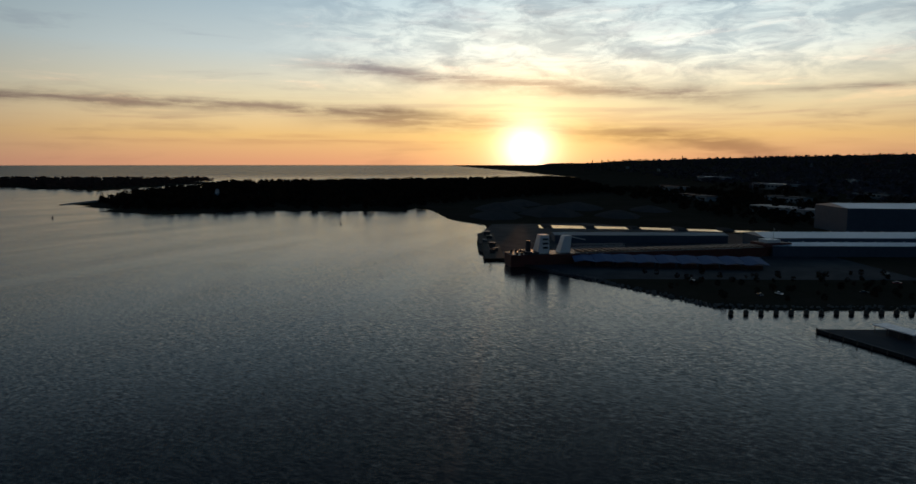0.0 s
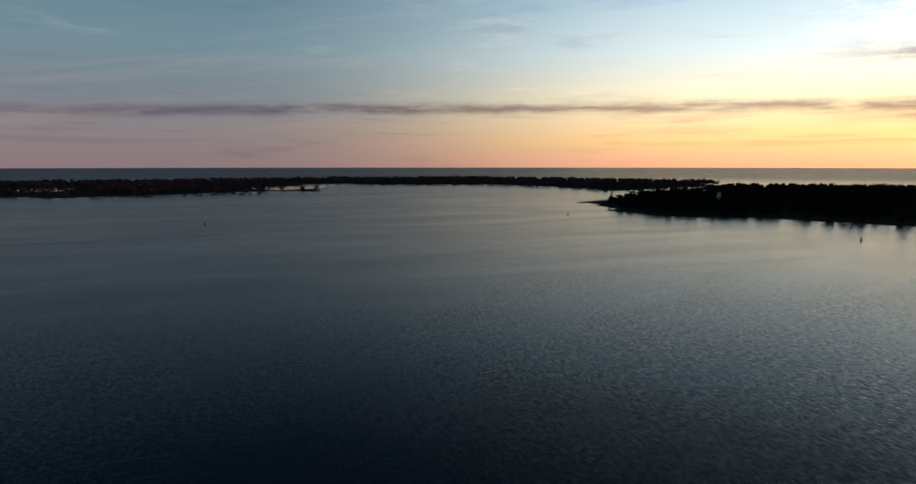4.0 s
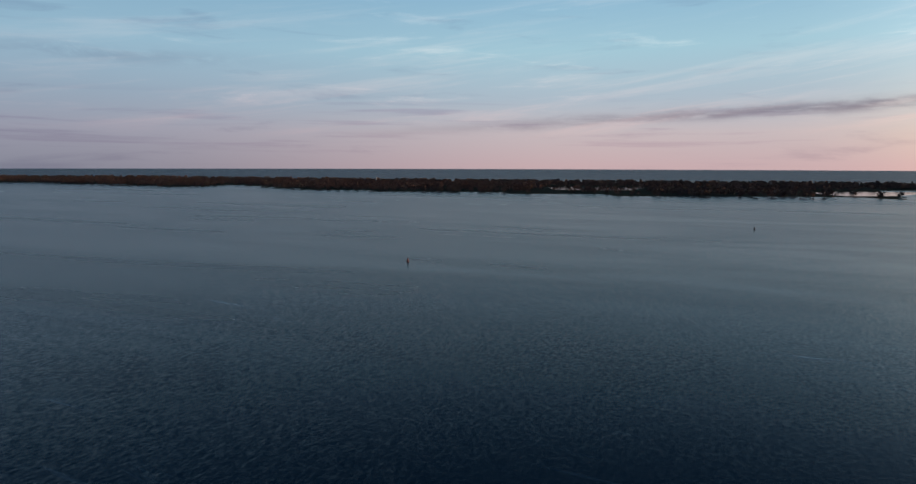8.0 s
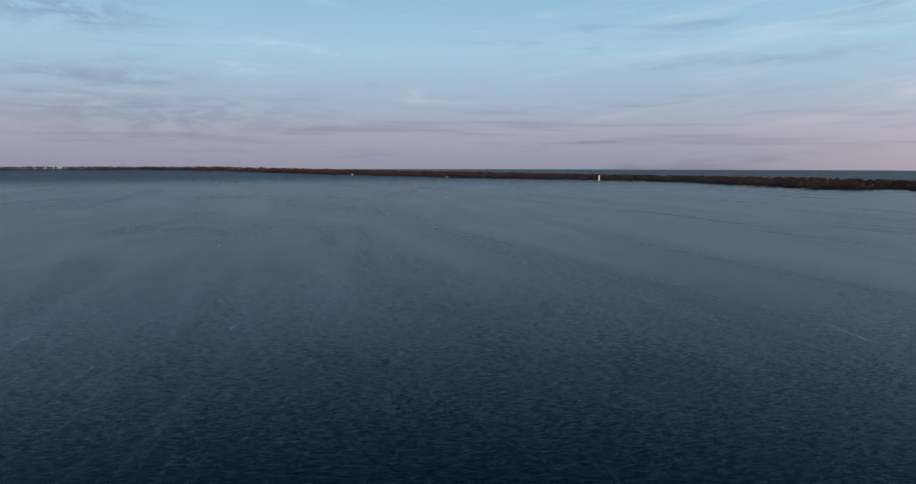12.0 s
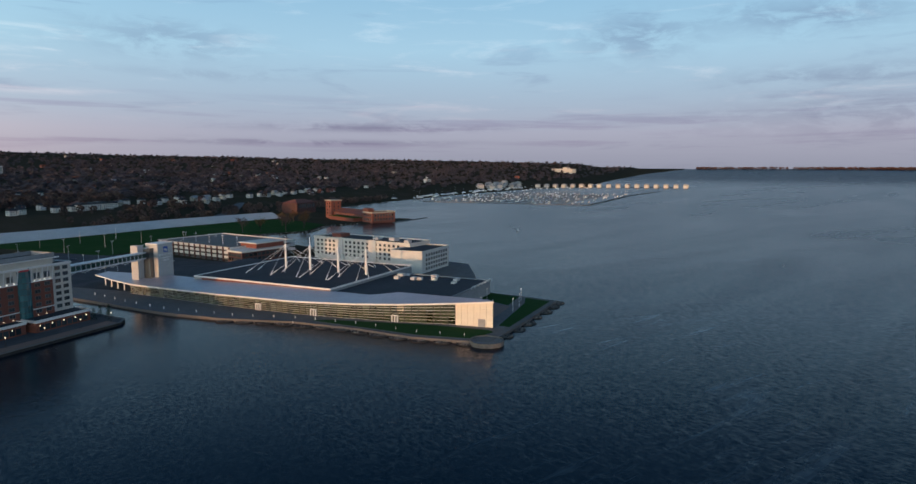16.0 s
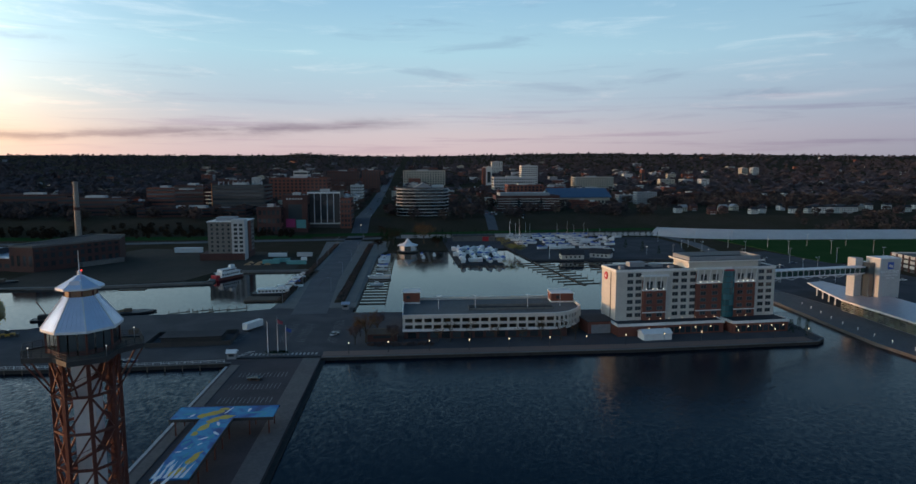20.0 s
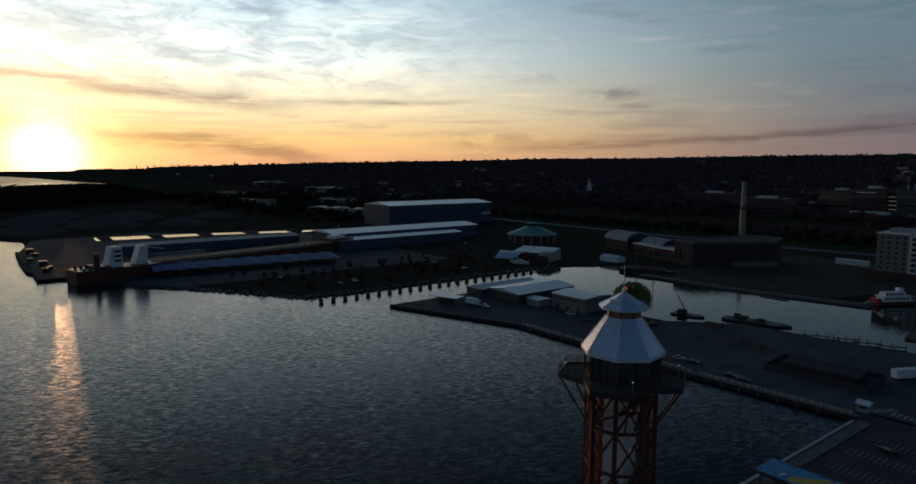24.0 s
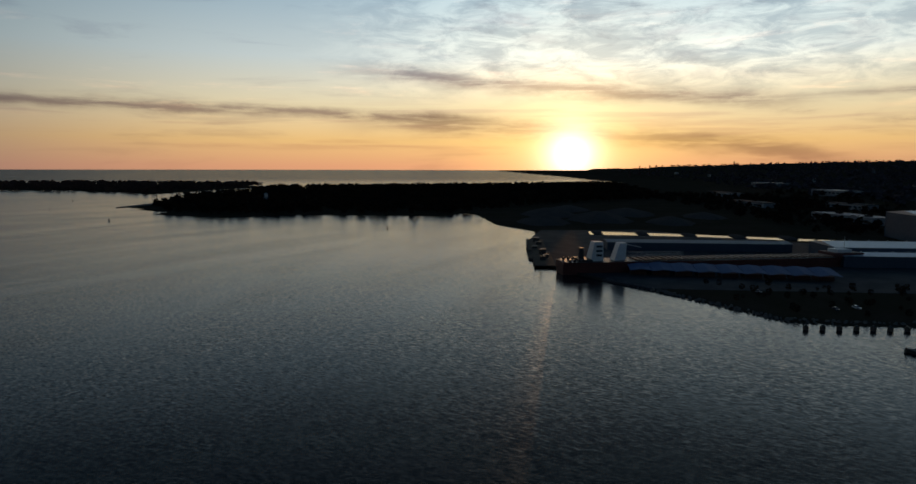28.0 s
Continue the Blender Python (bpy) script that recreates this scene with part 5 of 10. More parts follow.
def joined(t, name, label, category, group=""):
    """One mesh out of a thing's parts, for repeats that stay far away."""
    me, v, f, mats, slots = bpy.data.meshes.new(name), [], [], [], []
    for ob in t.children_recursive:
        mat = ob.data.materials[0]
        if mat not in mats:
            mats.append(mat)
        i = len(v)
        v += [tuple(ob.matrix_basis @ p.co) for p in ob.data.vertices]
        for q in ob.data.polygons:
            f.append(tuple(i + j for j in q.vertices))
            slots.append(mats.index(mat))
    me.from_pydata(v, [], f)
    for mat in mats:
        me.materials.append(mat)
    me.polygons.foreach_set("material_index", slots)
    o = new(name, me)
    o.location = (0, 0, -120)
    return tagged(o, label, category, group)


def grid(u0, u1, nu, z0, z1, nz):
    us = [u0 + (u1 - u0) * (i + 0.5) / nu for i in range(nu)]
    zs = [z0 + (z1 - z0) * (j + 0.5) / nz for j in range(nz)]
    return [(u, z) for z in zs for u in us]


def framed_windows(parent, face, spots, w, h):
    """Windows with a pale frame ring, a dark pane and a middle bar."""
    axis, place, out = face
    f, g = Mesh(), Mesh()
    for a, b, c, d in ((-w / 2, -h / 2, w / 2, -h / 2 + 0.12), (-w / 2, h / 2 - 0.12, w / 2, h / 2), (-w / 2, -h / 2, -w / 2 + 0.12, h / 2), (w / 2 - 0.12, -h / 2, w / 2, h / 2), (-0.05, -h / 2, 0.05, h / 2)):
        f.box(a, -0.1, b, c, 0.1, d)
    g.box(-w / 2 + 0.1, -0.04, -h / 2 + 0.1, w / 2 - 0.1, 0.04, h / 2 - 0.1)
    if axis == "x":
        for m in (f, g):
            m.v = [(-y, x, z) for x, y, z in m.v]
    fd, gd = f.data("window", WINDOW_FRAME), g.data("pane", GLASS_DARK)
    for u, z in spots:
        at = (u, place + out * 0.05, z) if axis == "y" else (place + out * 0.05, u, z)
        o = part("window", fd, WINDOW_FRAME, parent, at=at)
        part("pane", gd, GLASS_DARK, o)


def build_hotel():
    t = thing("hotel", "eight-storey cream and red-brick waterfront hotel with lit lower terrace", "hotel", 77.5, 191.6, QUAY_Z, 5.4)
    L, D, top, pod = 73.9, 15.5, 26.4, 5.2
    part("wall", Mesh().box(0, 0, pod - 0.3, L, D, top), CREAM, t, "cream stucco main block")
    part("roof", Mesh().box(0.4, 0.4, top, L - 0.4, D - 0.4, top + 0.12), TAR, t, "flat black roof")
    part("parapet", Mesh().box(-0.25, -0.25, top - 0.5, L + 0.25, 0.2, top + 0.5).box(-0.25, D - 0.2, top - 0.5, L + 0.25, D + 0.25, top + 0.5).box(-0.25, 0, top - 0.5, 0.2, D, top + 0.5).box(L - 0.2, 0, top - 0.5, L + 0.25, D, top + 0.5), WHITE_TRIM, t, "pale cornice and parapet")
    part("groove", Mesh().box(-0.05, 5.0, 5, 0.02, 5.9, 25.4), DARK_STEEL, t, "dark recessed strip in the end wall")
    sign = part("round_sign", Mesh().cyl(0, 0, -0.15, 0.15, 1.7, n=20), SIGN_RED, t, "round red hotel sign", at=(-0.2, 10.4, 23.0))
    sign.rotation_euler = (0, radians(-90), 0)
    part("emblem", Mesh().prism([(-0.9, -0.5), (0.9, -0.5), (0.3, 0.2), (-0.1, 0.9), (-0.5, 0.2)], 0.15, 0.2), WHITE_TRIM, sign, "pale emblem shape")
    k = L / 640.0
    z0, fl = pod + 0.9, 2.87
    levels = [z0 + 1.2 + fl * i for i in range(7)]
    # brick bays stand proud of the cream wall
    bays = []
    for a, b, h in ((102, 192, 22.2), (313, 415, 24.6), (467, 553, 24.6)):
        bay = part("brick_bay", Mesh().box(a * k, -1.1, pod - 0.3, b * k, 0.2, h), BRICK, t, "red brick bay")
        part("band", Mesh().box(a * k - 0.1, -1.25, 8.2, b * k + 0.1, -1.05, 8.6), WHITE_TRIM, bay)
        part("crown", Mesh().box(a * k - 0.15, -1.3, h - 4.4, b * k + 0.15, 0.2, h - 3.9), WHITE_TRIM, bay, "pale band under the top storey")
        part("upper_wall", Mesh().box(a * k, -1.14, h - 3.9, b * k, -1.0, h + 1.4), CREAM, bay)
        for j in range(5):
            x = a * k + (b - a) * k * j / 4
            part("fin", Mesh().prism_side([(x - 0.25, -1.15, h - 3.6), (x + 0.25, -1.15, h - 3.6), (x + 0.25, -2.1, h + 1.6), (x - 0.25, -2.1, h + 1.6)], 0.4), WHITE_TRIM, bay, "flared pale fin")
        part("cap", Mesh().box(a * k - 0.9, -2.3, h + 1.6, b * k + 0.9, 2.4, h + 2.2), WHITE_TRIM, bay, "wide pale cornice")
        mid = (a + b) / 2 * k
        framed_windows(t, ("y", -1.1, -1), [(mid + s * (b - a) * k * 0.23, z) for z in levels[:5] for s in (-1, 1)], 2.6, 1.7)
        framed_windows(t, ("y", -1.14, -1), [(mid + s * (b - a) * k * 0.23, h - 1.7) for s in (-1, 1)], 2.7, 2.6)
        for s in (-0.36, -0.1, 0.1, 0.36):
            u = mid + s * (b - a) * k
            part("uplight", Mesh().box(u - 0.16, -1.6, h - 3.85, u + 0.16, -1.4, h - 3.55), LAMP_WHITE, bay, "small lit white uplight")
    cols = [55 * k, 87 * k, 233 * k, 267 * k, 302 * k, 582 * k, 615 * k]
    framed_windows(t, ("y", 0, -1), [(u, z) for z in levels for u in cols], 2.6, 1.7)
    framed_windows(t, ("y", D, 1), [(4 + 4.2 * i, z) for z in levels for i in range(16)], 2.1, 1.55)
    # curved glass stair bay in the middle
    a, b = 415 * k, 467 * k
    n = 6
    for i in range(n):
        t0, t1 = math.pi * i / n, math.pi * (i + 1) / n
        c, r = (a + b) / 2, (b - a) / 2
        p, q = (c - r * math.cos(t0), -0.9 - 1.4 * math.sin(t0)), (c - r * math.cos(t1), -0.9 - 1.4 * math.sin(t1))
        for j in range(8):
            part("bay_pane", Mesh().prism([p, q, (q[0], q[1] + 0.15), (p[0], p[1] + 0.15)], pod + 2.55 * j + 0.08, pod + 2.55 * (j + 1) - 0.08), GLASS_TEAL, t, "teal curved glass")
    part("glass_core", Mesh().box(a, -0.8, pod, b, 0.3, pod + 20.5), DARK_STEEL, t)
    part("arch", Mesh().box(a - 0.1, -1.2, pod + 20.4, b + 0.1, 0.2, pod + 21.3), WHITE_TRIM, t)
    part("name_sign", Mesh().box((a + b) / 2 - 2.2, -1.5, 25.3, (a + b) / 2 + 2.2, -1.2, 26.1), SIGN_RED, t, "small red illuminated sign bar")
    # roof storey over the big bays
    x0, x1 = 285 * k, 568 * k
    part("penthouse", Mesh().box(x0, 0.2, top, x1, D - 2, top + 3.2), CREAM, t)
    part("penthouse_roof", Mesh().box(x0 - 1.6, -1.9, top + 3.2, x1 + 1.6, D - 0.6, top + 3.7), WHITE_TRIM, t, "wide overhanging pale roof")
    part("penthouse_deck", Mesh().box(x0 - 1.2, -1.5, top + 3.7, x1 + 1.2, D - 1.0, top + 3.76), TAR, t, "dark roof deck")
    part("penthouse_rim", Mesh().box(x0 - 0.3, -0.6, top + 3.7, x1 + 0.3, -0.2, top + 5.4).box(x0 - 0.3, D - 2, top + 3.7, x1 + 0.3, D - 1.6, top + 5.4).box(x0 - 0.3, -0.2, top + 3.7, x0 + 0.1, D - 2, top + 5.4).box(x1 - 0.1, -0.2, top + 3.7, x1 + 0.3, D - 2, top + 5.4), GREY, t, "grey screen wall round the plant deck")
    for x, y, w, d, h in ((10, 9, 7, 4, 2.2), (20, 8, 5, 4, 1.2), (3, 3, 2, 2, 1.5), (26, 4, 2, 2, 1.0), (66, 6, 5, 5, 1.6)):
        part("roof_unit", Mesh().box(x, y, top + 0.1, x + w, y + d, top + h), GREY, t, "grey rooftop plant box")
    # the terrace building at the foot
    part("podium", Mesh().box(-1.5, -6.8, -0.1, 46, 0.05, pod - 0.35), BRICK, t, "brick podium")
    part("podium", Mesh().box(48.5, -9.5, -0.1, L + 0.5, 0.05, pod - 0.35), BRICK, t, "brick podium")
    part("podium_roof", Mesh().box(-1.6, -6.9, pod - 0.35, 46.1, 0.0, pod - 0.2), TAR, t)
    part("podium_roof", Mesh().box(48.4, -9.6, pod - 0.35, L + 0.6, 0.0, pod - 0.2), TAR, t)
    for x0_, x1_, y0_ in ((-1.8, 46.4, -7.1), (48.2, L + 0.9, -9.9)):
        part("podium_cornice", Mesh().box(x0_, y0_, pod - 1.0, x1_, y0_ + 0.35, pod + 0.15).box(x0_, y0_, pod - 1.0, x0_ + 0.35, 0, pod + 0.15).box(x1_ - 0.35, y0_, pod - 1.0, x1_, 0, pod + 0.15), WHITE_TRIM, t, "white podium cornice")
    pane_set(t, ("y", -6.8, -1), [(22 + 2.6 * i, 1.9) for i in range(9)], 2.2, 2.6, GLASS_DARK)
    pane_set(t, ("y", -9.5, -1), [(51 + 2.6 * i, 1.9) for i in range(9)], 2.2, 2.6, GLASS_DARK)
    for x, y in [(12 + 7.0 * i, -7.1) for i in range(5)] + [(50 + 5.5 * i, -9.9) for i in range(5)]:
        part("wall_lamp", Mesh().box(x - 0.15, y - 0.15, 2.7, x + 0.15, y + 0.1, 3.2), LAMP_WARM, t, "lit warm wall lamp")
    for x in (15, 20, 24, 30, 36, 41, 45, 56, 60):
        part("bay_lamp", Mesh().box(x - 0.15, -1.35, pod + 0.3, x + 0.15, -1.1, pod + 0.55), LAMP_WARM, t, "lit warm wall lamp")
    # link to the garage
    part("link", Mesh().box(-12, 0, -0.1, 0, 12, 5.0), BRICK, t, "low brick link building")
    part("link_roof", Mesh().box(-12.2, -0.2, 5.0, 0, 12.2, 5.25), TAR, t)
    part("link_door", Mesh().box(-10.5, -0.1, 0, -2, 0.0, 3.8), GREY, t, "wide grey roller door")


def build_garage():
    t = thing("parking_garage", "three-level cream parking garage with open decks and brick stair towers", "parking garage", 0, 0, QUAY_Z)
    x0, x1, y0, y1, top = -12.2, 64.8, 187.2, 222.0, 9.0
    part("ground_wall", Mesh().box(x0 + 0.4, y0 + 0.6, -0.1, x1 - 9, y1 - 0.4, 3.4), DARK_BRICK, t, "dark brick ground floor")
    for i in range(14):
        x = x0 + 2.0 + i * 4.6
        part("shop_window", Mesh().box(x, y0 + 0.5, 0.3, x + 3.4, y0 + 0.62, 2.8), GLASS_DARK, t)
    front = [(x0, y0), (x1 - 14, y0), (x1 - 8, y0 + 2.2), (x1 - 3, y0 + 8), (x1, y0 + 14), (x1, y1), (x0, y1)]
    for z in (3.5, 6.3, top):
        part("deck", Mesh().prism(front, z - 0.35, z), PARK_DECK, t, "concrete parking deck")
    part("cornice", ring_wall(front, 3.2, 4.3, 0.35), WHITE_TRIM, t, "white band over the shops")
    part("parapet", ring_wall(front, 5.9, 7.0, 0.3), CREAM, t, "cream parapet")
    part("parapet", ring_wall(front, top - 0.4, top + 1.1, 0.3), CREAM, t, "cream parapet")
    part("parapet_cap", ring_wall(front, top + 1.1, top + 1.25, 0.45), WHITE_TRIM, t)
    pier = Mesh().box(-0.45, -0.25, 3.5, 0.45, 0.3, top).data("pier", CREAM)
    for i in range(17):
        part("pier", pier, CREAM, t, at=(x0 + 0.5 + i * 3.9, y0 + 0.2, 0))
    for i in range(9):
        part("pier", pier, CREAM, t, at=(x0 + 0.5 + i * 8, y1 - 0.2, 0))
    for a, b in zip(front[1:5], front[2:5]):
        for s in (0.33, 0.66, 1.0):
            o = part("pier", pier, CREAM, t, at=(a[0] + (b[0] - a[0]) * s, a[1] + (b[1] - a[1]) * s, 0))
            o.rotation_euler = (0, 0, math.atan2(b[1] - a[1], b[0] - a[0]))
    # ramp well in the top deck
    part("ramp_wall", Mesh().box(16, 199, top, 53, 199.3, top + 1.0).box(16, 206, top, 53, 206.3, top + 1.0).box(16, 199, top, 16.3, 206, top + 1.0), CONCRETE, t, "low concrete walls round the ramp")
    part("ramp", Mesh().prism_side([(16.3, 199.4, top + 0.02), (53, 199.4, top + 0.02), (53, 206, top + 0.02), (16.3, 206, top + 0.02)], 0.01), TAR, t, "dark open ramp")
    for x, y, w, d, h, part_name in ((-12.4, 214, 7.5, 7, 5.0, "stair_tower"), (54.5, 212, 10.0, 7.5, 4.2, "stair_tower")):
        tw = part(part_name, Mesh().box(x, y, top, x + w, y + d, top + h), BRICK, t, "red brick stair tower")
        part("tower_cap", Mesh().box(x - 0.3, y - 0.3, top + h, x + w + 0.3, y + d + 0.3, top + h + 0.4), WHITE_TRIM, tw)
        part("tower_rail", Mesh().box(x, y, top + h + 0.9, x + w, y + 0.1, top + h + 1.0).box(x, y + d - 0.1, top + h + 0.9, x + w, y + d, top + h + 1.0).box(x, y, top + h + 0.4, x + 0.1, y + 0.1, top + h + 1).box(x + w - 0.1, y, top + h + 0.4, x + w, y + 0.1, top + h + 1).box(x + w / 2, y, top + h + 0.4, x + w / 2 + 0.1, y + 0.1, top + h + 1), WHITE, tw)
        part("band", Mesh().box(x - 0.1, y - 0.1, top + 0.1, x + w + 0.1, y + d + 0.1, top + 0.7), WHITE_TRIM, tw)
        pane_set(tw, ("y", y, -1), [(x + w * 0.3, top + h * 0.6)], 1.6, 1.4, GLASS_DARK)
    for x in (3, 19, 42, 57):
        lp = part("deck_lamp_post", Mesh().cyl(x, 203 if x < 50 else 206, top, top + 5.6, 0.13, 0.09), WHITE, t, "white lamp post on the top deck")
        part("lamp_head", Mesh().box(x - 0.9, 202.8 if x < 50 else 205.8, top + 5.5, x + 0.9, 203.2 if x < 50 else 206.2, top + 5.7), WHITE, lp)


WINDOW_FRAME = material("window_frame", (0.16, 0.16, 0.16), (0.12, 0.12, 0.12), 0.5, grain=2.0, bump=0)
SIGN_RED = material("red_sign", (0.5, 0.03, 0.04), (0.42, 0.03, 0.04), 0.5, grain=2.0)
GLASS_TEAL = glass("teal_glass", (0.02, 0.075, 0.085))
PARK_DECK = material("parking_deck_concrete", (0.16, 0.15, 0.145), (0.11, 0.105, 0.1), 0.9, grain=0.8, patch=0.07)
build_hotel()
build_garage()
box_hut("quay_restaurant", "low brown-roofed restaurant under the trees beside the garage", "restaurant", -20.5, 189, 12, 9, 3.0, DARK_BRICK, TIMBER)
tent = thing("white_marquee", "white event marquee on the hotel quay", "marquee", 91, 181.5, QUAY_Z, 5)
part("side_panel", Mesh().box(-6, -3, 0, 6, 3, 2.6), WHITE, tent)
part("canopy", Mesh().gable(-6, -3, 6, 3, 2.6, 4.0, thick=0.1), WHITE, tent)

# ---- the convention hall on its own point ----
HALL_POINT = [(182, 270), (178, 200), (176.5, 169), (180, 134.5), (189, 102), (191, 70), (189, 41), (193, 18), (195, 8.5), (216, 8), (237, 7), (283, 7), (287, 30), (289, 50), (296, 56), (343, 80), (378, 100), (392, 150), (408, 215), (330, 235), (206, 232), (200, 270)]
EDGE = [(215.5, 15.2, 13.6), (212.2, 33, 11.9), (206.0, 57, 10.5), (202.6, 80, 9.2), (199.0, 112, 8.3), (198.2, 160, 7.8), (200.2, 222, 7.2), (206, 246, 7.1), (213.5, 271, 7.1)]
BACK = [(217.5, 18, 13.9), (219.5, 40, 13.2), (222.0, 66, 12.4), (219.0, 80, 10.4), (219.0, 112, 10.2), (219.0, 160, 10.0), (224, 222, 9.0), (223, 246, 8.2), (222, 271, 7.8)]
GLASS_LINE = [(214.6, 33, 11.6), (208.2, 57.7, 10.2), (204.6, 80, 8.9), (201.0, 112, 8.0), (200.0, 160, 7.5), (202.0, 226, 6.9)]


def along(line, s):
    """The point at part s of a line of points, by length in plan."""
    d = [math.dist(a[:2], b[:2]) for a, b in zip(line, line[1:])]
    s *= sum(d)
    for (a, b), q in zip(zip(line, line[1:]), d):
        if s <= q:
            return tuple(a[i] + (b[i] - a[i]) * s / q for i in range(len(a)))
        s -= q
    return line[-1]


def build_hall():
    setting("pavement_hall_point", Mesh().prism(HALL_POINT, -3, 2.1), PIER_WALK, "concrete ground of the convention hall's point", "pavement")
    setting("lawn_hall", Mesh().prism([(192.5, 41), (197, 17), (210, 13), (212, 16), (210, 40), (206, 57), (198, 90), (194, 95), (193.5, 70)], 2.0, 2.22), LAWN, "green lawn strip in front of the glass hall", "lawn")
    setting("lawn_hall_side", Mesh().prism([(221, 10), (280, 9.5), (283, 24), (270, 20), (221, 15)], 2.0, 2.22), LAWN, "green lawn beside the hall plaza", "lawn")
    setting("lawn_hall_end", Mesh().prism([(262, 26), (284, 28), (287, 48), (270, 44)], 2.0, 2.25), LAWN, "green lawn behind the plaza", "lawn")
    setting("plaza_paving", Mesh().prism([(222, 22), (260, 24), (266, 46), (222, 44)], 2.0, 2.2), PAVER, "dark red paved plaza", "pavement")
    setting("pavement_walk", Mesh().prism([(218, 15.5), (270, 20.5), (284, 25), (284, 22), (270, 17), (218, 11.5)], 2.0, 2.18), CONCRETE, "pale concrete path", "pavement")
    t = thing("convention_hall", "long glass-fronted convention hall with a sweeping pale metal roof", "convention hall", 0, 0, 0)
    n = 54
    roof, soffit = Mesh(), Mesh()
    pts = []
    for i in range(n + 1):
        e = along(EDGE, i / n)
        j = i / n * sum(math.dist(a[:2], b[:2]) for a, b in zip(EDGE, EDGE[1:]))
        # the back edge at the same share of every span
        acc = 0
        for q in range(len(EDGE) - 1):
            d = math.dist(EDGE[q][:2], EDGE[q + 1][:2])
            if j <= acc + d + 1e-6:
                u = (j - acc) / d
                b = tuple(BACK[q][m] + (BACK[q + 1][m] - BACK[q][m]) * u for m in range(3))
                break
            acc += d
        pts.append((e, b))
    for i in range(n):
        (a, b), (c, d) = pts[i], pts[i + 1]
        sheet = part("roof_sheet", Mesh().prism_side([a, b, d, c], 0.35), LEAD, t)
    for i in range(n):
        a, c = pts[i][0], pts[i + 1][0]
        part("fascia", Mesh().beam((a[0], a[1], a[2] + 0.2), (c[0], c[1], c[2] + 0.2), 0.25, 0.7), WHITE_TRIM, t, "pale roof edge")
    # glazed front in bays of three panes
    bays = 58
    for i in range(bays):
        p, q = along(GLASS_LINE, i / bays), along(GLASS_LINE, (i + 1) / bays)
        part("mullion", Mesh().beam((p[0] - 0.1, p[1], 2.0), (p[0] - 0.1, p[1], p[2] + 0.2), 0.2), DARK_STEEL, t)
        z = [2.3 + (min(p[2], q[2]) - 2.3) * h for h in (0, 0.34, 0.67, 1.0)]
        for a, b in zip(z, z[1:]):
            u, w = 0.035, 0.965
            pa, pb = [p[k] + (q[k] - p[k]) * u for k in (0, 1)], [p[k] + (q[k] - p[k]) * w for k in (0, 1)]
            part("pane", Mesh().prism([pa, (pa[0] + 0.08, pa[1]), (pb[0] + 0.08, pb[1]), pb][::-1], a + 0.06, b - 0.06), GLASS_HALL, t)
    for h in (0.0, 0.17, 0.34, 0.5, 0.67, 0.83, 1.0):
        rail = Mesh()
        for i in range(bays):
            p, q = along(GLASS_LINE, i / bays), along(GLASS_LINE, (i + 1) / bays)
            rail.beam((p[0], p[1], 2.3 + (p[2] - 2.3) * h), (q[0], q[1], 2.3 + (q[2] - 2.3) * h), 0.14)
        part("transom", rail, GREY_PALE, t, "pale metal transom")
    for y in (60, 101, 133):
        x = along(GLASS_LINE, (y - 33) / 193 * 1.0)[0] - 0.5
        part("doorway", Mesh().box(x - 0.3, y - 1.6, 2.0, x + 0.5, y - 1.2, 5.0).box(x - 0.3, y + 1.2, 2.0, x + 0.5, y + 1.6, 5.0).box(x - 0.3, y - 1.6, 5.0, x + 0.5, y + 1.6, 5.4).box(x - 0.3, y - 0.15, 2.0, x + 0.5, y + 0.15, 5.0), WHITE_TRIM, t, "white framed doorway")
    # pale stone nose wall, in courses of blocks
    a, b = Vector((214.4, 33.0, 0)), Vector((217.0, 16.2, 0))
    part("nose_core", Mesh().prism([(214.7, 33), (217.2, 16.5), (221.5, 18), (221, 33)], 2.0, 11.8, None), CREAM, t)
    for r in range(7):
        for c in range(6):
            p, q = a.lerp(b, c / 6 + 0.004), a.lerp(b, (c + 1) / 6 - 0.004)
            top = 11.9 + (13.6 - 11.9) * (c + 0.5) / 6
            z0, z1 = 2.0 + (top - 2.0) * r / 7, 2.0 + (top - 2.0) * (r + 1) / 7 - 0.03
            part("stone_panel", Mesh().prism([(p.x, p.y), (q.x, q.y), (q.x + 0.5, q.y), (p.x + 0.5, p.y)], z0, z1), NOSE_STONE, t)
    part("nose_end", Mesh().prism([(217.0, 16.2), (221.5, 17.9), (221.4, 18.4), (217.0, 16.7)], 2.0, 13.6), NOSE_STONE, t)
    part("service_door", Mesh().prism([(215.75, 22.6), (216.2, 19.4), (216.3, 19.4), (215.85, 22.6)], 2.0, 5.6), GREY, t, "grey service door")
    # the dark roofed halls behind
    part("low_hall", Mesh().box(222, 45, 1.9, 284.5, 104, 9.3), GREY, t, "low hall block")
    part("low_roof", Mesh().box(221.8, 44.8, 9.3, 284.7, 104, 9.55), TAR, t, "flat black roof")
    part("low_parapet", ring_wall([(222, 45), (284.5, 45), (284.5, 104), (222, 104)], 9.2, 10.0, 0.4), GREY, t)
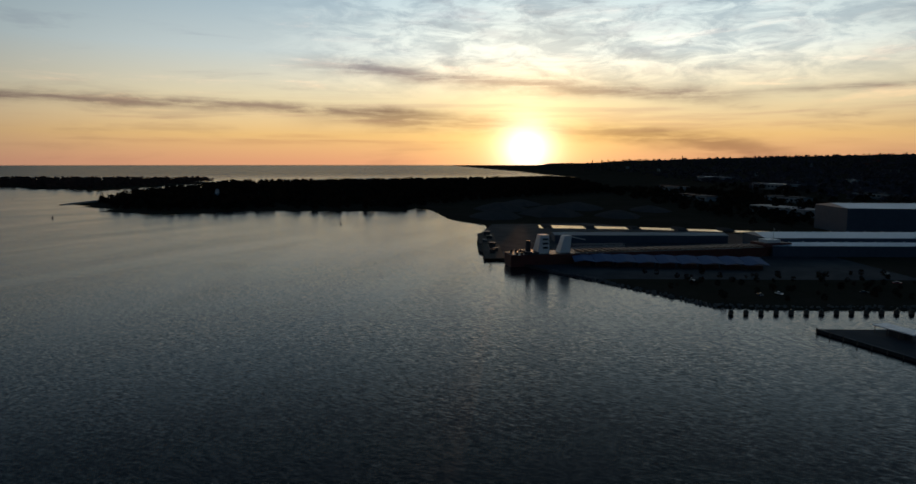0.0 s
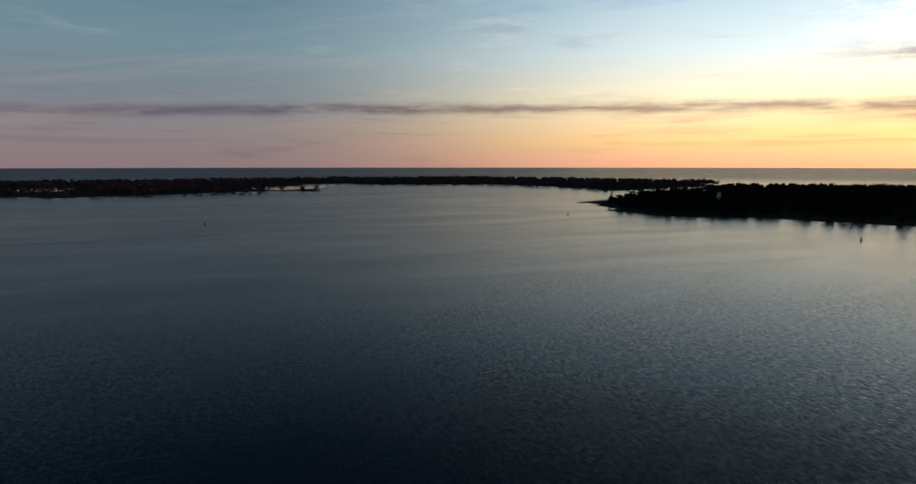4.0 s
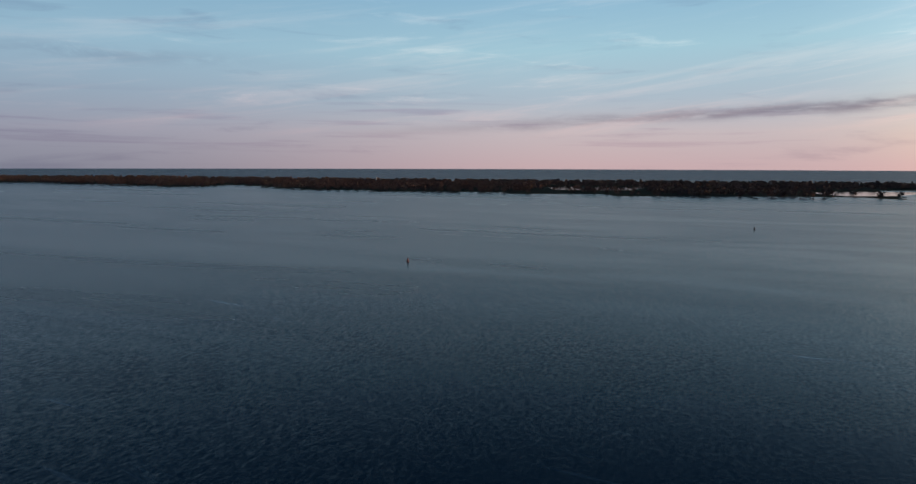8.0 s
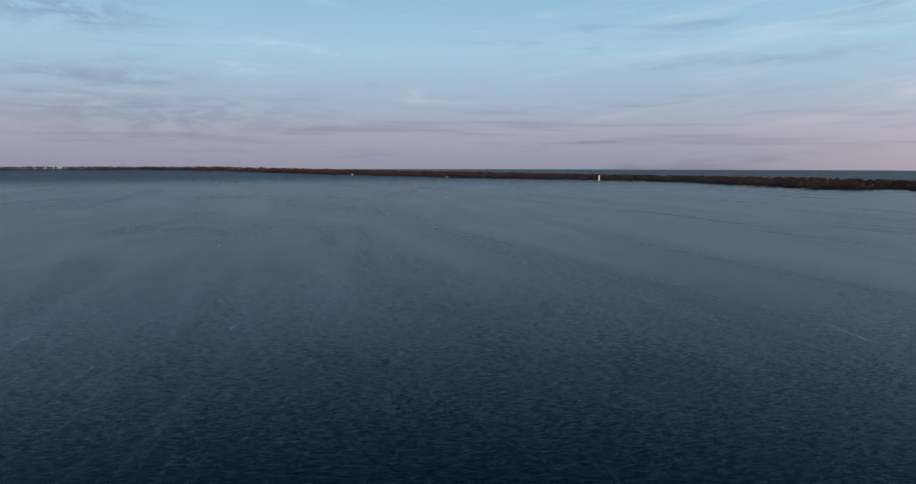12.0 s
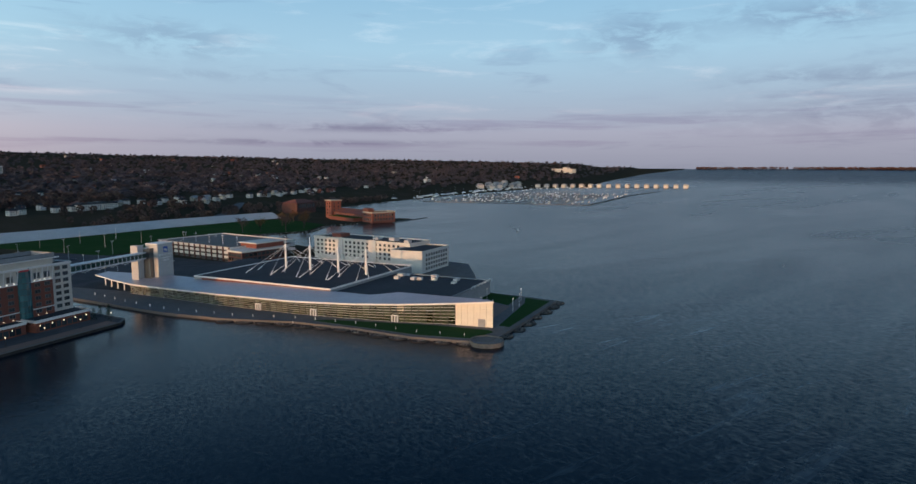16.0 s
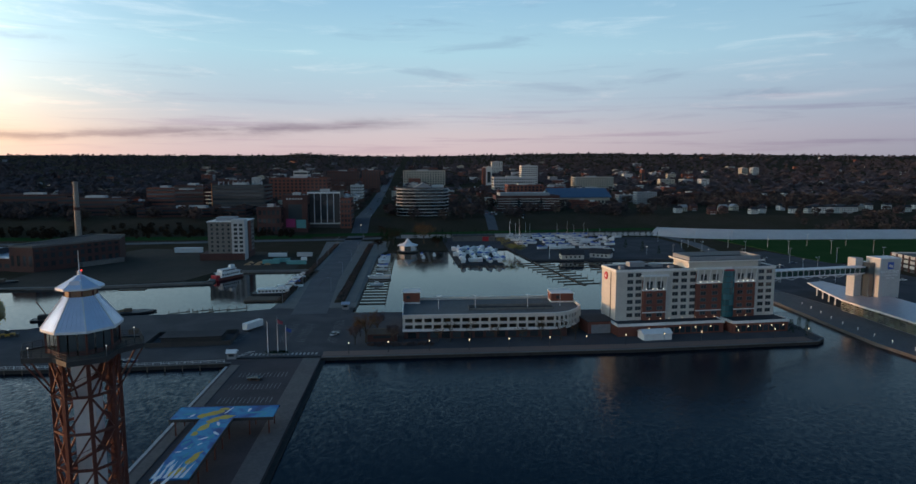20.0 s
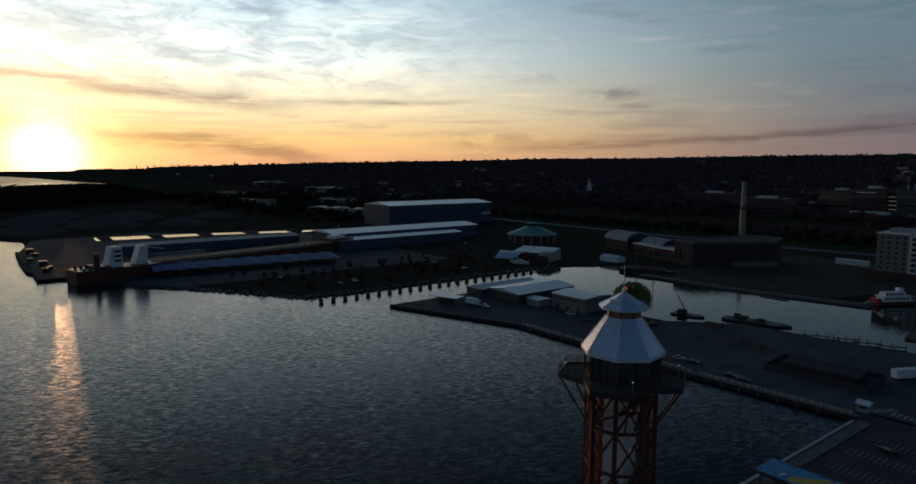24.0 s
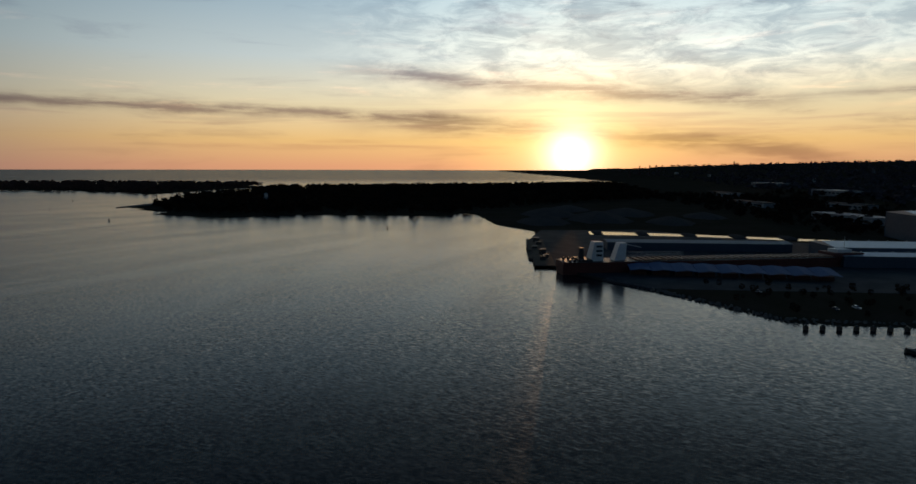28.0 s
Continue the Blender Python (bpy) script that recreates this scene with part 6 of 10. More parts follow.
    part("main_hall", Mesh().box(219.4, 104, 1.9, 302, 196, 11.0), GREY, t, "raised main hall block")
    part("main_roof", Mesh().box(219.2, 103.8, 11.0, 302.2, 196.2, 11.25), TAR, t, "flat black roof")
    part("main_parapet", ring_wall([(219.4, 104), (302, 104), (302, 196), (219.4, 196)], 10.9, 11.7, 0.5), WHITE_TRIM, t, "pale sunlit parapet")
    part("red_wall", Mesh().box(218.9, 104, 9.6, 219.4, 190, 10.9), BRICK, t, "red-brown wall under the parapet")
    part("back_hall", Mesh().box(224, 196, 1.9, 300, 232, 8.2), GREY, t)
    part("back_roof", Mesh().box(223.8, 196.3, 8.2, 300.2, 232.2, 8.4), TAR, t)
    part("side_glass", Mesh().box(284.4, 46, 2.4, 284.65, 103, 8.8), GLASS_TEAL, t, "teal glazed end wall")
    for i in range(6):
        part("roof_hoop", Mesh().beam((258 + 4.6 * i, 44.6, 9.4), (259.5 + 4.6 * i, 44.6, 10.6), 0.25).beam((259.5 + 4.6 * i, 44.6, 10.6), (261.5 + 4.6 * i, 44.6, 10.6), 0.25).beam((261.5 + 4.6 * i, 44.6, 10.6), (262.6 + 4.6 * i, 44.6, 9.4), 0.25), WHITE, t, "white steel hoop")
    # masts with stays
    for y in (169, 151, 131, 112):
        mast = part("roof_mast", Mesh().cyl(264, y, 11.2, 25.6, 0.75, 0.6, 10), WHITE, t, "tall white roof mast")
        part("mast_tip", Mesh().cyl(264, y, 25.6, 30.5, 0.16, 0.08, 6), WHITE, mast)
        part("mast_head", Mesh().cyl(264, y, 24.6, 25.8, 0.95, 0.4, 10), WHITE, mast)
        for dx, dy in ((-24, 9), (-24, -9), (-13, 10), (-13, -10), (13, 10), (13, -10), (24, 9), (24, -9)):
            stay = part("stay", Mesh().beam((264, y, 25), (264 + dx, y + dy, 11.3), 0.16), WHITE, mast)
            part("anchor", Mesh().beam((264 + dx * 0.84, y + dy * 0.84, 13.5), (264 + dx, y + dy, 11.3), 0.38), WHITE, stay)
    rng = random.Random(3)
    for i in range(11):
        x, y = 266 + rng.uniform(0, 14), 58 + rng.uniform(0, 40)
        w, d, h = rng.uniform(1.5, 4), rng.uniform(1.5, 3.5), rng.uniform(0.8, 1.9)
        part("roof_unit", Mesh().box(x, y, 9.5, x + w, y + d, 9.5 + h), GREY_PALE, t, "pale rooftop plant unit")
    # open canopy at the far end
    for y in (236, 244, 252, 260):
        part("canopy_post", Mesh().cyl(206 + (y - 236) * 0.25, y, 2, 7.1, 0.35, n=8), WHITE_TRIM, t, "round pale canopy post")


def build_sign_tower():
    t = thing("sign_tower", "pale stone stair tower with a blue emblem and white lettering", "tower", 214.5, 222.0, 2.0, 6)
    part("shaft", Mesh().box(3.5, 0, 0, 15.0, 8.5, 25.6), SIGN_STONE, t, "pale grey stone shaft")
    part("shaft", Mesh().box(-3.5, 7.5, 0, 0.6, 12.5, 25.2), SIGN_STONE, t, "pale grey stone side shaft")
    part("glass_link", Mesh().box(0.5, 3.0, 0, 3.6, 9.0, 23.5), GLASS_DARK, t, "dark glazed slot between the shafts")
    part("cap", Mesh().box(3.3, -0.2, 25.6, 15.2, 8.7, 26.0), WHITE_TRIM, t)
    logo = part("logo", Mesh().box(7.8, -0.15, 20.6, 11.0, 0, 24.0), LOGO_BLUE, t, "blue square emblem")
    part("logo_shape", Mesh().prism_side([(8.2, -0.25, 21.6), (10.6, -0.25, 21.2), (10.4, -0.25, 21.9), (8.4, -0.25, 22.6)], 0.5), WHITE, logo)
    for text, z, size in (("BAYFRONT", 18.6, 2.0), ("CONVENTION", 17.2, 1.25), ("CENTER", 15.8, 1.25)):
        cu = bpy.data.curves.new("lettering", "FONT")
        cu.body, cu.size, cu.align_x, cu.extrude = text, size, "CENTER", 0.05
        me = bpy.data.meshes.new_from_object(bpy.data.objects.new("tmp", cu))
        me.materials.clear()
        me.materials.append(WHITE)
        o = part("lettering", me, WHITE, t, "white letters", at=(9.3, -0.08, z))
        o.rotation_euler = (radians(90), 0, 0)
    b = thing("sky_bridge", "long glazed footbridge between the hotel and the hall", "footbridge", 0, 0, 0)
    p, q = Vector((150.6, 204.5, 22.4)), Vector((213, 228.5, 20.0))
    d = (q - p).normalized()
    s = Vector((-d.y, d.x, 0)).normalized()
    L = (q - p).length
    n = 18
    for side in (-1.7, 1.7):
        for i in range(n):
            a, c = p + d * (L * (i + 0.04) / n) + s * side, p + d * (L * (i + 0.96) / n) + s * side
            part("pane", Mesh().beam((a.x, a.y, a.z + 1.5), (c.x, c.y, c.z + 1.5), 0.08, 2.3), GLASS_GREEN, b)
            part("post", Mesh().beam((a.x, a.y, a.z), (a.x, a.y, a.z + 3.0), 0.18), WHITE, b)
    part("floor", Mesh().beam(p + Vector((0, 0, 0)), q, 3.9, 0.6), WHITE, b, "white bridge deck")
    part("bridge_roof", Mesh().beam(p + Vector((0, 0, 3.2)), q + Vector((0, 0, 3.2)), 4.2, 0.5), WHITE, b, "white bridge roof")
    for i in range(0, n, 3):
        a = p + d * (L * i / n)
        c = p + d * (L * (i + 1.5) / n)
        part("truss", Mesh().beam((a.x, a.y, a.z - 0.3), (c.x, c.y, c.z - 1.6), 0.22).beam((c.x, c.y, c.z - 1.6), tuple(p + d * (L * (i + 3) / n) - Vector((0, 0, 0.3))), 0.22), WHITE, b)


def build_cells():
    """Round stone-filled cells that edge the point."""
    spots = [(along([(p[0], p[1]) for p in HALL_POINT[3:9]], i / 13), 4.6) for i in range(14)] + [(along([(p[0], p[1]) for p in HALL_POINT[8:12]], i / 7 + 0.03 if i < 7 else 1), 4.2) for i in range(8)] + [(along([(p[0], p[1]) for p in HALL_POINT[11:15]], i / 5 + 0.1 if i < 5 else 1), 4.2) for i in range(5)]
    rng = np.random.RandomState(31)
    for k, ((x, y), r) in enumerate(spots):
        r = r * rng.uniform(0.85, 1.15)
        t = thing("shore_cell", "round dark stone-filled cell edging the hall's shore", "shore cell", x, y, 0, rng.uniform(0, 360), group="shore cells")
        part("wall", Mesh().cyl(0, 0, -3, 1.15, r, r * 0.98, 18), QUAY_DARK, t, "dark sheet-pile ring")
        m = Mesh()
        for _ in range(46):
            a, q = rng.uniform(0, 6.28), r * 0.86 * math.sqrt(rng.uniform(0, 1))
            s = rng.uniform(0.35, 0.75)
            pts = [(q * math.cos(a) + s * math.cos(w * 1.257), q * math.sin(a) + s * math.sin(w * 1.257) * 0.8) for w in range(5)]
            m.prism(pts, 0.6, 1.1 + rng.uniform(0.1, 0.45), [(q * math.cos(a) + (p[0] - q * math.cos(a)) * 0.5, q * math.sin(a) + (p[1] - q * math.sin(a)) * 0.5) for p in pts])
        tagged(part("stone_fill", m, STONE, t, "loose grey stones"), kind="stuff")
    t = thing("round_overlook", "large round stone overlook platform at the point", "overlook", 196.5, 10.5, 0)
    part("wall", Mesh().cyl(0, 0, -3, 1.9, 7.2, 7.0, 28), STONE, t)
    part("paving", Mesh().cyl(0, 0, 1.9, 2.05, 6.4, 6.4, 28), CONCRETE, t)
    part("rim", ring_wall([(6.8 * math.cos(a * 0.2618), 6.8 * math.sin(a * 0.2618)) for a in range(24)], 1.9, 2.6, 0.4), STONE, t)


def bollard_light():
    t = thing("bollard_light", "short white bollard lamp beside the promenade", "bollard lamp", 186, 100, 2.1, group="hall bollards")
    part("post", Mesh().cyl(0, 0, 0, 0.9, 0.13, 0.13, 8), WHITE, t)
    part("lamp_cap", Mesh().cyl(0, 0, 0.9, 1.12, 0.15, 0.12, 8), LAMP_DIM, t, "softly lit cap")
    return t


GLASS_HALL = glass("hall_glass", (0.022, 0.028, 0.014), 0.04)
NOSE_STONE = material("pale_stone_panels", (0.74, 0.68, 0.56), (0.68, 0.62, 0.52), 0.8, grain=0.5, patch=0.08, wear=0.2)
SIGN_STONE = material("pale_grey_stone", (0.5, 0.49, 0.47), (0.43, 0.42, 0.41), 0.8, grain=0.8)
GREY_PALE = material("pale_grey_metal", (0.55, 0.54, 0.52), (0.45, 0.44, 0.43), 0.6, grain=1.0)
LOGO_BLUE = material("blue_emblem", (0.05, 0.12, 0.42), (0.04, 0.1, 0.36), 0.5, grain=1.0)
LAMP_DIM = lit("soft_lamp", (1.0, 0.9, 0.75), 1.0)
build_hall()
build_sign_tower()
build_cells()
bl = bollard_light()
for i in range(22):
    x, y = along([(188, 240), (181, 200), (179.5, 169), (183, 134.5), (192, 102), (194.5, 70), (193, 41), (197, 22)], i / 21)
    copy_thing(bl, pose(x + 3.0, y, 2.1))


def white_post_lamp():
    t = thing("plaza_lamp", "slim white lamp post with a lit head", "street lamp", 236, 30, 2.1, group="hall plaza lamps")
    part("post", Mesh().cyl(0, 0, 0, 6.4, 0.1, 0.07, 6), WHITE, t)
    part("lamp_head", Mesh().box(-0.5, -0.15, 6.3, 0.5, 0.15, 6.45), LAMP_DIM, t)
    return t


pl = white_post_lamp()
for x, y in ((250, 19), (262, 20), (246, 34), (276, 24), (232, 24), (268, 40), (215, 300), (232, 330), (228, 282), (250, 300), (262, 352), (240, 380), (276, 300), (290, 330), (222, 410), (180, 430), (206, 440), (150, 470), (226, 470)):
    copy_thing(pl, pose(x, y, 2.1))


# ---- white hotel and office garage beyond the hall ----
def build_white_hotel():
    t = thing("harbour_hotel", "white five-storey waterfront hotel with a flat dark roof", "hotel", 0, 0, 2.0)
    a = part("end_wing", Mesh().box(327, 110, -0.1, 366, 134, 14.0), WHITE_STUCCO, t, "white end wing")
    part("end_roof", Mesh().box(327.4, 110.4, 14.0, 365.6, 133.6, 14.15), TAR, a)
    part("end_parapet", ring_wall([(327, 110), (366, 110), (366, 134), (327, 134)], 13.7, 14.8, 0.4), WHITE_STUCCO, a)
    framed_windows(t, ("y", 110, -1), grid(331, 364, 9, 1.2, 13.2, 4), 2.0, 1.9)
    o = thing("harbour_hotel_wing", "long white hotel wing with rows of windows", "hotel", 346, 130, 2.0, -8)
    part("wing_wall", Mesh().box(0, 0, -0.1, 24, 92, 16.2), WHITE_STUCCO, o)
    part("wing_roof", Mesh().box(0.4, 0.4, 16.2, 23.6, 91.6, 16.35), TAR, o)
    part("wing_parapet", ring_wall([(0, 0), (24, 0), (24, 92), (0, 92)], 16.0, 17.0, 0.4), WHITE_STUCCO, o)
    framed_windows(o, ("x", 0, -1), grid(8, 90, 20, 3.0, 15.6, 4), 2.0, 1.9)
    for y in (30, 62):
        part("bay", Mesh().box(-1.0, y, 0, 0.1, y + 6, 17.2), WHITE_STUCCO, o)
    for x, y, w, d, h in ((6, 70, 10, 9, 2.6), (8, 20, 6, 5, 2.2), (9, 36, 5, 5, 1.5), (5, 5, 4, 4, 1.8)):
        part("roof_unit", Mesh().box(x, y, 16.3, x + w, y + d, 16.3 + h), BRICK if h > 2.5 else GREY_PALE, o, "rooftop plant")
    g = thing("office_garage", "long low garage and offices with white decks and red-brown piers", "office building", 313, 262, 2.0, -8.3)
    for z in (0, 3.2, 6.4, 9.6):
        part("deck", Mesh().box(0, 0, z - 0.1, 62, 92, z + 0.3), PARK_DECK, g)
    for z in (2.6, 5.8, 9.0):
        part("deck_parapet", ring_wall([(0, 0), (62, 0), (62, 92), (0, 92)], z - 0.2, z + 1.7, 0.35), WHITE_STUCCO, g, "white deck parapet")
    pier = Mesh().box(-0.5, -0.7, 0, 0.3, 0.7, 10.6).data("pier", DARK_BRICK)
    for i in range(14):
        part("pier", pier, DARK_BRICK, g, "red-brown pier", at=(-0.1, 1 + i * 6.9, 0))
    # solid dark block added to give the open decks their inner shade
    part("core", Mesh().box(3, 3, 0, 59, 89, 9.4), DARK_STEEL, g, "dark block in place of the shade inside the decks")
    part("office_block", Mesh().box(-2, -16, -0.1, 40, 0, 8.0), DARK_BRICK, g, "brick office wing")
    part("office_roof", Mesh().box(-3, -17, 8.0, 41, 0.2, 9.2), WHITE_STUCCO, g, "wide white roof slab")
    part("upper_office", Mesh().box(14, -12, 9.2, 40, 6, 12.6), BRICK, g)
    part("upper_roof", Mesh().box(13, -13, 12.6, 41, 7, 13.3), WHITE_STUCCO, g)
    pane_set(g, ("x", -2, -1), grid(-15, -1, 5, 1.0, 7.6, 2), 2.2, 2.2, GLASS_DARK)
    pane_set(g, ("y", -16, -1), grid(0, 38, 10, 1.0, 7.6, 2), 2.8, 2.2, GLASS_DARK)
    for i in range(5):
        lp = part("deck_lamp_post", Mesh().cyl(14, 10 + 17 * i, 9.8, 16.5, 0.16, 0.12, 6), WHITE, g)
        part("lamp_head", Mesh().cyl(14, 10 + 17 * i, 16.4, 16.9, 0.9, 0.2, 8), WHITE, lp)


WHITE_STUCCO = material("white_stucco", (0.62, 0.6, 0.55), (0.54, 0.52, 0.48), 0.8, grain=0.8, patch=0.1)
build_white_hotel()

# ---- boats ----
def boat_meshes(L, B, H, cover=None, mast=0.0, cabin=True, hull=None):
    t = thing("motor_boat", "white motor boat", "boat", 0, 0, -60)
    n = 6
    low, top = [], []
    for i in range(n):
        u = i / (n - 1)
        w = B / 2 * (1 - max(0, (u - 0.45) / 0.55) ** 2.2)
        low.append((-L / 2 + L * u * 0.94, w * 0.72))
        top.append((-L / 2 + L * u, w))
    out = lambda h: [(x, -max(y, 0.05)) for x, y in h] + [(x, max(y, 0.05)) for x, y in reversed(h)]
    part("hull", Mesh().prism(out(low), -0.35, H, out(top)), hull or WHITE, t)
    if cover:
        ridge = Mesh()
        for i in range(n - 1):
            (xa, ya), (xb, yb) = top[i], top[i + 1]
            za, zb = H + 0.9 + 0.5 * math.sin(i * 1.9), H + 0.9 + 0.5 * math.sin((i + 1) * 1.9)
            za, zb = za * (1 - 0.06 * i), zb * (1 - 0.06 * (i + 1))
            for s in (-1, 1):
                ridge.face((xa, s * ya, H), (xb, s * yb, H), (xb, 0, zb), (xa, 0, za))
            if i == 0:
                ridge.face((xa, -ya, H), (xa, 0, za), (xa, ya, H))
        part("cover", ridge, cover, t, "tight wrapped winter cover")
    elif cabin:
        part("deck", Mesh().prism(out([(x * 0.96, y * 0.9) for x, y in top]), H, H + 0.06), GREY_PALE, t)
        part("cabin", Mesh().prism([(-L * 0.18, -B * 0.33), (L * 0.2, -B * 0.3), (L * 0.2, B * 0.3), (-L * 0.18, B * 0.33)], H, H + 1.25, [(-L * 0.16, -B * 0.28), (L * 0.1, -B * 0.24), (L * 0.1, B * 0.24), (-L * 0.16, B * 0.28)]), WHITE, t)
        part("windscreen", Mesh().prism([(-L * 0.12, -B * 0.315), (L * 0.15, -B * 0.29), (L * 0.15, B * 0.29), (-L * 0.12, B * 0.315)], H + 0.55, H + 1.0), GLASS_DARK, t)
    if mast:
        part("mast", Mesh().cyl(L * 0.08, 0, H, H + mast, 0.1, 0.06, 6), WHITE, t, "bare mast")
        part("boom", Mesh().beam((L * 0.06, 0, H + 1.6), (-L * 0.32, 0, H + 1.5), 0.16), TARP_BLUE, t)
    return t


BOATS = {
    "cruiser": tagged(boat_meshes(8.5, 2.9, 1.1), "white cabin cruiser moored at its berth"),
    "wrapped": tagged(boat_meshes(9.0, 3.1, 1.5, cover=WHITE), "motor boat shrink-wrapped in white for winter"),
    "tarped": tagged(boat_meshes(8.0, 2.8, 1.4, cover=TARP_BLUE), "boat under a blue winter tarpaulin"),
    "sail": tagged(boat_meshes(10.0, 3.0, 1.2, mast=12.5), "white sailing yacht with a bare mast"),
    "yacht": tagged(boat_meshes(15.5, 4.2, 1.9), "large white motor yacht moored alongside"),
}
for key, b in BOATS.items():
    tagged(b, group="boats of the harbour")


FAR_BOATS = {key: joined(b, "motor_boat", b["label"], "boat", "boats of the far yacht harbour") for key, b in BOATS.items()}


def boat(kind, x, y, turn, z=0.9, size=1.0):
    return copy_thing((BOATS if x < 700 else FAR_BOATS)[kind], pose(x, y, z, 0, 0, turn) @ Matrix.Scale(size, 4))


CRADLE = Mesh().box(-2.2, -1.1, 0, -1.8, 1.1, 0.75).box(1.8, -0.9, 0, 2.2, 0.9, 0.75).box(-2.2, -0.15, 0, 2.2, 0.15, 0.6).data("boat_cradle", TIMBER)


def cradle_boat(kind, x, y, turn, z=3.0):
    """A boat stored ashore, on a timber cradle of its own."""
    c = new("boat_cradle", CRADLE)
    c.matrix_basis = pose(x, y, z - 0.9, 0, 0, turn)
    tagged(c, "timber cradle under a boat stored ashore", "boat cradle", "boat cradles")
    return boat(kind, x, y, turn, z + 0.25, 1.2)


def finger_dock(name, label, x0, y0, x1, y1, fingers, length, both=True, width=1.8):
    """A floating pontoon with finger piers and mooring piles."""
    t = thing(name, label, "dock", x0, y0, 0.8, math.degrees(math.atan2(y1 - y0, x1 - x0)))
    L = math.dist((x0, y0), (x1, y1))
    part("walkway", Mesh().box(0, -width / 2, 0.05, L, width / 2, 0.5), TIMBER, t, "weathered timber walkway")
    if x0 > 1000:
        far = Mesh()
        for i in range(fingers):
            u = L * (i + 0.5) / fingers
            far.box(u - 0.45, -length, 0.05, u + 0.45, length, 0.45)
            far.cyl(u, length, -3, 1.9, 0.16, n=5).cyl(u, -length, -3, 1.9, 0.16, n=5)
        tagged(part("finger_pier", far, TIMBER, t), kind="stuff")
        return t
    f = Mesh().box(-0.45, 0, 0.05, 0.45, length, 0.45).data("finger", TIMBER)
    p = Mesh().cyl(0, 0, -3, 1.9, 0.16, n=6).data("pile", TIMBER)
    for i in range(fingers):
        for s in ((1, -1) if both else (1,)):
            o = part("finger", f, TIMBER, t, at=(L * (i + 0.5) / fingers, s * width / 2, 0))
            if s < 0:
                o.rotation_euler = (0, 0, math.pi)
            part("pile", p, TIMBER, t, at=(L * (i + 0.5) / fingers, s * (width / 2 + length), 0))
    return t


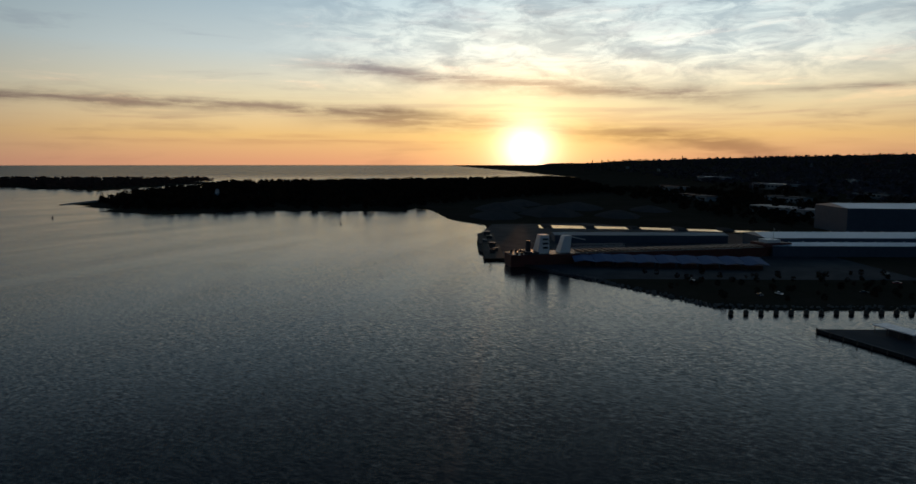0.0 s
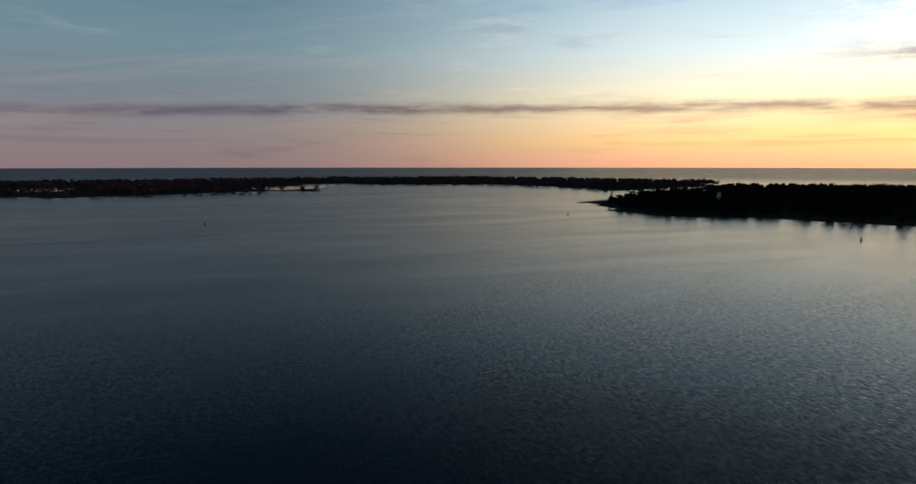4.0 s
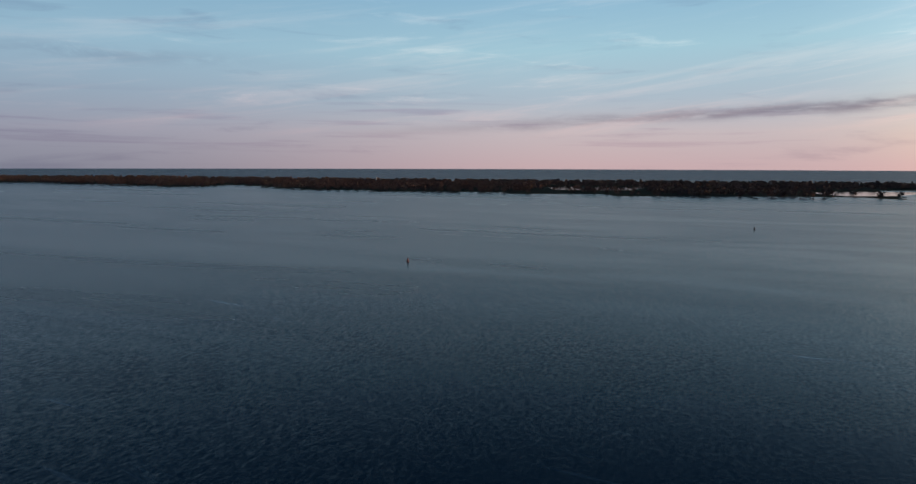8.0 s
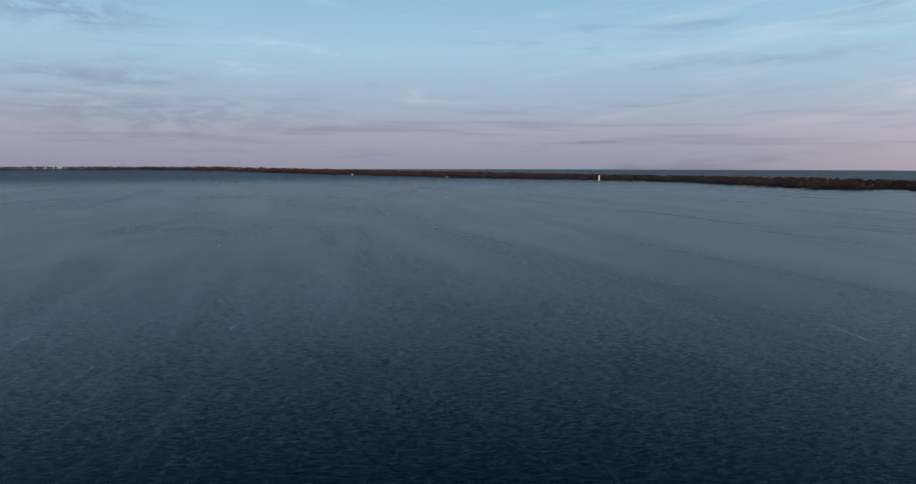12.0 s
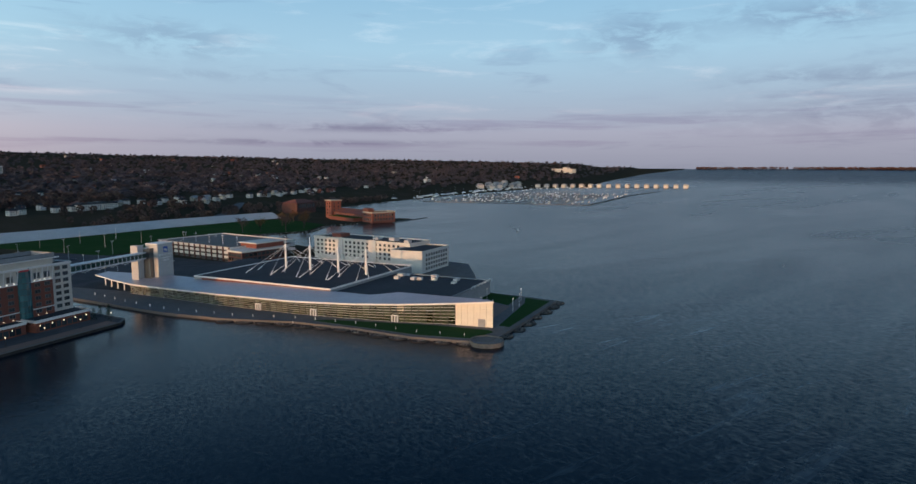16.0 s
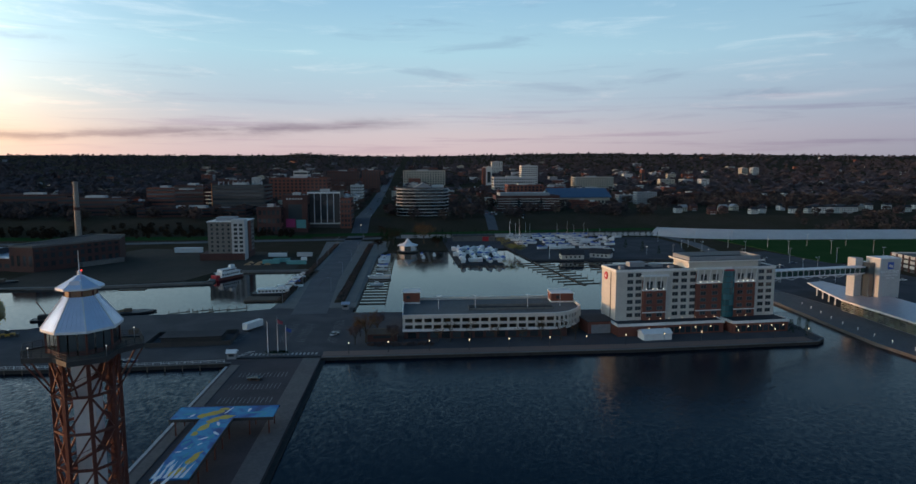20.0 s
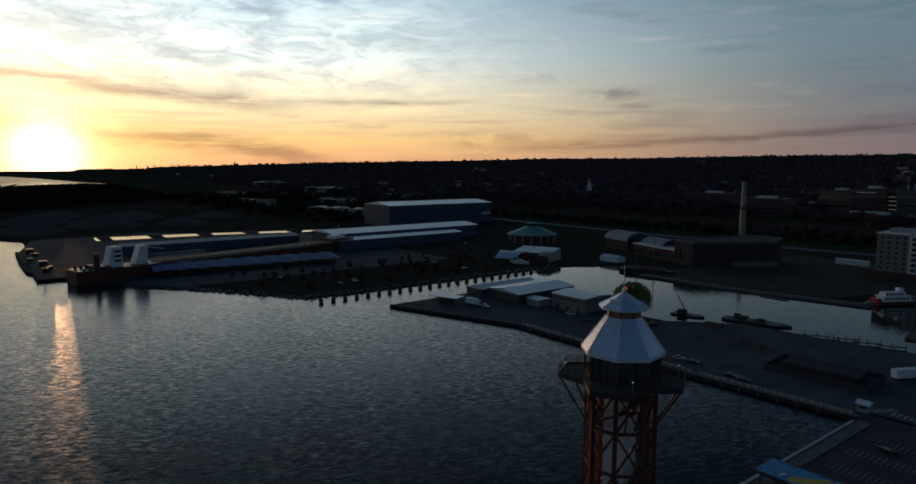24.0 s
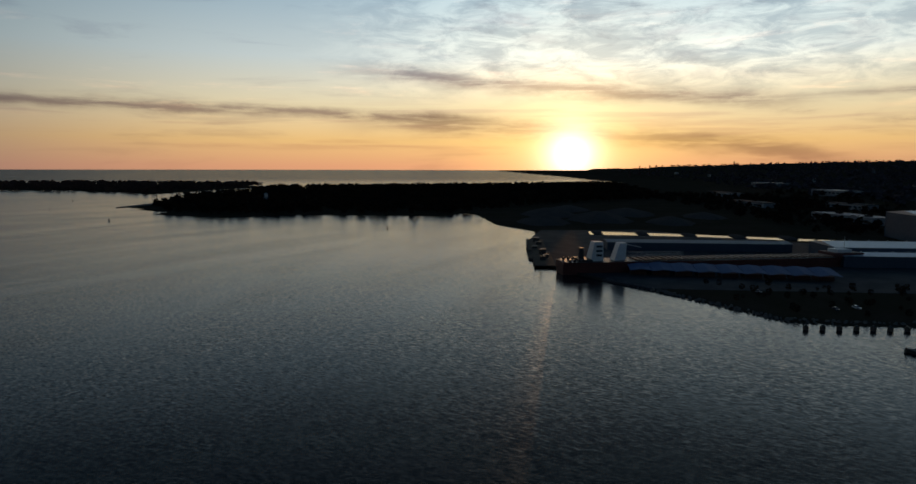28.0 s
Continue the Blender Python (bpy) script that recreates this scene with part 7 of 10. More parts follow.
def build_marina():
    rng = random.Random(41)
    finger_dock("finger_dock", "timber pontoon along the street side of the marina", -37.2, 258, -36.6, 440, 22, 13.5, both=False).rotation_euler = (0, 0, radians(90))
    # fingers of the first pontoon point to the marina
    d = bpy.data.objects["finger_dock"]
    d.scale = (1, -1, 1)
    for i, kind in ((6, "cruiser"), (9, "yacht"), (13, "cruiser"), (15, "tarped"), (17, "cruiser"), (18, "wrapped"), (19, "cruiser"), (20, "cruiser"), (21, "tarped")):
        boat(kind, -30, 258 + 182 * (i + 1.0) / 22, 180 if i % 2 else 0)
    finger_dock("finger_dock", "timber pontoon with empty finger berths", 82, 402, 96, 306, 10, 11)
    finger_dock("finger_dock", "timber pontoon with empty finger berths", 122, 402, 138, 300, 10, 11)
    finger_dock("finger_dock", "timber pontoon with empty finger berths", 164, 402, 178, 310, 9, 9)
    finger_dock("finger_dock", "short timber pontoon off the gazebo shore", 4, 464, 5, 405, 5, 7)
    finger_dock("finger_dock", "timber pontoon round the boat point", 24, 384, 60, 383, 6, 7, both=True)
    boat("cruiser", 0, 430, 90)
    boat("cruiser", 9, 445, 90)
    boat("tarped", -1, 450, 90)
    # wrapped boats crowded on the point
    k = 0
    for row in range(12):
        for col in range(4):
            x, y = 29.5 + col * 9.0 + rng.uniform(-1, 1), 396 + row * 6.6 + rng.uniform(-0.8, 0.8)
            if x > 60 and y < 480:
                continue
            cradle_boat(("wrapped", "wrapped", "tarped", "wrapped", "cruiser")[k % 5], x, y, rng.choice((90, 85, 95, 0, 180)) if k % 3 else 80, 2.9)
            k += 1
    for row in range(7):
        for col in range(9):
            x, y = 88 + col * 13.0 + rng.uniform(-2.5, 2.5), 448 + row * 19 + rng.uniform(-3, 3)
            if rng.random() < 0.14 or x > 150 + 0.45 * (y - 440) or (x < 150 and y < 450):
                continue
            kind = rng.choice(("sail", "sail", "tarped", "tarped", "wrapped", "cruiser"))
            cradle_boat(kind, x, y, rng.uniform(-20, 20) + rng.choice((0, 180)), 3.1)
    # pavilion with a white tented roof on the shore
    g = thing("shore_pavilion", "round shore pavilion with a white tented roof", "pavilion", -12.5, 470, 2.0)
    part("base", Mesh().cyl(0, 0, -0.5, 0.4, 9, 9, 8), CONCRETE, g)
    for i in range(8):
        a = radians(22.5 + 45 * i)
        part("post", Mesh().cyl(7.6 * math.cos(a), 7.6 * math.sin(a), 0.4, 4.6, 0.2, n=6), WHITE, g)
        b = radians(22.5 + 45 * (i + 1))
        part("wall_panel", Mesh().prism([(7 * math.cos(a), 7 * math.sin(a)), (7 * math.cos(b), 7 * math.sin(b)), (6.8 * math.cos(b), 6.8 * math.sin(b)), (6.8 * math.cos(a), 6.8 * math.sin(a))], 0.4, 4.2), GLASS_DARK if i % 2 else WHITE_TRIM, g)
        r0, r1 = 9.2, 3.6
        q = [(r0 * math.cos(a), r0 * math.sin(a), 4.5), (r0 * math.cos(b), r0 * math.sin(b), 4.5), (r1 * math.cos(b), r1 * math.sin(b), 6.6), (r1 * math.cos(a), r1 * math.sin(a), 6.6)]
        part("roof_panel", Mesh().prism_side(q, 0.1), WHITE, g)
        part("roof_panel", Mesh().prism_side([q[3], q[2], (0.3 * math.cos(b), 0.3 * math.sin(b), 10.4), (0.3 * math.cos(a), 0.3 * math.sin(a), 10.4)], 0.1), WHITE, g)

    def club(x, y, w, d, turn):
        t = thing("yacht_club_house", "low white club house with a dark pitched roof by the boatyard", "house", x, y, 2.1, turn, group="club houses")
        part("wall", Mesh().box(-w / 2, -d / 2, -0.1, w / 2, d / 2, 3.2), WHITE_STUCCO, t)
        part("roof", Mesh().gable(-w / 2, -d / 2, w / 2, d / 2, 3.2, 6.6, over=0.7), TAR, t)
        pane_set(t, ("y", -d / 2, -1), [(-w * 0.3 + w * 0.2 * i, 1.7) for i in range(4)], 1.5, 1.4, GLASS_DARK)
        pane_set(t, ("x", -w / 2, -1), [(-1.5, 1.7), (1.5, 1.7)], 1.5, 1.4, GLASS_DARK)

    club(114, 412, 17, 9, 0)
    club(139, 418, 16, 10, -28)
    # yard shed and low wall at the back of the point
    t = thing("boatyard_shed", "pale concrete boatyard shed with a red door", "shed", 50, 540, 2.0)
    part("wall", Mesh().box(-20, -6, -0.1, 20, 6, 5.0), CONCRETE, t)
    part("roof", Mesh().box(-20.5, -6.5, 5.0, 20.5, 6.5, 5.5), TAR, t)
    part("red_door", Mesh().box(8, -6.15, 0, 14, -6.0, 4.2), SIGN_RED, t)
    mast = thing("yard_mast", "tall white signal mast in the boatyard", "mast", 97, 414, 2.1)
    part("pole", Mesh().cyl(0, 0, -0.1, 17, 0.2, 0.1, 6), WHITE, mast)
    part("yardarm", Mesh().beam((-2.4, 0, 11), (2.4, 0, 11), 0.14), WHITE, mast)


build_marina()

# ---- the inner basin: sheds on the spit, museum, moored vessels ----
GREY_DEEP = material("deep_grey_cladding", (0.085, 0.082, 0.08), (0.06, 0.06, 0.06), 0.75, grain=0.8)
GREY_WARM = material("warm_grey_cladding", (0.22, 0.2, 0.175), (0.17, 0.155, 0.14), 0.8, grain=0.8)


def shed(name, label, x0, y0, x1, y1, h, rise, wall, roof, along_axis="x", z=QUAY_Z, turn=0.0, windows=0):
    cx, cy = (x0 + x1) / 2, (y0 + y1) / 2
    w, d = (x1 - x0) / 2, (y1 - y0) / 2
    t = thing(name, label, "shed", cx, cy, z, turn)
    part("wall", Mesh().box(-w, -d, -0.2, w, d, h), wall, t)
    part("roof", Mesh().gable(-w, -d, w, d, h, h + rise, along_axis, 0.5, 0.2), roof, t)
    if windows:
        pane_set(t, ("y", -d, -1), grid(-w + 1, w - 1, windows, h * 0.35, h * 0.95, 1), 1.2, 1.2, GLASS_DARK)
        pane_set(t, ("y", -d, -1), [(-w * 0.4, h * 0.2), (w * 0.35, h * 0.2)], 2.4, h * 0.4, DARK_STEEL, "door")
    return t


def build_spit():
    shed("boat_shed", "long grey boat shed with a pale metal roof on the spit", -268, 186, -243, 228, 5.0, 1.6, GREY_DEEP, SHED_ROOF, "y")
    shed("boat_shed_annex", "lower grey shed with a glazed gable end", -281, 182, -268, 224, 4.4, 1.6, GREY_DEEP, SHED_ROOF, "y", windows=5)
    t = shed("harbour_office", "two-storey grey-brown office with a pale metal roof", -229, 196, -207, 216, 7.2, 0.9, GREY_WARM, SHED_ROOF, "x")
    pane_set(t, ("y", -10, -1), grid(-10, 10, 10, 4.6, 6.4, 1), 1.1, 1.1, GLASS_DARK)
    pane_set(t, ("y", -10, -1), [(-7, 1.3), (0, 1.3), (7, 1.3)], 1.6, 2.4, DARK_STEEL, "door")
    shed("work_hut", "small hut with a pale roof between the sheds", -241, 190, -232, 198, 3.2, 0.7, GREY, SHED_ROOF)
    t = thing("fuel_dock_shelter", "open dock shelter with a flat pale roof at the spit's tip", "shelter", -271, 160, QUAY_Z, 18)
    part("roof", Mesh().box(-9, -4, 3.2, 9, 4, 3.6), SHED_ROOF, t)
    for x in (-8, -2.5, 2.5, 8):
        for y in (-3.4, 3.4):
            part("post", Mesh().box(x - 0.12, y - 0.12, -0.1, x + 0.12, y + 0.12, 3.2), TIMBER, t)
    part("counter", Mesh().box(-3, -2, 0, 4, 2, 2.4), DARK_STEEL, t)
    van = thing("truck_with_box", "white box truck parked on the spit", "truck", -257, 167, QUAY_Z, 12)
    part("box_body", Mesh().box(-4, -1.2, 0.8, 2.6, 1.2, 3.5), WHITE, van)
    part("cab", Mesh().box(2.8, -1.1, 0.5, 4.8, 1.1, 2.4), WHITE, van)
    part("windscreen", Mesh().box(4.6, -1.0, 1.5, 4.85, 1.0, 2.2), GLASS_DARK, van)
    for x in (-2.6, 3.6):
        for y in (-1.0, 1.0):
            part("wheel", Mesh().box(x - 0.42, y - 0.15, 0, x + 0.42, y + 0.15, 0.84), DARK_STEEL, van)
    park(1, -249, 168.5, 10)
    park(1, -211, 190, 20)
    park(3, -197, 186, 80)
    for i in range(34):
        x = -281 + i * 6.0
        y = 132.2 + (x + 283) * 0.343 if x < -213 else 156.2
        solo("mooring_pile", Mesh().cyl(x, y - 0.6, -3, 3.2 if i < 4 else 2.5, 0.2, n=6), TIMBER, "dark timber mooring pile along the quay", "pile", group="quay piles")
    # dark low shed and clutter on the plaza's inner side
    t = thing("fenced_works", "dark fenced work compound beside the plaza", "compound", -97, 192, QUAY_Z, 4)
    part("shed_roof", Mesh().box(-12, -5, 2.4, 12, 5, 2.8), TAR, t)
    part("shed_body", Mesh().box(-11.5, -4.5, -0.1, 11.5, 4.5, 2.4), DARK_STEEL, t)
    part("fence", ring_wall([(-16, -9), (16, -9), (16, 9), (-16, 9)], 0, 1.9, 0.08), DARK_STEEL, t)
    for x, y, w, d, h in ((-139, 206, 5, 3, 1.4), (-128, 204, 3, 3, 1.8), (-152, 200, 4, 2, 1.2), (-160, 222, 8, 3, 1.5), (-185, 196, 4, 3, 2.0), (-176, 188, 3, 2, 1.0), (-190, 178, 5, 2, 1.1)):
        solo("stored_crate", Mesh().box(x, y, QUAY_Z - 0.05, x + w, y + d, QUAY_Z + h).box(x + 0.3, y + 0.3, QUAY_Z + h, x + w - 0.6, y + d - 0.4, QUAY_Z + h + 0.3), TIMBER, "dark crate and equipment stack on the quay", "crate", group="quay clutter")
    excavator = thing("yellow_loader", "yellow wheel loader parked by the willow", "loader", -176, 203, QUAY_Z, 20)
    part("chassis", Mesh().box(-2.6, -1.1, 0.6, 2.4, 1.1, 1.6), LOADER_YELLOW, excavator)
    part("cab", Mesh().box(-1.0, -0.8, 1.6, 0.6, 0.8, 3.0), GLASS_DARK, excavator)
    part("bucket", Mesh().box(2.9, -1.4, 0.1, 3.8, 1.4, 1.2), DARK_STEEL, excavator)
    part("arm", Mesh().beam((1.2, 0, 1.6), (3.2, 0, 0.8), 0.4), LOADER_YELLOW, excavator)
    for x in (-1.6, 1.5):
        for y in (-1.1, 1.1):
            part("wheel", Mesh().box(x - 0.65, y - 0.25, 0, x + 0.65, y + 0.25, 1.3), DARK_STEEL, excavator)


def vessel(name, label, x, y, L, B, H, turn, hull, blocks, mast=None):
    t = thing(name, label, "vessel", x, y, 0.6, turn)
    n = 9
    out_low, out_top = [], []
    for s in (-1, 1):
        lo, hi = [], []
        for i in range(n):
            u = i / (n - 1)
            w = B / 2 * (1 - max(0, (u - 0.72) / 0.28) ** 2) * (1 - 0.25 * max(0, (0.12 - u) / 0.12))
            lo.append((-L / 2 + L * u * 0.97, s * max(w * 0.82, 0.1)))
            hi.append((-L / 2 + L * u, s * max(w, 0.12)))
        out_low += lo if s < 0 else lo[::-1]
        out_top += hi if s < 0 else hi[::-1]
    part("hull", Mesh().prism(out_low, -1, H, out_top), hull, t)
    for name_, (x0, y0, z0, x1, y1, z1), mat, label_ in blocks:
        part(name_, Mesh().box(x0, y0, z0, x1, y1, z1), mat, t, label_)
    if mast:
        part("mast", Mesh().cyl(mast[0], 0, mast[1], mast[2], 0.15, 0.08, 6), WHITE, t)
    return t


def build_basin():
    # paddle boat, lake steamer and barges
    t = vessel("paddle_boat", "red and white excursion paddle boat at the promenade", -127, 350, 24, 7, 2.0, 60, HULL_RED,
        [("main_deck", (-10, -3.2, 2.0, 9, 3.2, 2.2), WHITE, ""), ("saloon", (-9, -2.8, 2.2, 6.5, 2.8, 4.6), WHITE, "white saloon deck"), ("upper_deck", (-10, -3.2, 4.6, 7.5, 3.2, 4.8), WHITE, ""), ("upper_saloon", (-8, -2.2, 4.8, 4, 2.2, 6.8), WHITE, ""), ("wheelhouse", (0.5, -1.4, 6.9, 3.4, 1.4, 8.8), WHITE, ""), ("stern_wheel", (-13, -2.6, -0.3, -10.5, 2.6, 3.6), SIGN_RED, "red stern wheel")])
    pane_set(t, ("y", -2.8, -1), [(-8 + 1.8 * i, 3.5) for i in range(8)], 1.1, 1.1, GLASS_DARK)
    pane_set(t, ("y", -2.2, -1), [(-7 + 1.8 * i, 5.9) for i in range(6)], 1.1, 0.9, GLASS_DARK)
    t = vessel("tour_boat", "long low white tour boat with a dark hull", -86, 292, 24, 5.5, 1.6, 8, HULL_DARK, [("cabin", (-9, -2.2, 1.6, 8, 2.2, 3.6), WHITE, "white cabin"), ("wheelhouse", (2, -1.4, 3.6, 5, 1.4, 5.2), WHITE, ""), ("cabin_roof", (-9.5, -2.4, 3.6, 8.3, 2.4, 3.8), WHITE, "")])
    pane_set(t, ("y", -2.2, -1), [(-8 + 1.9 * i, 2.7) for i in range(8)], 1.2, 0.9, GLASS_DARK)
    solo("floating_dock", Mesh().box(-98, 272, -0.5, -78, 283, 1.8), TIMBER, "dark floating work dock", "dock")
    t = vessel("work_barge", "flat work barge loaded with timber and gear", -150, 250, 30, 9, 1.1, 12, HULL_DARK, [])
    rng = random.Random(8)
    for i in range(9):
        x, y = rng.uniform(-12, 8), rng.uniform(-3, 1.5)
        part("cargo", Mesh().box(x, y, 1.0, x + rng.uniform(2, 4), y + rng.uniform(1.2, 2.4), 1.0 + rng.uniform(0.6, 2.2)), TIMBER if i % 2 else WOOD_PALE, t, "stacked timber cargo")
    t = vessel("crane_barge", "small crane barge moored by the willow", -178, 238, 16, 6, 1.0, 10, HULL_DARK, [("winch_house", (-5, -1.5, 1.0, -1, 1.5, 3.0), DARK_STEEL, "")])
    part("jib", Mesh().beam((-1, 0, 1.5), (-6, 1, 9.5), 0.35), RUST_STEEL, t)
    for x, y, a in ((-122, 246, 30), (-112, 250, 30), (-117, 243, 30), (-104, 250, 25), (-96, 252, 25)):
        d = thing("short_jetty", "short timber jetty with piles", "jetty", x, y, 0.6, a, group="short jetties")
        part("planking", Mesh().box(-5, -0.6, 0.8, 5, 0.6, 1.05), TIMBER, d)
        for px in (-4.6, 0, 4.6):
            part("pile", Mesh().cyl(px, 0.7, -3, 2.4, 0.16, n=6), TIMBER, d)
    finger_dock("finger_dock", "timber pontoon with moored boats along the street", -74.5, 300, -73.5, 366, 9, 10, both=True)
    for i, kind in enumerate(("cruiser", "yacht", "cruiser", "tarped", "cruiser", "wrapped", "cruiser", "cruiser")):
        boat(kind, -81, 303 + 7.4 * i, 180)
    solo("dock_platform", Mesh().box(-180, 311, -0.5, -165, 315, 1.2), TIMBER, "small timber fishing platform", "dock")
    # slender brig hull at the museum quay
    t = vessel("museum_ship", "low dark museum ship under a cover at the quay", -268, 330, 38, 8, 2.6, 20, HULL_DARK, [("cover", (-15, -3, 2.6, 12, 3, 4.2), TIMBER, "dark winter cover")])
    part("mast", Mesh().cyl(4, 0, 2.6, 26, 0.3, 0.15, 8), TIMBER, t)
    part("mast", Mesh().cyl(-8, 0, 2.6, 27, 0.3, 0.15, 8), TIMBER, t)
    shed("quay_tent", "white tent-roofed quay shelter", -322, 345, -306, 355, 3.0, 1.6, WHITE, SHED_ROOF)


def build_museum():
    t = thing("museum", "large red-brick museum in a former power station with flat dark roofs", "museum", 0, 0, 2.0)
    part("main_wall", Mesh().prism([(-281, 380), (-262, 374), (-228, 424), (-236, 452), (-262, 456)], -0.2, 17.0), DARK_BRICK, t, "red brick main hall")
    part("main_roof", Mesh().prism([(-280.4, 380.6), (-262.4, 375), (-229, 424.4), (-236.6, 451.4), (-261.6, 455.4)], 17.0, 17.2), TAR, t)
    part("parapet", ring_wall([(-281, 380), (-262, 374), (-228, 424), (-236, 452), (-262, 456)], 16.6, 17.9, 0.5), CONCRETE, t, "pale coping")
    d = Vector((-228 + 262, 424 - 374, 0))
    for r, (z, h) in enumerate(((5, 3.2), (10.5, 3.2), (14.6, 1.6))):
        for i in range(12):
            u = (i + 0.5) / 12
            o = part("window", Mesh().box(-1.3, -0.08, -h / 2, 1.3, 0.08, h / 2), GLASS_DARK, t, at=(-262 + d.x * u + 0.03, 374 + d.y * u - 0.03, z))
            o.rotation_euler = (0, 0, math.atan2(d.y, d.x))
    e = Vector((19, -6, 0))
    for i in range(4):
        o = part("window", Mesh().box(-1.2, -0.1, -3.5, 1.2, 0.1, 3.5), GLASS_DARK, t, "tall window", at=(-281 + e.x * (i + 0.5) / 4, 380 + e.y * (i + 0.5) / 4, 7.5))
        o.rotation_euler = (0, 0, math.atan2(e.y, e.x))
    part("base_band", Mesh().prism([(-246, 398.5), (-228.5, 424), (-224, 422), (-241.5, 396)], -0.1, 3.2), CONCRETE, t, "pale concrete lower wing")
    part("wing_wall", Mesh().prism([(-330, 396), (-281, 381), (-270, 420), (-322, 434)], -0.2, 8.6), DARK_BRICK, t, "lower brick wing")
    part("wing_roof", Mesh().prism([(-331, 395.4), (-280, 379.8), (-269, 420.6), (-323, 435)], 8.6, 9.2), SHED_ROOF, t, "pale flat roof")
    for i in range(8):
        u = (i + 0.5) / 8
        o = part("window", Mesh().box(-2.0, -0.08, -1.4, 2.0, 0.08, 1.4), GLASS_DARK, t, at=(-330 + 49 * u, 396 - 15 * u - 0.1, 3.6))
        o.rotation_euler = (0, 0, math.atan2(-15, 49))
    for cx, cy, r, L, z, turn in ((-358, 424, 12, 32, 8, -16), (-312, 408, 9, 26, 8.6, -16)):
        v = thing("vaulted_hall", "brick hall with a grey barrel-vaulted metal roof", "hall", cx, cy, 2.0, turn, group="vaulted halls")
        part("wall", Mesh().box(-L / 2, -r, -0.2, L / 2, r, z), DARK_BRICK, v)
        n = 10
        for i in range(n):
            a, b = math.pi * i / n, math.pi * (i + 1) / n
            arc = Mesh().prism_side([(-L / 2 - 0.5, -r * 1.03 * math.cos(a), z + r * 0.55 * math.sin(a)), (L / 2 + 0.5, -r * 1.03 * math.cos(a), z + r * 0.55 * math.sin(a)), (L / 2 + 0.5, -r * 1.03 * math.cos(b), z + r * 0.55 * math.sin(b)), (-L / 2 - 0.5, -r * 1.03 * math.cos(b), z + r * 0.55 * math.sin(b))], 0.25)
            part("vault_sheet", arc, GREY, v, "grey barrel vault sheet")
        for s in (-1, 1):
            part("gable", Mesh().face((s * L / 2, -r, z), *[(s * L / 2, -r * math.cos(math.pi * i / n), z + r * 0.55 * math.sin(math.pi * i / n)) for i in range(1, n)], (s * L / 2, r, z)), GLASS_DARK, v, "dark glazed gable")
    c = thing("chimney", "tall tapering pale brick chimney lit orange by the sun", "chimney", -326, 560, 2.0)
    part("shaft", Mesh().cyl(0, 0, -1, 57, 3.1, 2.0, 20), CHIMNEY, c, "weathered pale shaft")
    part("rim", Mesh().cyl(0, 0, 55.6, 56.6, 2.5, 2.5, 20), CHIMNEY, c)
    part("band", Mesh().cyl(0, 0, 30, 33, 2.72, 2.68, 20), DARK_BRICK, c, "darker band")
    # eight-storey hotel on the cleared lot
    t = thing("lot_hotel", "new grey and red eight-storey hotel on the cleared lot", "hotel", -163, 424, 2.0, 0)
    part("wall", Mesh().box(0, 0, -0.2, 27, 30, 29), GREY_WARM, t, "grey-brown main block")
    part("corner_tower", Mesh().box(18, -1.2, -0.2, 27.6, 8, 31), GREY_PALE, t, "white corner tower")
    part("base", Mesh().box(-6, -1.5, -0.2, 27.3, 31, 5.2), DARK_BRICK, t, "dark red base")
    part("roof", Mesh().box(-0.5, -0.5, 29, 27.5, 30.5, 29.6), WHITE_TRIM, t)
    part("roof_hut", Mesh().box(4, 8, 29.6, 18, 20, 32), GREY, t)
    framed_windows(t, ("y", 0, -1), grid(1, 17.5, 4, 5.8, 28.4, 7), 1.8, 1.9)
    framed_windows(t, ("y", -1.2, -1), grid(19, 27, 2, 5.8, 28.4, 7), 2.6, 2.0)
    framed_windows(t, ("x", 27, 1), grid(9, 29, 6, 5.8, 28.4, 7), 1.8, 1.9)
    framed_windows(t, ("x", 0, -1), grid(1, 29, 7, 5.8, 28.4, 7), 1.8, 1.9)
    part("side_panel", Mesh().box(27.0, 12, 5, 27.25, 20, 29), BRICK, t, "red wall panel")
    for x, y, w, d, h, mat in ((-118, 402, 12, 3, 2.8, TEAL_BOX), (-112, 410, 12, 3, 2.8, TEAL_BOX), (-100, 398, 14, 3, 2.6, TEAL_BOX), (-92, 412, 4, 4, 3, WHITE), (-122, 440, 14, 3, 2.8, WHITE), (-205, 470, 22, 4, 4, WHITE), (-100, 440, 12, 3, 3, GREY_PALE)):
        solo("site_container", Mesh().box(x, y, 2.0, x + w, y + d, 2.0 + h).box(x - 0.05, y - 0.05, 2.0 + h - 0.2, x + w + 0.05, y + d + 0.05, 2.05 + h), mat, "site container or cabin on the building lot", "container", group="site containers")
    for i in range(6):
        x, y = -130 + 7 * (i % 3), 396 + 9 * (i // 3)
        m = Mesh()
        for j in range(5):
            m.box(x + 0.4 * j, y + 0.3 * j, 2.05 + 0.25 * j, x + 5 - 0.3 * j, y + 2.4 - 0.2 * j, 2.3 + 0.25 * j)
        solo("timber_stack", m, WOOD_PALE, "stack of building timber on the lot", "timber stack", group="building material")


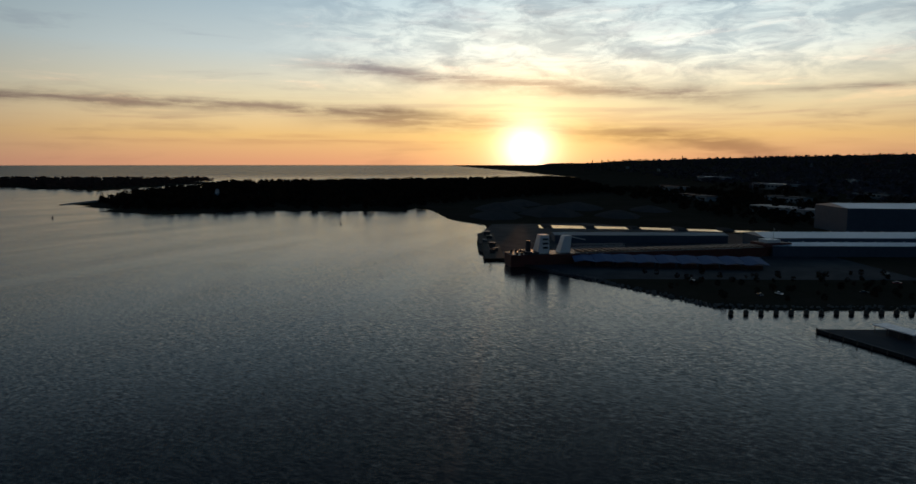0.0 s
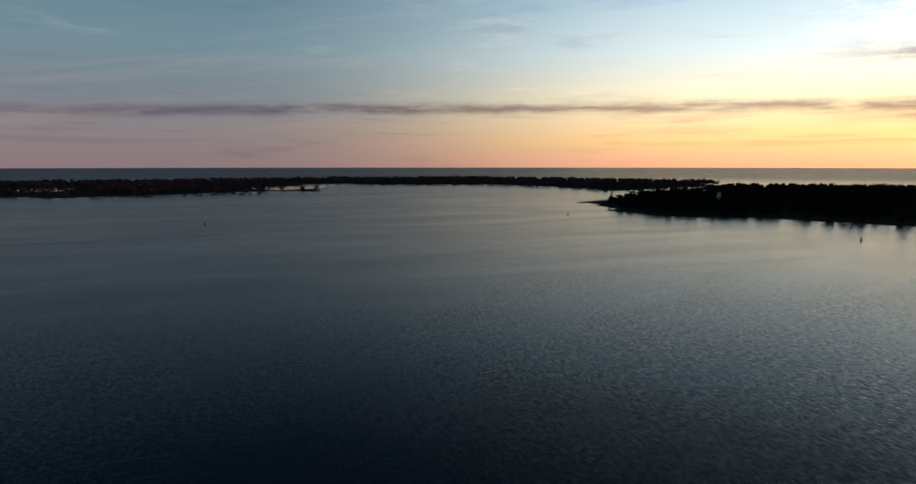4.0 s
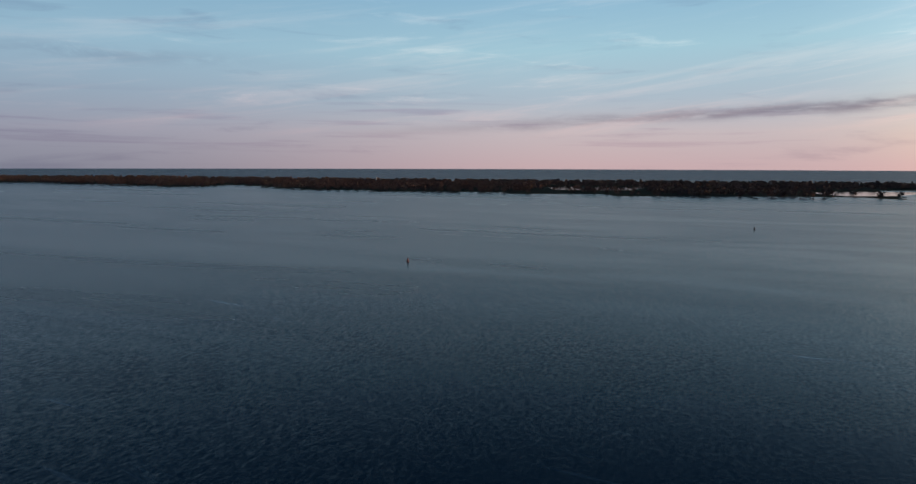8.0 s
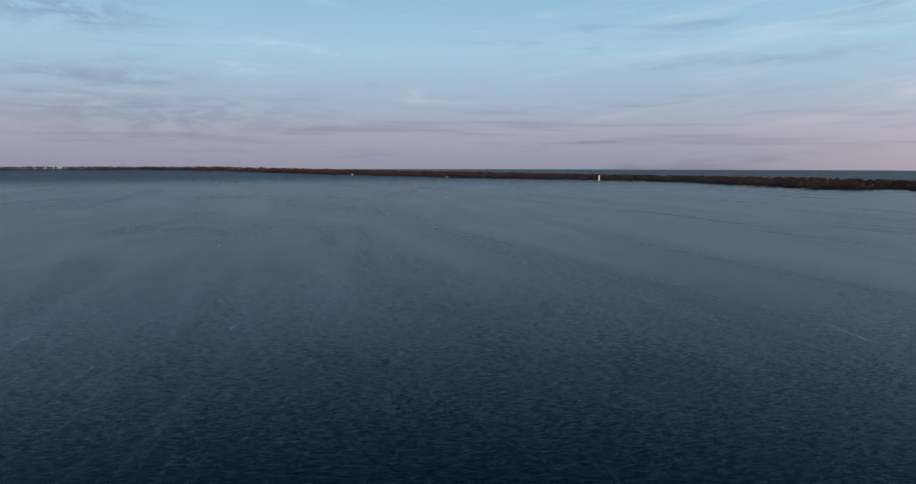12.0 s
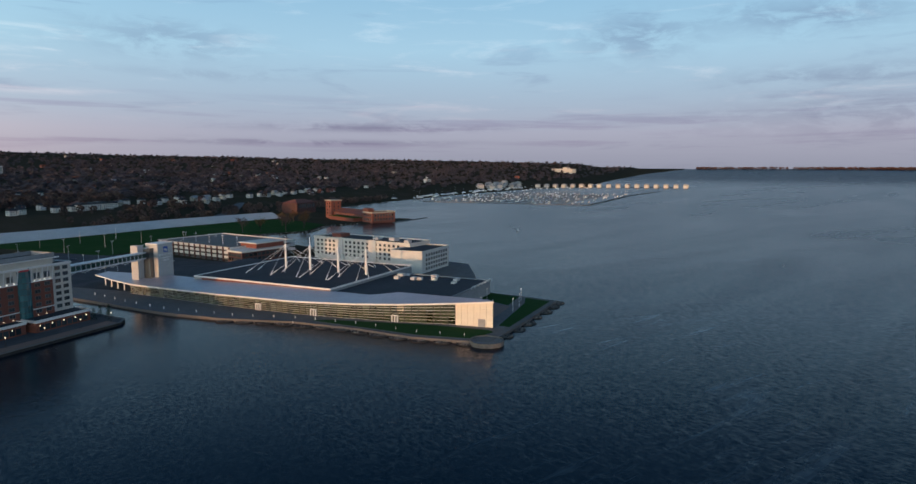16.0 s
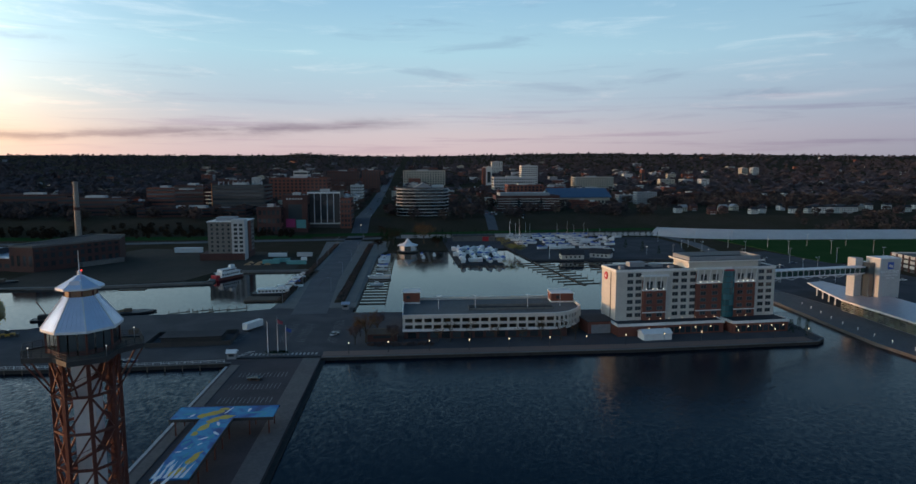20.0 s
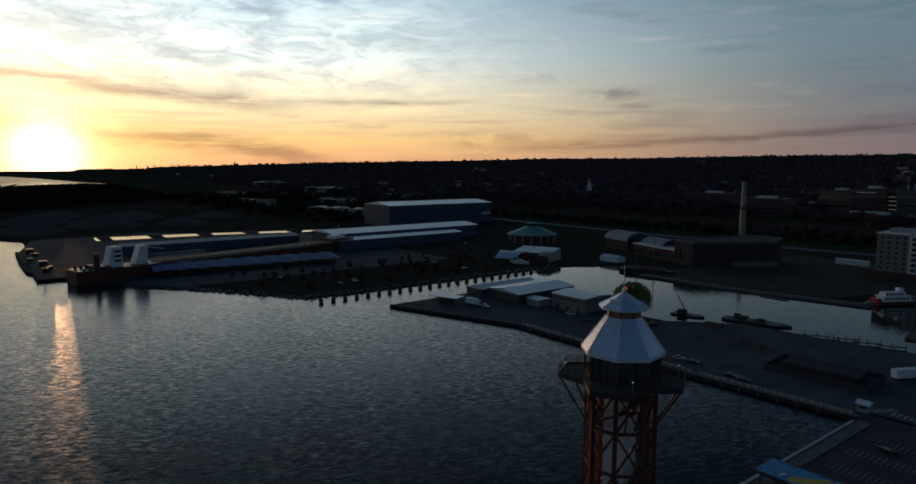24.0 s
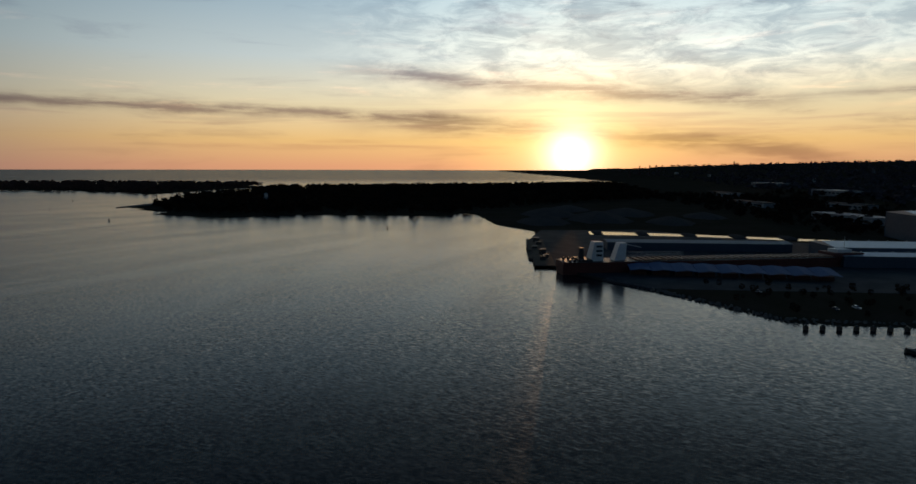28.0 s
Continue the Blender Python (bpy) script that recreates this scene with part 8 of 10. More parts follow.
CREAM_DULL = material("dull_cream_cladding", (0.46, 0.42, 0.34), (0.38, 0.35, 0.29), 0.8, grain=0.8)
LOADER_YELLOW = material("loader_yellow", (0.5, 0.28, 0.04), (0.4, 0.22, 0.04), 0.6, grain=1.5)
WOOD_PALE = material("pale_sawn_timber", (0.42, 0.28, 0.16), (0.33, 0.22, 0.13), 0.85, grain=1.5)
TEAL_BOX = material("teal_container_paint", (0.12, 0.33, 0.32), (0.09, 0.26, 0.26), 0.6, grain=1.0)
CHIMNEY = material("pale_chimney_brick", (0.36, 0.3, 0.25), (0.26, 0.22, 0.19), 0.85, grain=0.5, patch=0.12)
build_spit()
build_basin()
build_museum()

# ---- shipyard shore to the east ----
def big_shed(name, label, x0, y0, x1, y1, h, rise, ribs, along_axis, z=2.0):
    t = shed(name, label, x0, y0, x1, y1, h, rise, SHED_BLUE, SHED_ROOF, along_axis, z)
    w, d = (x1 - x0) / 2, (y1 - y0) / 2
    rib = Mesh().box(-0.1, -0.06, 0, 0.1, 0.06, h).data("rib", SHED_BLUE)
    for i in range(ribs):
        part("rib", rib, SHED_BLUE, t, at=(-w + 2 * w * (i + 0.5) / ribs, -d - 0.05, 0))
    rib2 = Mesh().box(-0.06, -0.1, 0, 0.06, 0.1, h).data("rib", SHED_BLUE)
    for i in range(ribs):
        for s in (-1, 1):
            part("rib", rib2, SHED_BLUE, t, at=(s * (w + 0.05), -d + 2 * d * (i + 0.5) / ribs, 0))
    n = 12
    for i in range(n):
        u = -1 + 2 * (i + 0.5) / n
        at = (u * w, 0, h + rise) if along_axis == "x" else (0, u * d, h + rise)
        part("ridge_vent", Mesh().cyl(0, 0, -0.1, 0.9, 0.6, 0.5, 8), SHED_ROOF, t, at=at)
    return t


def build_yard():
    t = big_shed("assembly_hall", "huge blue-grey ribbed shipyard assembly hall", -706, 356, -640, 506, 25.0, 3.2, 24, "y", 3.0)
    t.rotation_euler = (0, 0, radians(-3))
    part("sign_panel", Mesh().box(33.1, 60, 10, 33.3, 74, 13.5), GREY_PALE, t, "pale sign panel")
    big_shed("fabrication_hall", "long blue-grey shipyard fabrication hall with a pale roof", -560, 218, -518, 384, 11.5, 2.6, 22, "y")
    big_shed("plate_shop", "lower blue-grey shipyard shop with a pale roof", -517.5, 214, -496, 346, 8.0, 1.6, 18, "y")
    shed("pipe_shop", "long low shop with a grey roof behind the ship", -600, 60, -576, 212, 6.5, 1.4, SHED_BLUE, GREY, "y")
    # the long lake freighter laid up at the quay
    d = Vector((0.235, -0.972, 0)).normalized()
    L = 232.0
    mid = Vector((-483.7, 124, 0))
    turn = math.degrees(math.atan2(d.y, d.x))
    t = vessel("lake_freighter", "long dark red lake freighter laid up with white deckhouses aft", mid.x, mid.y, L, 22, 8.6, turn + 180, HULL_RED, [])
    s = -1
    # deckhouses stand at the stern, hatches run forward
    part("deck", Mesh().box(-L / 2 + 2, -10, 8.6, L * 0.36, 10, 8.75), HULL_DARK, t)
    hatch = Mesh().box(-1.6, -7.5, 0, 1.6, 7.5, 0.9).data("hatch", HATCH)
    for i in range(28):
        part("hatch", hatch, HATCH, t, "brown hatch cover", at=(-L / 2 + 54 + i * 5.3, 0, 8.7))
    house = part("deckhouse", Mesh().prism([(-L / 2 + 20, -5), (-L / 2 + 29, -5), (-L / 2 + 29, 5), (-L / 2 + 20, 5)], 8.7, 21.5, [(-L / 2 + 23, -4), (-L / 2 + 29, -4), (-L / 2 + 29, 4), (-L / 2 + 23, 4)]), WHITE, t, "tall white aft deckhouse with a raked side")
    for z in (12, 15, 18):
        part("window_band", Mesh().box(-L / 2 + 24, -5.05, z, -L / 2 + 28, 5.05, z + 1.3), GLASS_DARK, house)
    part("bridge_deck", Mesh().box(-L / 2 + 12, -9, 8.7, -L / 2 + 20, 9, 10.2), HULL_DARK, t)
    part("funnel", Mesh().cyl(-L / 2 + 15, 0, 10.2, 17.5, 2.0, 1.7, 10), HULL_DARK, t, "dark funnel")
    part("boom_house", Mesh().prism([(-L / 2 + 37, -4), (-L / 2 + 45, -4), (-L / 2 + 45, 4), (-L / 2 + 37, 4)], 8.7, 20.5, [(-L / 2 + 41, -3.5), (-L / 2 + 46, -3.5), (-L / 2 + 46, 3.5), (-L / 2 + 41, 3.5)]), WHITE, t, "raked white boom house")
    part("derrick", Mesh().beam((-L / 2 + 44, 0, 20), (-L / 2 + 58, 0, 17), 0.5), WHITE, t)
    boom = Mesh()
    a, b = Vector((-L / 2 + 48, 0, 11)), Vector((-L / 2 + 88, 0, 12.2))
    for y in (-2, 2):
        boom.beam((a.x, y, a.z), (b.x, y, b.z), 0.4)
        boom.beam((a.x, y, a.z + 3), (b.x, y, b.z + 1.2), 0.35)
        for i in range(12):
            u, w = i / 12, (i + 1) / 12
            boom.beam((a.x + (b.x - a.x) * u, y, a.z + (b.z - a.z) * u), (a.x + (b.x - a.x) * w, y, a.z + 3 - 2.4 * w), 0.2)
    part("unloading_boom", boom, GREY, t, "grey lattice unloading boom")
    part("forecastle", Mesh().box(L * 0.36, -8.5, 8.6, L * 0.46, 8.5, 11.4), HULL_RED, t)
    part("fore_house", Mesh().box(L * 0.38, -5, 11.4, L * 0.43, 5, 13.6), WHITE, t)
    part("fore_mast", Mesh().cyl(L * 0.42, 0, 13.6, 22, 0.25, 0.12, 6), WHITE, t)
    for i in range(10):
        x = -L / 2 + 4 + (i % 5) * 3.2
        part("deck_gear", Mesh().box(x, -8 + 14 * (i // 5), 8.7, x + 1.5, -7 + 14 * (i // 5), 10.4), HULL_DARK, t)
    # long blue canopy sheds in front
    c = thing("blue_canopy", "row of blue fabric canopies with scalloped edges on the shore", "canopy", -446, 120, 2.0, 0)
    for i in range(9):
        y = -64 + i * 14
        x = -6.0 + i * 1.6
        q = Mesh()
        q.prism_side([(x - 9, y, 6.4), (x + 8, y, 3.6), (x + 8, y + 7, 4.6), (x - 9, y + 7, 7.2)], 0.12)
        q.prism_side([(x - 9, y + 7, 7.2), (x + 8, y + 7, 4.6), (x + 8, y + 14, 3.6), (x - 9, y + 14, 6.4)], 0.12)
        part("canopy_bay", q, CANOPY_BLUE, c, "blue fabric bay")
        for px in (x - 8, x + 7):
            part("post", Mesh().cyl(px, y, -0.1, 6.2 if px < x else 3.6, 0.2, n=6), DARK_STEEL, c)
        part("stall", Mesh().box(x - 6, y + 1.5, -0.1, x + 2, y + 12, 2.6), DARK_BRICK, c)
    # outer dock with gear
    t = thing("outer_dock", "dark timber unloading dock with gear at the yard's corner", "dock", 0, 0, 0)
    part("deck", Mesh().box(-640, -8, 2.4, -560, 8, 3.2), TIMBER, t)
    part("low_deck", Mesh().box(-560, -5, 2.0, -478, 10, 2.8), TIMBER, t)
    for i in range(15):
        part("pile", Mesh().cyl(-638 + 5.6 * i, -7.5, -3, 3.6, 0.4, n=6), TIMBER, t)
        part("pile", Mesh().cyl(-558 + 5.6 * i, -4.6, -3, 3.2, 0.4, n=6), TIMBER, t)
    for x, y, w, d_, h in ((-628, -2, 9, 6, 4), (-600, 0, 5, 5, 3), (-545, 1, 6, 5, 3.5), (-520, 3, 5, 4, 2.5), (-580, -4, 10, 4, 2)):
        part("dock_house", Mesh().box(x, y, 2.8, x + w, y + d_, 2.9 + h), DARK_STEEL, t)
    cr = thing("dock_crane", "small dark dock crane beside the ship", "crane", -505, 2, 2.8)
    part("cab", Mesh().box(-2, -2, 0, 2, 2, 3), DARK_STEEL, cr)
    part("jib", Mesh().beam((1, 0, 2.5), (12, -3, 9), 0.6), DARK_STEEL, cr)
    # standing dolphins in a row along the channel
    dol = thing("mooring_dolphin", "dark mooring dolphin standing in the water", "dolphin", -314.5, 109.5, 0, group="channel dolphins")
    part("shaft", Mesh().cyl(0, 0, -3, 1.6, 0.9, 0.9, 8), DARK_STEEL, dol)
    part("head", Mesh().cyl(0, 0, 0.9, 2.6, 1.25, 1.25, 8), TIMBER, dol)
    part("cap", Mesh().cyl(0, 0, 2.6, 3.2, 0.7, 0.5, 8), DARK_STEEL, dol)
    for i in range(1, 27):
        copy_thing(dol, pose(-314.5 - 0.22 * i, 109.5 + 7.25 * i, 0))
    # round museum hall with copper roof, and the arched visitor hall
    t = thing("round_hall", "round hall with a shallow green copper roof and lantern", "round hall", -449, 396, 2.5)
    part("wall", Mesh().cyl(0, 0, -1, 6.5, 22, 22, 32), DARK_BRICK, t)
    part("roof", Mesh().cyl(0, 0, 6.5, 14.0, 24.5, 6.0, 32), COPPER, t, "green copper roof", smooth=False)
    part("lantern", Mesh().cyl(0, 0, 13.8, 16.6, 5.4, 5.4, 16), GLASS_DARK, t)
    part("lantern_roof", Mesh().cyl(0, 0, 16.6, 18.6, 6.4, 0.4, 16), COPPER, t)
    for i in range(16):
        a = radians(22.5 * i)
        part("pilaster", Mesh().cyl(22.2 * math.cos(a), 22.2 * math.sin(a), -1, 6.4, 0.5, n=6), CREAM_DULL, t)
    t = thing("visitor_hall", "low shore hall with stepped curved glass and metal roofs", "hall", -356, 304, 2.1, 22)
    part("wall", Mesh().box(-18, -9, -0.1, 18, 16, 5.0), DARK_BRICK, t)
    for x in (-8, 3, 13):
        part("roof_shell", Mesh().prism_side([(x - 5, -4, 6.2), (x + 5, -4, 6.2), (x + 5, 16, 8.4), (x - 5, 16, 8.4)], 0.35), WHITE, t, "pale curved roof shell")
    n = 6
    for i in range(n):
        a, b = i / n, (i + 1) / n
        part("glass_strip", Mesh().prism_side([(-22, -18 + 12 * a, 2.2 + 4.6 * math.sin(a * 1.4)), (-4, -18 + 12 * a, 2.2 + 4.6 * math.sin(a * 1.4)), (-4, -18 + 12 * b, 2.2 + 4.6 * math.sin(b * 1.4)), (-22, -18 + 12 * b, 2.2 + 4.6 * math.sin(b * 1.4))], 0.15), SHED_ROOF, t)
    part("gable_wall", Mesh().box(10, -8.5, 0, 18.4, 16.2, 7.4), CREAM_DULL, t)
    boat("yacht", -345, 283, 20, 2.6)
    for k, (x, y) in enumerate(((-352, 140), (-356, 152), (-395, 118), (-360, 200), (-388, 236), (-352, 236), (-420, 250), (-470, 330), (-480, 352))):
        park(k, x, y, 20 * k, 2.0)
    # heaps and gravel beyond the yard, with the long tree-lined slip of water
    rng = np.random.RandomState(5)
    for k, (x, y, r, h) in enumerate(((-850, 20, 60, 9), (-900, 95, 75, 11), (-860, 180, 50, 8), (-980, 30, 70, 10), (-1010, 150, 70, 9), (-960, 250, 50, 7), (-1090, 70, 60, 8))):
        n, pts = 26, []
        ring1 = [(r * rng.uniform(0.85, 1.1) * math.cos(2 * math.pi * i / n), 0.6 * r * rng.uniform(0.85, 1.1) * math.sin(2 * math.pi * i / n)) for i in range(n)]
        m = Mesh()
        z = height_at(x, y)
        m.prism([(x + a, y + b) for a, b in ring1], z - 1, z + h * 0.45, [(x + a * 0.7, y + b * 0.68) for a, b in ring1])
        m.prism([(x + a * 0.7, y + b * 0.68) for a, b in ring1], z + h * 0.45, z + h, [(x + a * 0.18, y + b * 0.15) for a, b in ring1])
        solo("gravel_mound", m, GRAVEL, "broad grey mound of sand and gravel", "gravel mound", group="gravel mounds")
    setting("slip_water", Mesh().prism([(-735, 62), (-700, 60), (-690, 168), (-650, 300), (-668, 305), (-712, 170)], 1.4, 2.15), CALM, "narrow slip of still water behind the yard", "water")
    for k in range(5):
        x, y = -722 + 9 * k * 0.9, 70 + 46 * k
        solo("yard_bank", Mesh().prism([(x - 12, y - 6), (x + 14, y - 6), (x + 18, y + 5), (x - 6, y + 6)], 1.9, 3.8, [(x - 9, y - 4), (x + 11, y - 4), (x + 14, y + 3), (x - 4, y + 4)]), GRAVEL, "low dark bank between the pools", "bank", group="yard banks")


GRAVEL = material("dark_gravel", (0.14, 0.115, 0.1), (0.09, 0.075, 0.068), 0.95, grain=0.5, patch=0.04, spec=0.0)
HATCH = material("brown_hatch_covers", (0.3, 0.19, 0.13), (0.22, 0.15, 0.11), 0.7, grain=1.0)
CANOPY_BLUE = material("blue_canopy_fabric", (0.12, 0.18, 0.32), (0.1, 0.15, 0.27), 0.75, grain=0.8)
build_yard()

# ---- the town on the bluff ----
def office(name, label, x0, y0, x1, y1, top, wall, style="ribbon", storeys=5, bays=8, roof=TAR, category="office building", glazing=None):
    """A town building: walls, roof, parapet and its rows of windows on the street faces."""
    cx, cy = (x0 + x1) / 2, (y0 + y1) / 2
    z = min(height_at(x0, y0), height_at(x1, y0)) - 0.3
    w, d, h = (x1 - x0) / 2, (y1 - y0) / 2, top - z
    t = thing(name, label, category, cx, cy, z)
    part("wall", Mesh().box(-w, -d, -6, w, d, h), wall, t)
    part("roof", Mesh().box(-w + 0.3, -d + 0.3, h, w - 0.3, d - 0.3, h + 0.15), roof, t)
    part("parapet", ring_wall([(-w, -d), (w, -d), (w, d), (-w, d)], h - 0.3, h + 0.9, 0.4), wall, t)
    part("plant_room", Mesh().box(-w * 0.35, -d * 0.3, h + 0.1, w * 0.2, d * 0.35, h + 3.0), GREY_PALE, t, "rooftop plant room")
    part("vent", Mesh().box(w * 0.45, -d * 0.4, h + 0.1, w * 0.65, -d * 0.1, h + 1.4), GREY, t)
    glazing = glazing or GLASS_DARK
    fh = (h - 1.5) / storeys
    if style == "ribbon":
        for s in range(storeys):
            zc = 1.6 + fh * (s + 0.5)
            part("window", Mesh().box(-w + 0.8, -d - 0.08, zc - fh * 0.24, w - 0.8, -d + 0.02, zc + fh * 0.24), glazing, t)
            for sx in (-1, 1):
                part("window", Mesh().box(sx * (w + 0.03) - 0.05, -d + 0.8, zc - fh * 0.24, sx * (w + 0.03) + 0.05, d - 0.8, zc + fh * 0.24), glazing, t)
    else:
        ww = 2 * w / bays * 0.55
        side = max(2, int(d / w * bays))
        if y0 > 880:
            window_rows(t, [(("y", -d, -1), grid(-w + 0.8, w - 0.8, bays, 1.5, h - 0.8, storeys))] + [(("x", sx * w, sx), grid(-d + 0.8, d - 0.8, side, 1.5, h - 0.8, storeys)) for sx in (-1, 1)], ww, fh * 0.55, glazing)
            return t, w, d, h
        pane_set(t, ("y", -d, -1), grid(-w + 0.8, w - 0.8, bays, 1.5, h - 0.8, storeys), ww, fh * 0.55, glazing)
        for sx in (-1, 1):
            pane_set(t, ("x", sx * w, sx), grid(-d + 0.8, d - 0.8, side, 1.5, h - 0.8, storeys), ww, fh * 0.55, glazing)
    return t, w, d, h


def town_block(rng, x, y, w, d, storeys, wall, roof, label):
    """A plain town building of some storeys; one mesh, as it stays far off."""
    h = 3.4 * storeys + 1.0
    body = Mesh().box(-w, -d, -4, w, d, h)
    rim = ring_wall([(-w, -d), (w, -d), (w, d), (-w, d)], h - 0.2, h + 0.7, 0.35)
    top = Mesh().box(-w + 0.3, -d + 0.3, h, w - 0.3, d - 0.3, h + 0.12)
    units, panes = Mesh(), Mesh()
    for _ in range(rng.randint(1, 3)):
        a, b = rng.uniform(-w * 0.6, w * 0.4), rng.uniform(-d * 0.6, d * 0.4)
        units.box(a, b, h, a + rng.uniform(2, 4), b + rng.uniform(2, 4), h + rng.uniform(1.2, 2.6))
    for u, z in grid(-w + 0.8, w - 0.8, max(3, int(w / 1.7)), 0.8, h - 0.6, storeys):
        panes.box(u - 0.7, -d - 0.08, z - 0.8, u + 0.7, -d + 0.02, z + 0.8)
    for u, z in grid(-d + 0.8, d - 0.8, 4, 0.8, h - 0.6, storeys):
        panes.box(-w - 0.08, u - 0.7, z - 0.8, -w + 0.02, u + 0.7, z + 0.8).box(w - 0.02, u - 0.7, z - 0.8, w + 0.08, u + 0.7, z + 0.8)
    v, f, slots = [], [], []
    for slot, m in enumerate((body, rim, top, units, panes)):
        f += [tuple(len(v) + q for q in face) for face in m.f]
        slots += [slot] * len(m.f)
        v += m.v
    me = bpy.data.meshes.new("town_building")
    me.from_pydata(v, [], f)
    for mat in (wall, wall, roof, GREY_PALE, GLASS_DARK):
        me.materials.append(mat)
    me.polygons.foreach_set("material_index", slots)
    o = new("town_building", me)
    o.matrix_basis = pose(x, y, height_at(x, y), 0, 0, rng.choice((0, 0, 2, -3)))
    tagged(o, label, "building", "town buildings")


def build_infill():
    rng = random.Random(91)
    looks = ((BRICK, TAR, "red-brick town building with a flat dark roof"), (DARK_BRICK, TAR, "dark brick town building with a flat roof"), (CREAM_DULL, GREY, "dull cream town building with a grey roof"), (GREY, TAR, "grey town building with a flat dark roof"), (GREY_PALE, GREY, "pale grey town building with rooftop units"))
    placed = 0
    taken = [(o.location.x, o.location.y, 46) for o in bpy.data.objects if o.parent is None and o.get("category") in ("office building", "arena")]
    for _ in range(900):
        if placed >= 190:
            break
        y = math.exp(rng.uniform(math.log(800), math.log(2700)))
        x = rng.uniform(-0.34, 0.5) * y - 20
        if abs(x + 70) < 30 or abs(x - 92) < 20 or any(math.hypot(x - a, y - b) < r for a, b, r in taken):
            continue
        if 300 < x and y < 900:
            continue
        w, d, storeys = rng.uniform(6, 17), rng.uniform(6, 11), rng.choice((2, 2, 3, 3, 4, 5) if y < 1700 else (2, 3, 3))
        wall, roof, label = looks[rng.choice((0, 0, 1, 1, 2, 3, 3, 4))]
        town_block(rng, x, y, w, d, storeys, wall, roof, label)
        taken.append((x, y, max(w, d) * 2.2))
        placed += 1


def build_downtown():
    office("long_offices", "long low brown brick offices on the bluff", -437, 735, -355, 770, 35, DARK_BRICK, "ribbon", 4)
    office("brown_wing", "low brown wing of the hospital", -355, 745, -340, 770, 30, DARK_BRICK, "ribbon", 3)
    t, w, d, h = office("hospital_tower", "stepped red-brown hospital block with pale lit strips", -346, 770, -310, 810, 46, BRICK, "ribbon", 6)
    t, w, d, h = office("hospital_block", "tall dark brown hospital block with a pale roof sign", -310, 766, -274, 810, 49, DARK_BRICK, "ribbon", 6)
    for i in range(9):
        part("sign_bar", Mesh().box(-12 + 2.2 * i, -d - 0.15, h - 4.6, -10.4 + 2.2 * i, -d - 0.02, h - 3.2), WHITE, t, "illegible pale sign lettering")
    t, w, d, h = office("strip_lit_wing", "dark wing with bright horizontal window strips", -274, 772, -258, 800, 44, DARK_BRICK, "plain", 1, 1)
    for i in range(5):
        part("lit_strip", Mesh().box(-7.4, -d - 0.3, 8 + i * 4.6, 7.4, -d - 0.1, 8.6 + i * 4.6), LAMP_STRIP, t, "softly lit window strip")
    t, w, d, h = office("glass_hospital", "glass-fronted hospital block with pale floor bands", -257, 745, -193, 790, 50, GREY_DEEP, "ribbon", 7, glazing=GLASS_DARK)
    part("corner_fin", Mesh().box(-w - 0.6, -d - 0.5, 0, -w + 0.2, -d + 0.5, h + 3), COPPER_FIN, t, "tall orange fin catching the sun")
    for i in range(10):
        part("roof_frame", Mesh().box(-w + 6 * i + 2, -2, h, -w + 6 * i + 2.4, 2, h + 4.5), GREY_PALE, t)
    office("low_wing", "low dark wing below the hospital", -330, 700, -205, 735, 24, DARK_BRICK, "ribbon", 2)
    office("red_hospital", "broad dark red hospital building", -221, 900, -136, 950, 56, BRICK, "punched", 8, 14)
    office("pale_roof_block", "pale rooftop block over the hospital", -196, 960, -174, 980, 66, WHITE_STUCCO, "ribbon", 8)
    t, w, d, h = office("sign_block", "dark red block with a large painted wall sign", -147, 625, -121, 660, 42, DARK_BRICK, "plain", 1, 1)
    part("mural", Mesh().box(-10, -d - 0.12, 6, 0, -d - 0.02, 15), MAGENTA, t, "magenta wall poster")
    part("mural", Mesh().box(1, -d - 0.12, 5, 11, -d - 0.02, 14), TEAL_BOX, t, "blue-green wall poster")
    for i in range(6):
        part("sign_bar", Mesh().box(-9 + 3 * i, -d - 0.12, h - 4, -7 + 3 * i, -d - 0.02, h - 2.4), GREY_PALE, t, "illegible pale sign lettering")
    office("street_front", "low dark red street-front building", -172, 615, -147, 650, 30, DARK_BRICK, "punched", 3, 5)
    t, w, d, h = office("columned_block", "dark block with tall white columns on its front", -123, 642, -88, 680, 45, DARK_STEEL, "plain", 1, 1)
    for i in range(6):
        part("column", Mesh().box(-w + 7 * i - 0.3, -d - 1.2, 6, -w + 7 * i + 0.3, -d - 0.1, h - 1), WHITE, t, "tall white column")
    part("beam", Mesh().box(-w - 0.4, -d - 1.3, h - 1.2, w + 0.4, -d + 0.2, h + 0.5), WHITE, t, "white top beam")
    part("base_beam", Mesh().box(-w, -d - 1.4, 4.6, w, -d, 6.0), WHITE_STUCCO, t)
    office("corner_brick", "red brick corner building on the main street", -88, 640, -76, 672, 38, BRICK, "punched", 6, 3)
    office("street_block", "pale street building above the main street", -111, 1000, -92, 1040, 42, WHITE_STUCCO, "punched", 5, 5)
    t, w, d, h = office("street_gables", "pale grey gabled building beside the street", -130, 820, -84, 850, 32, WHITE_STUCCO, "punched", 4, 9)
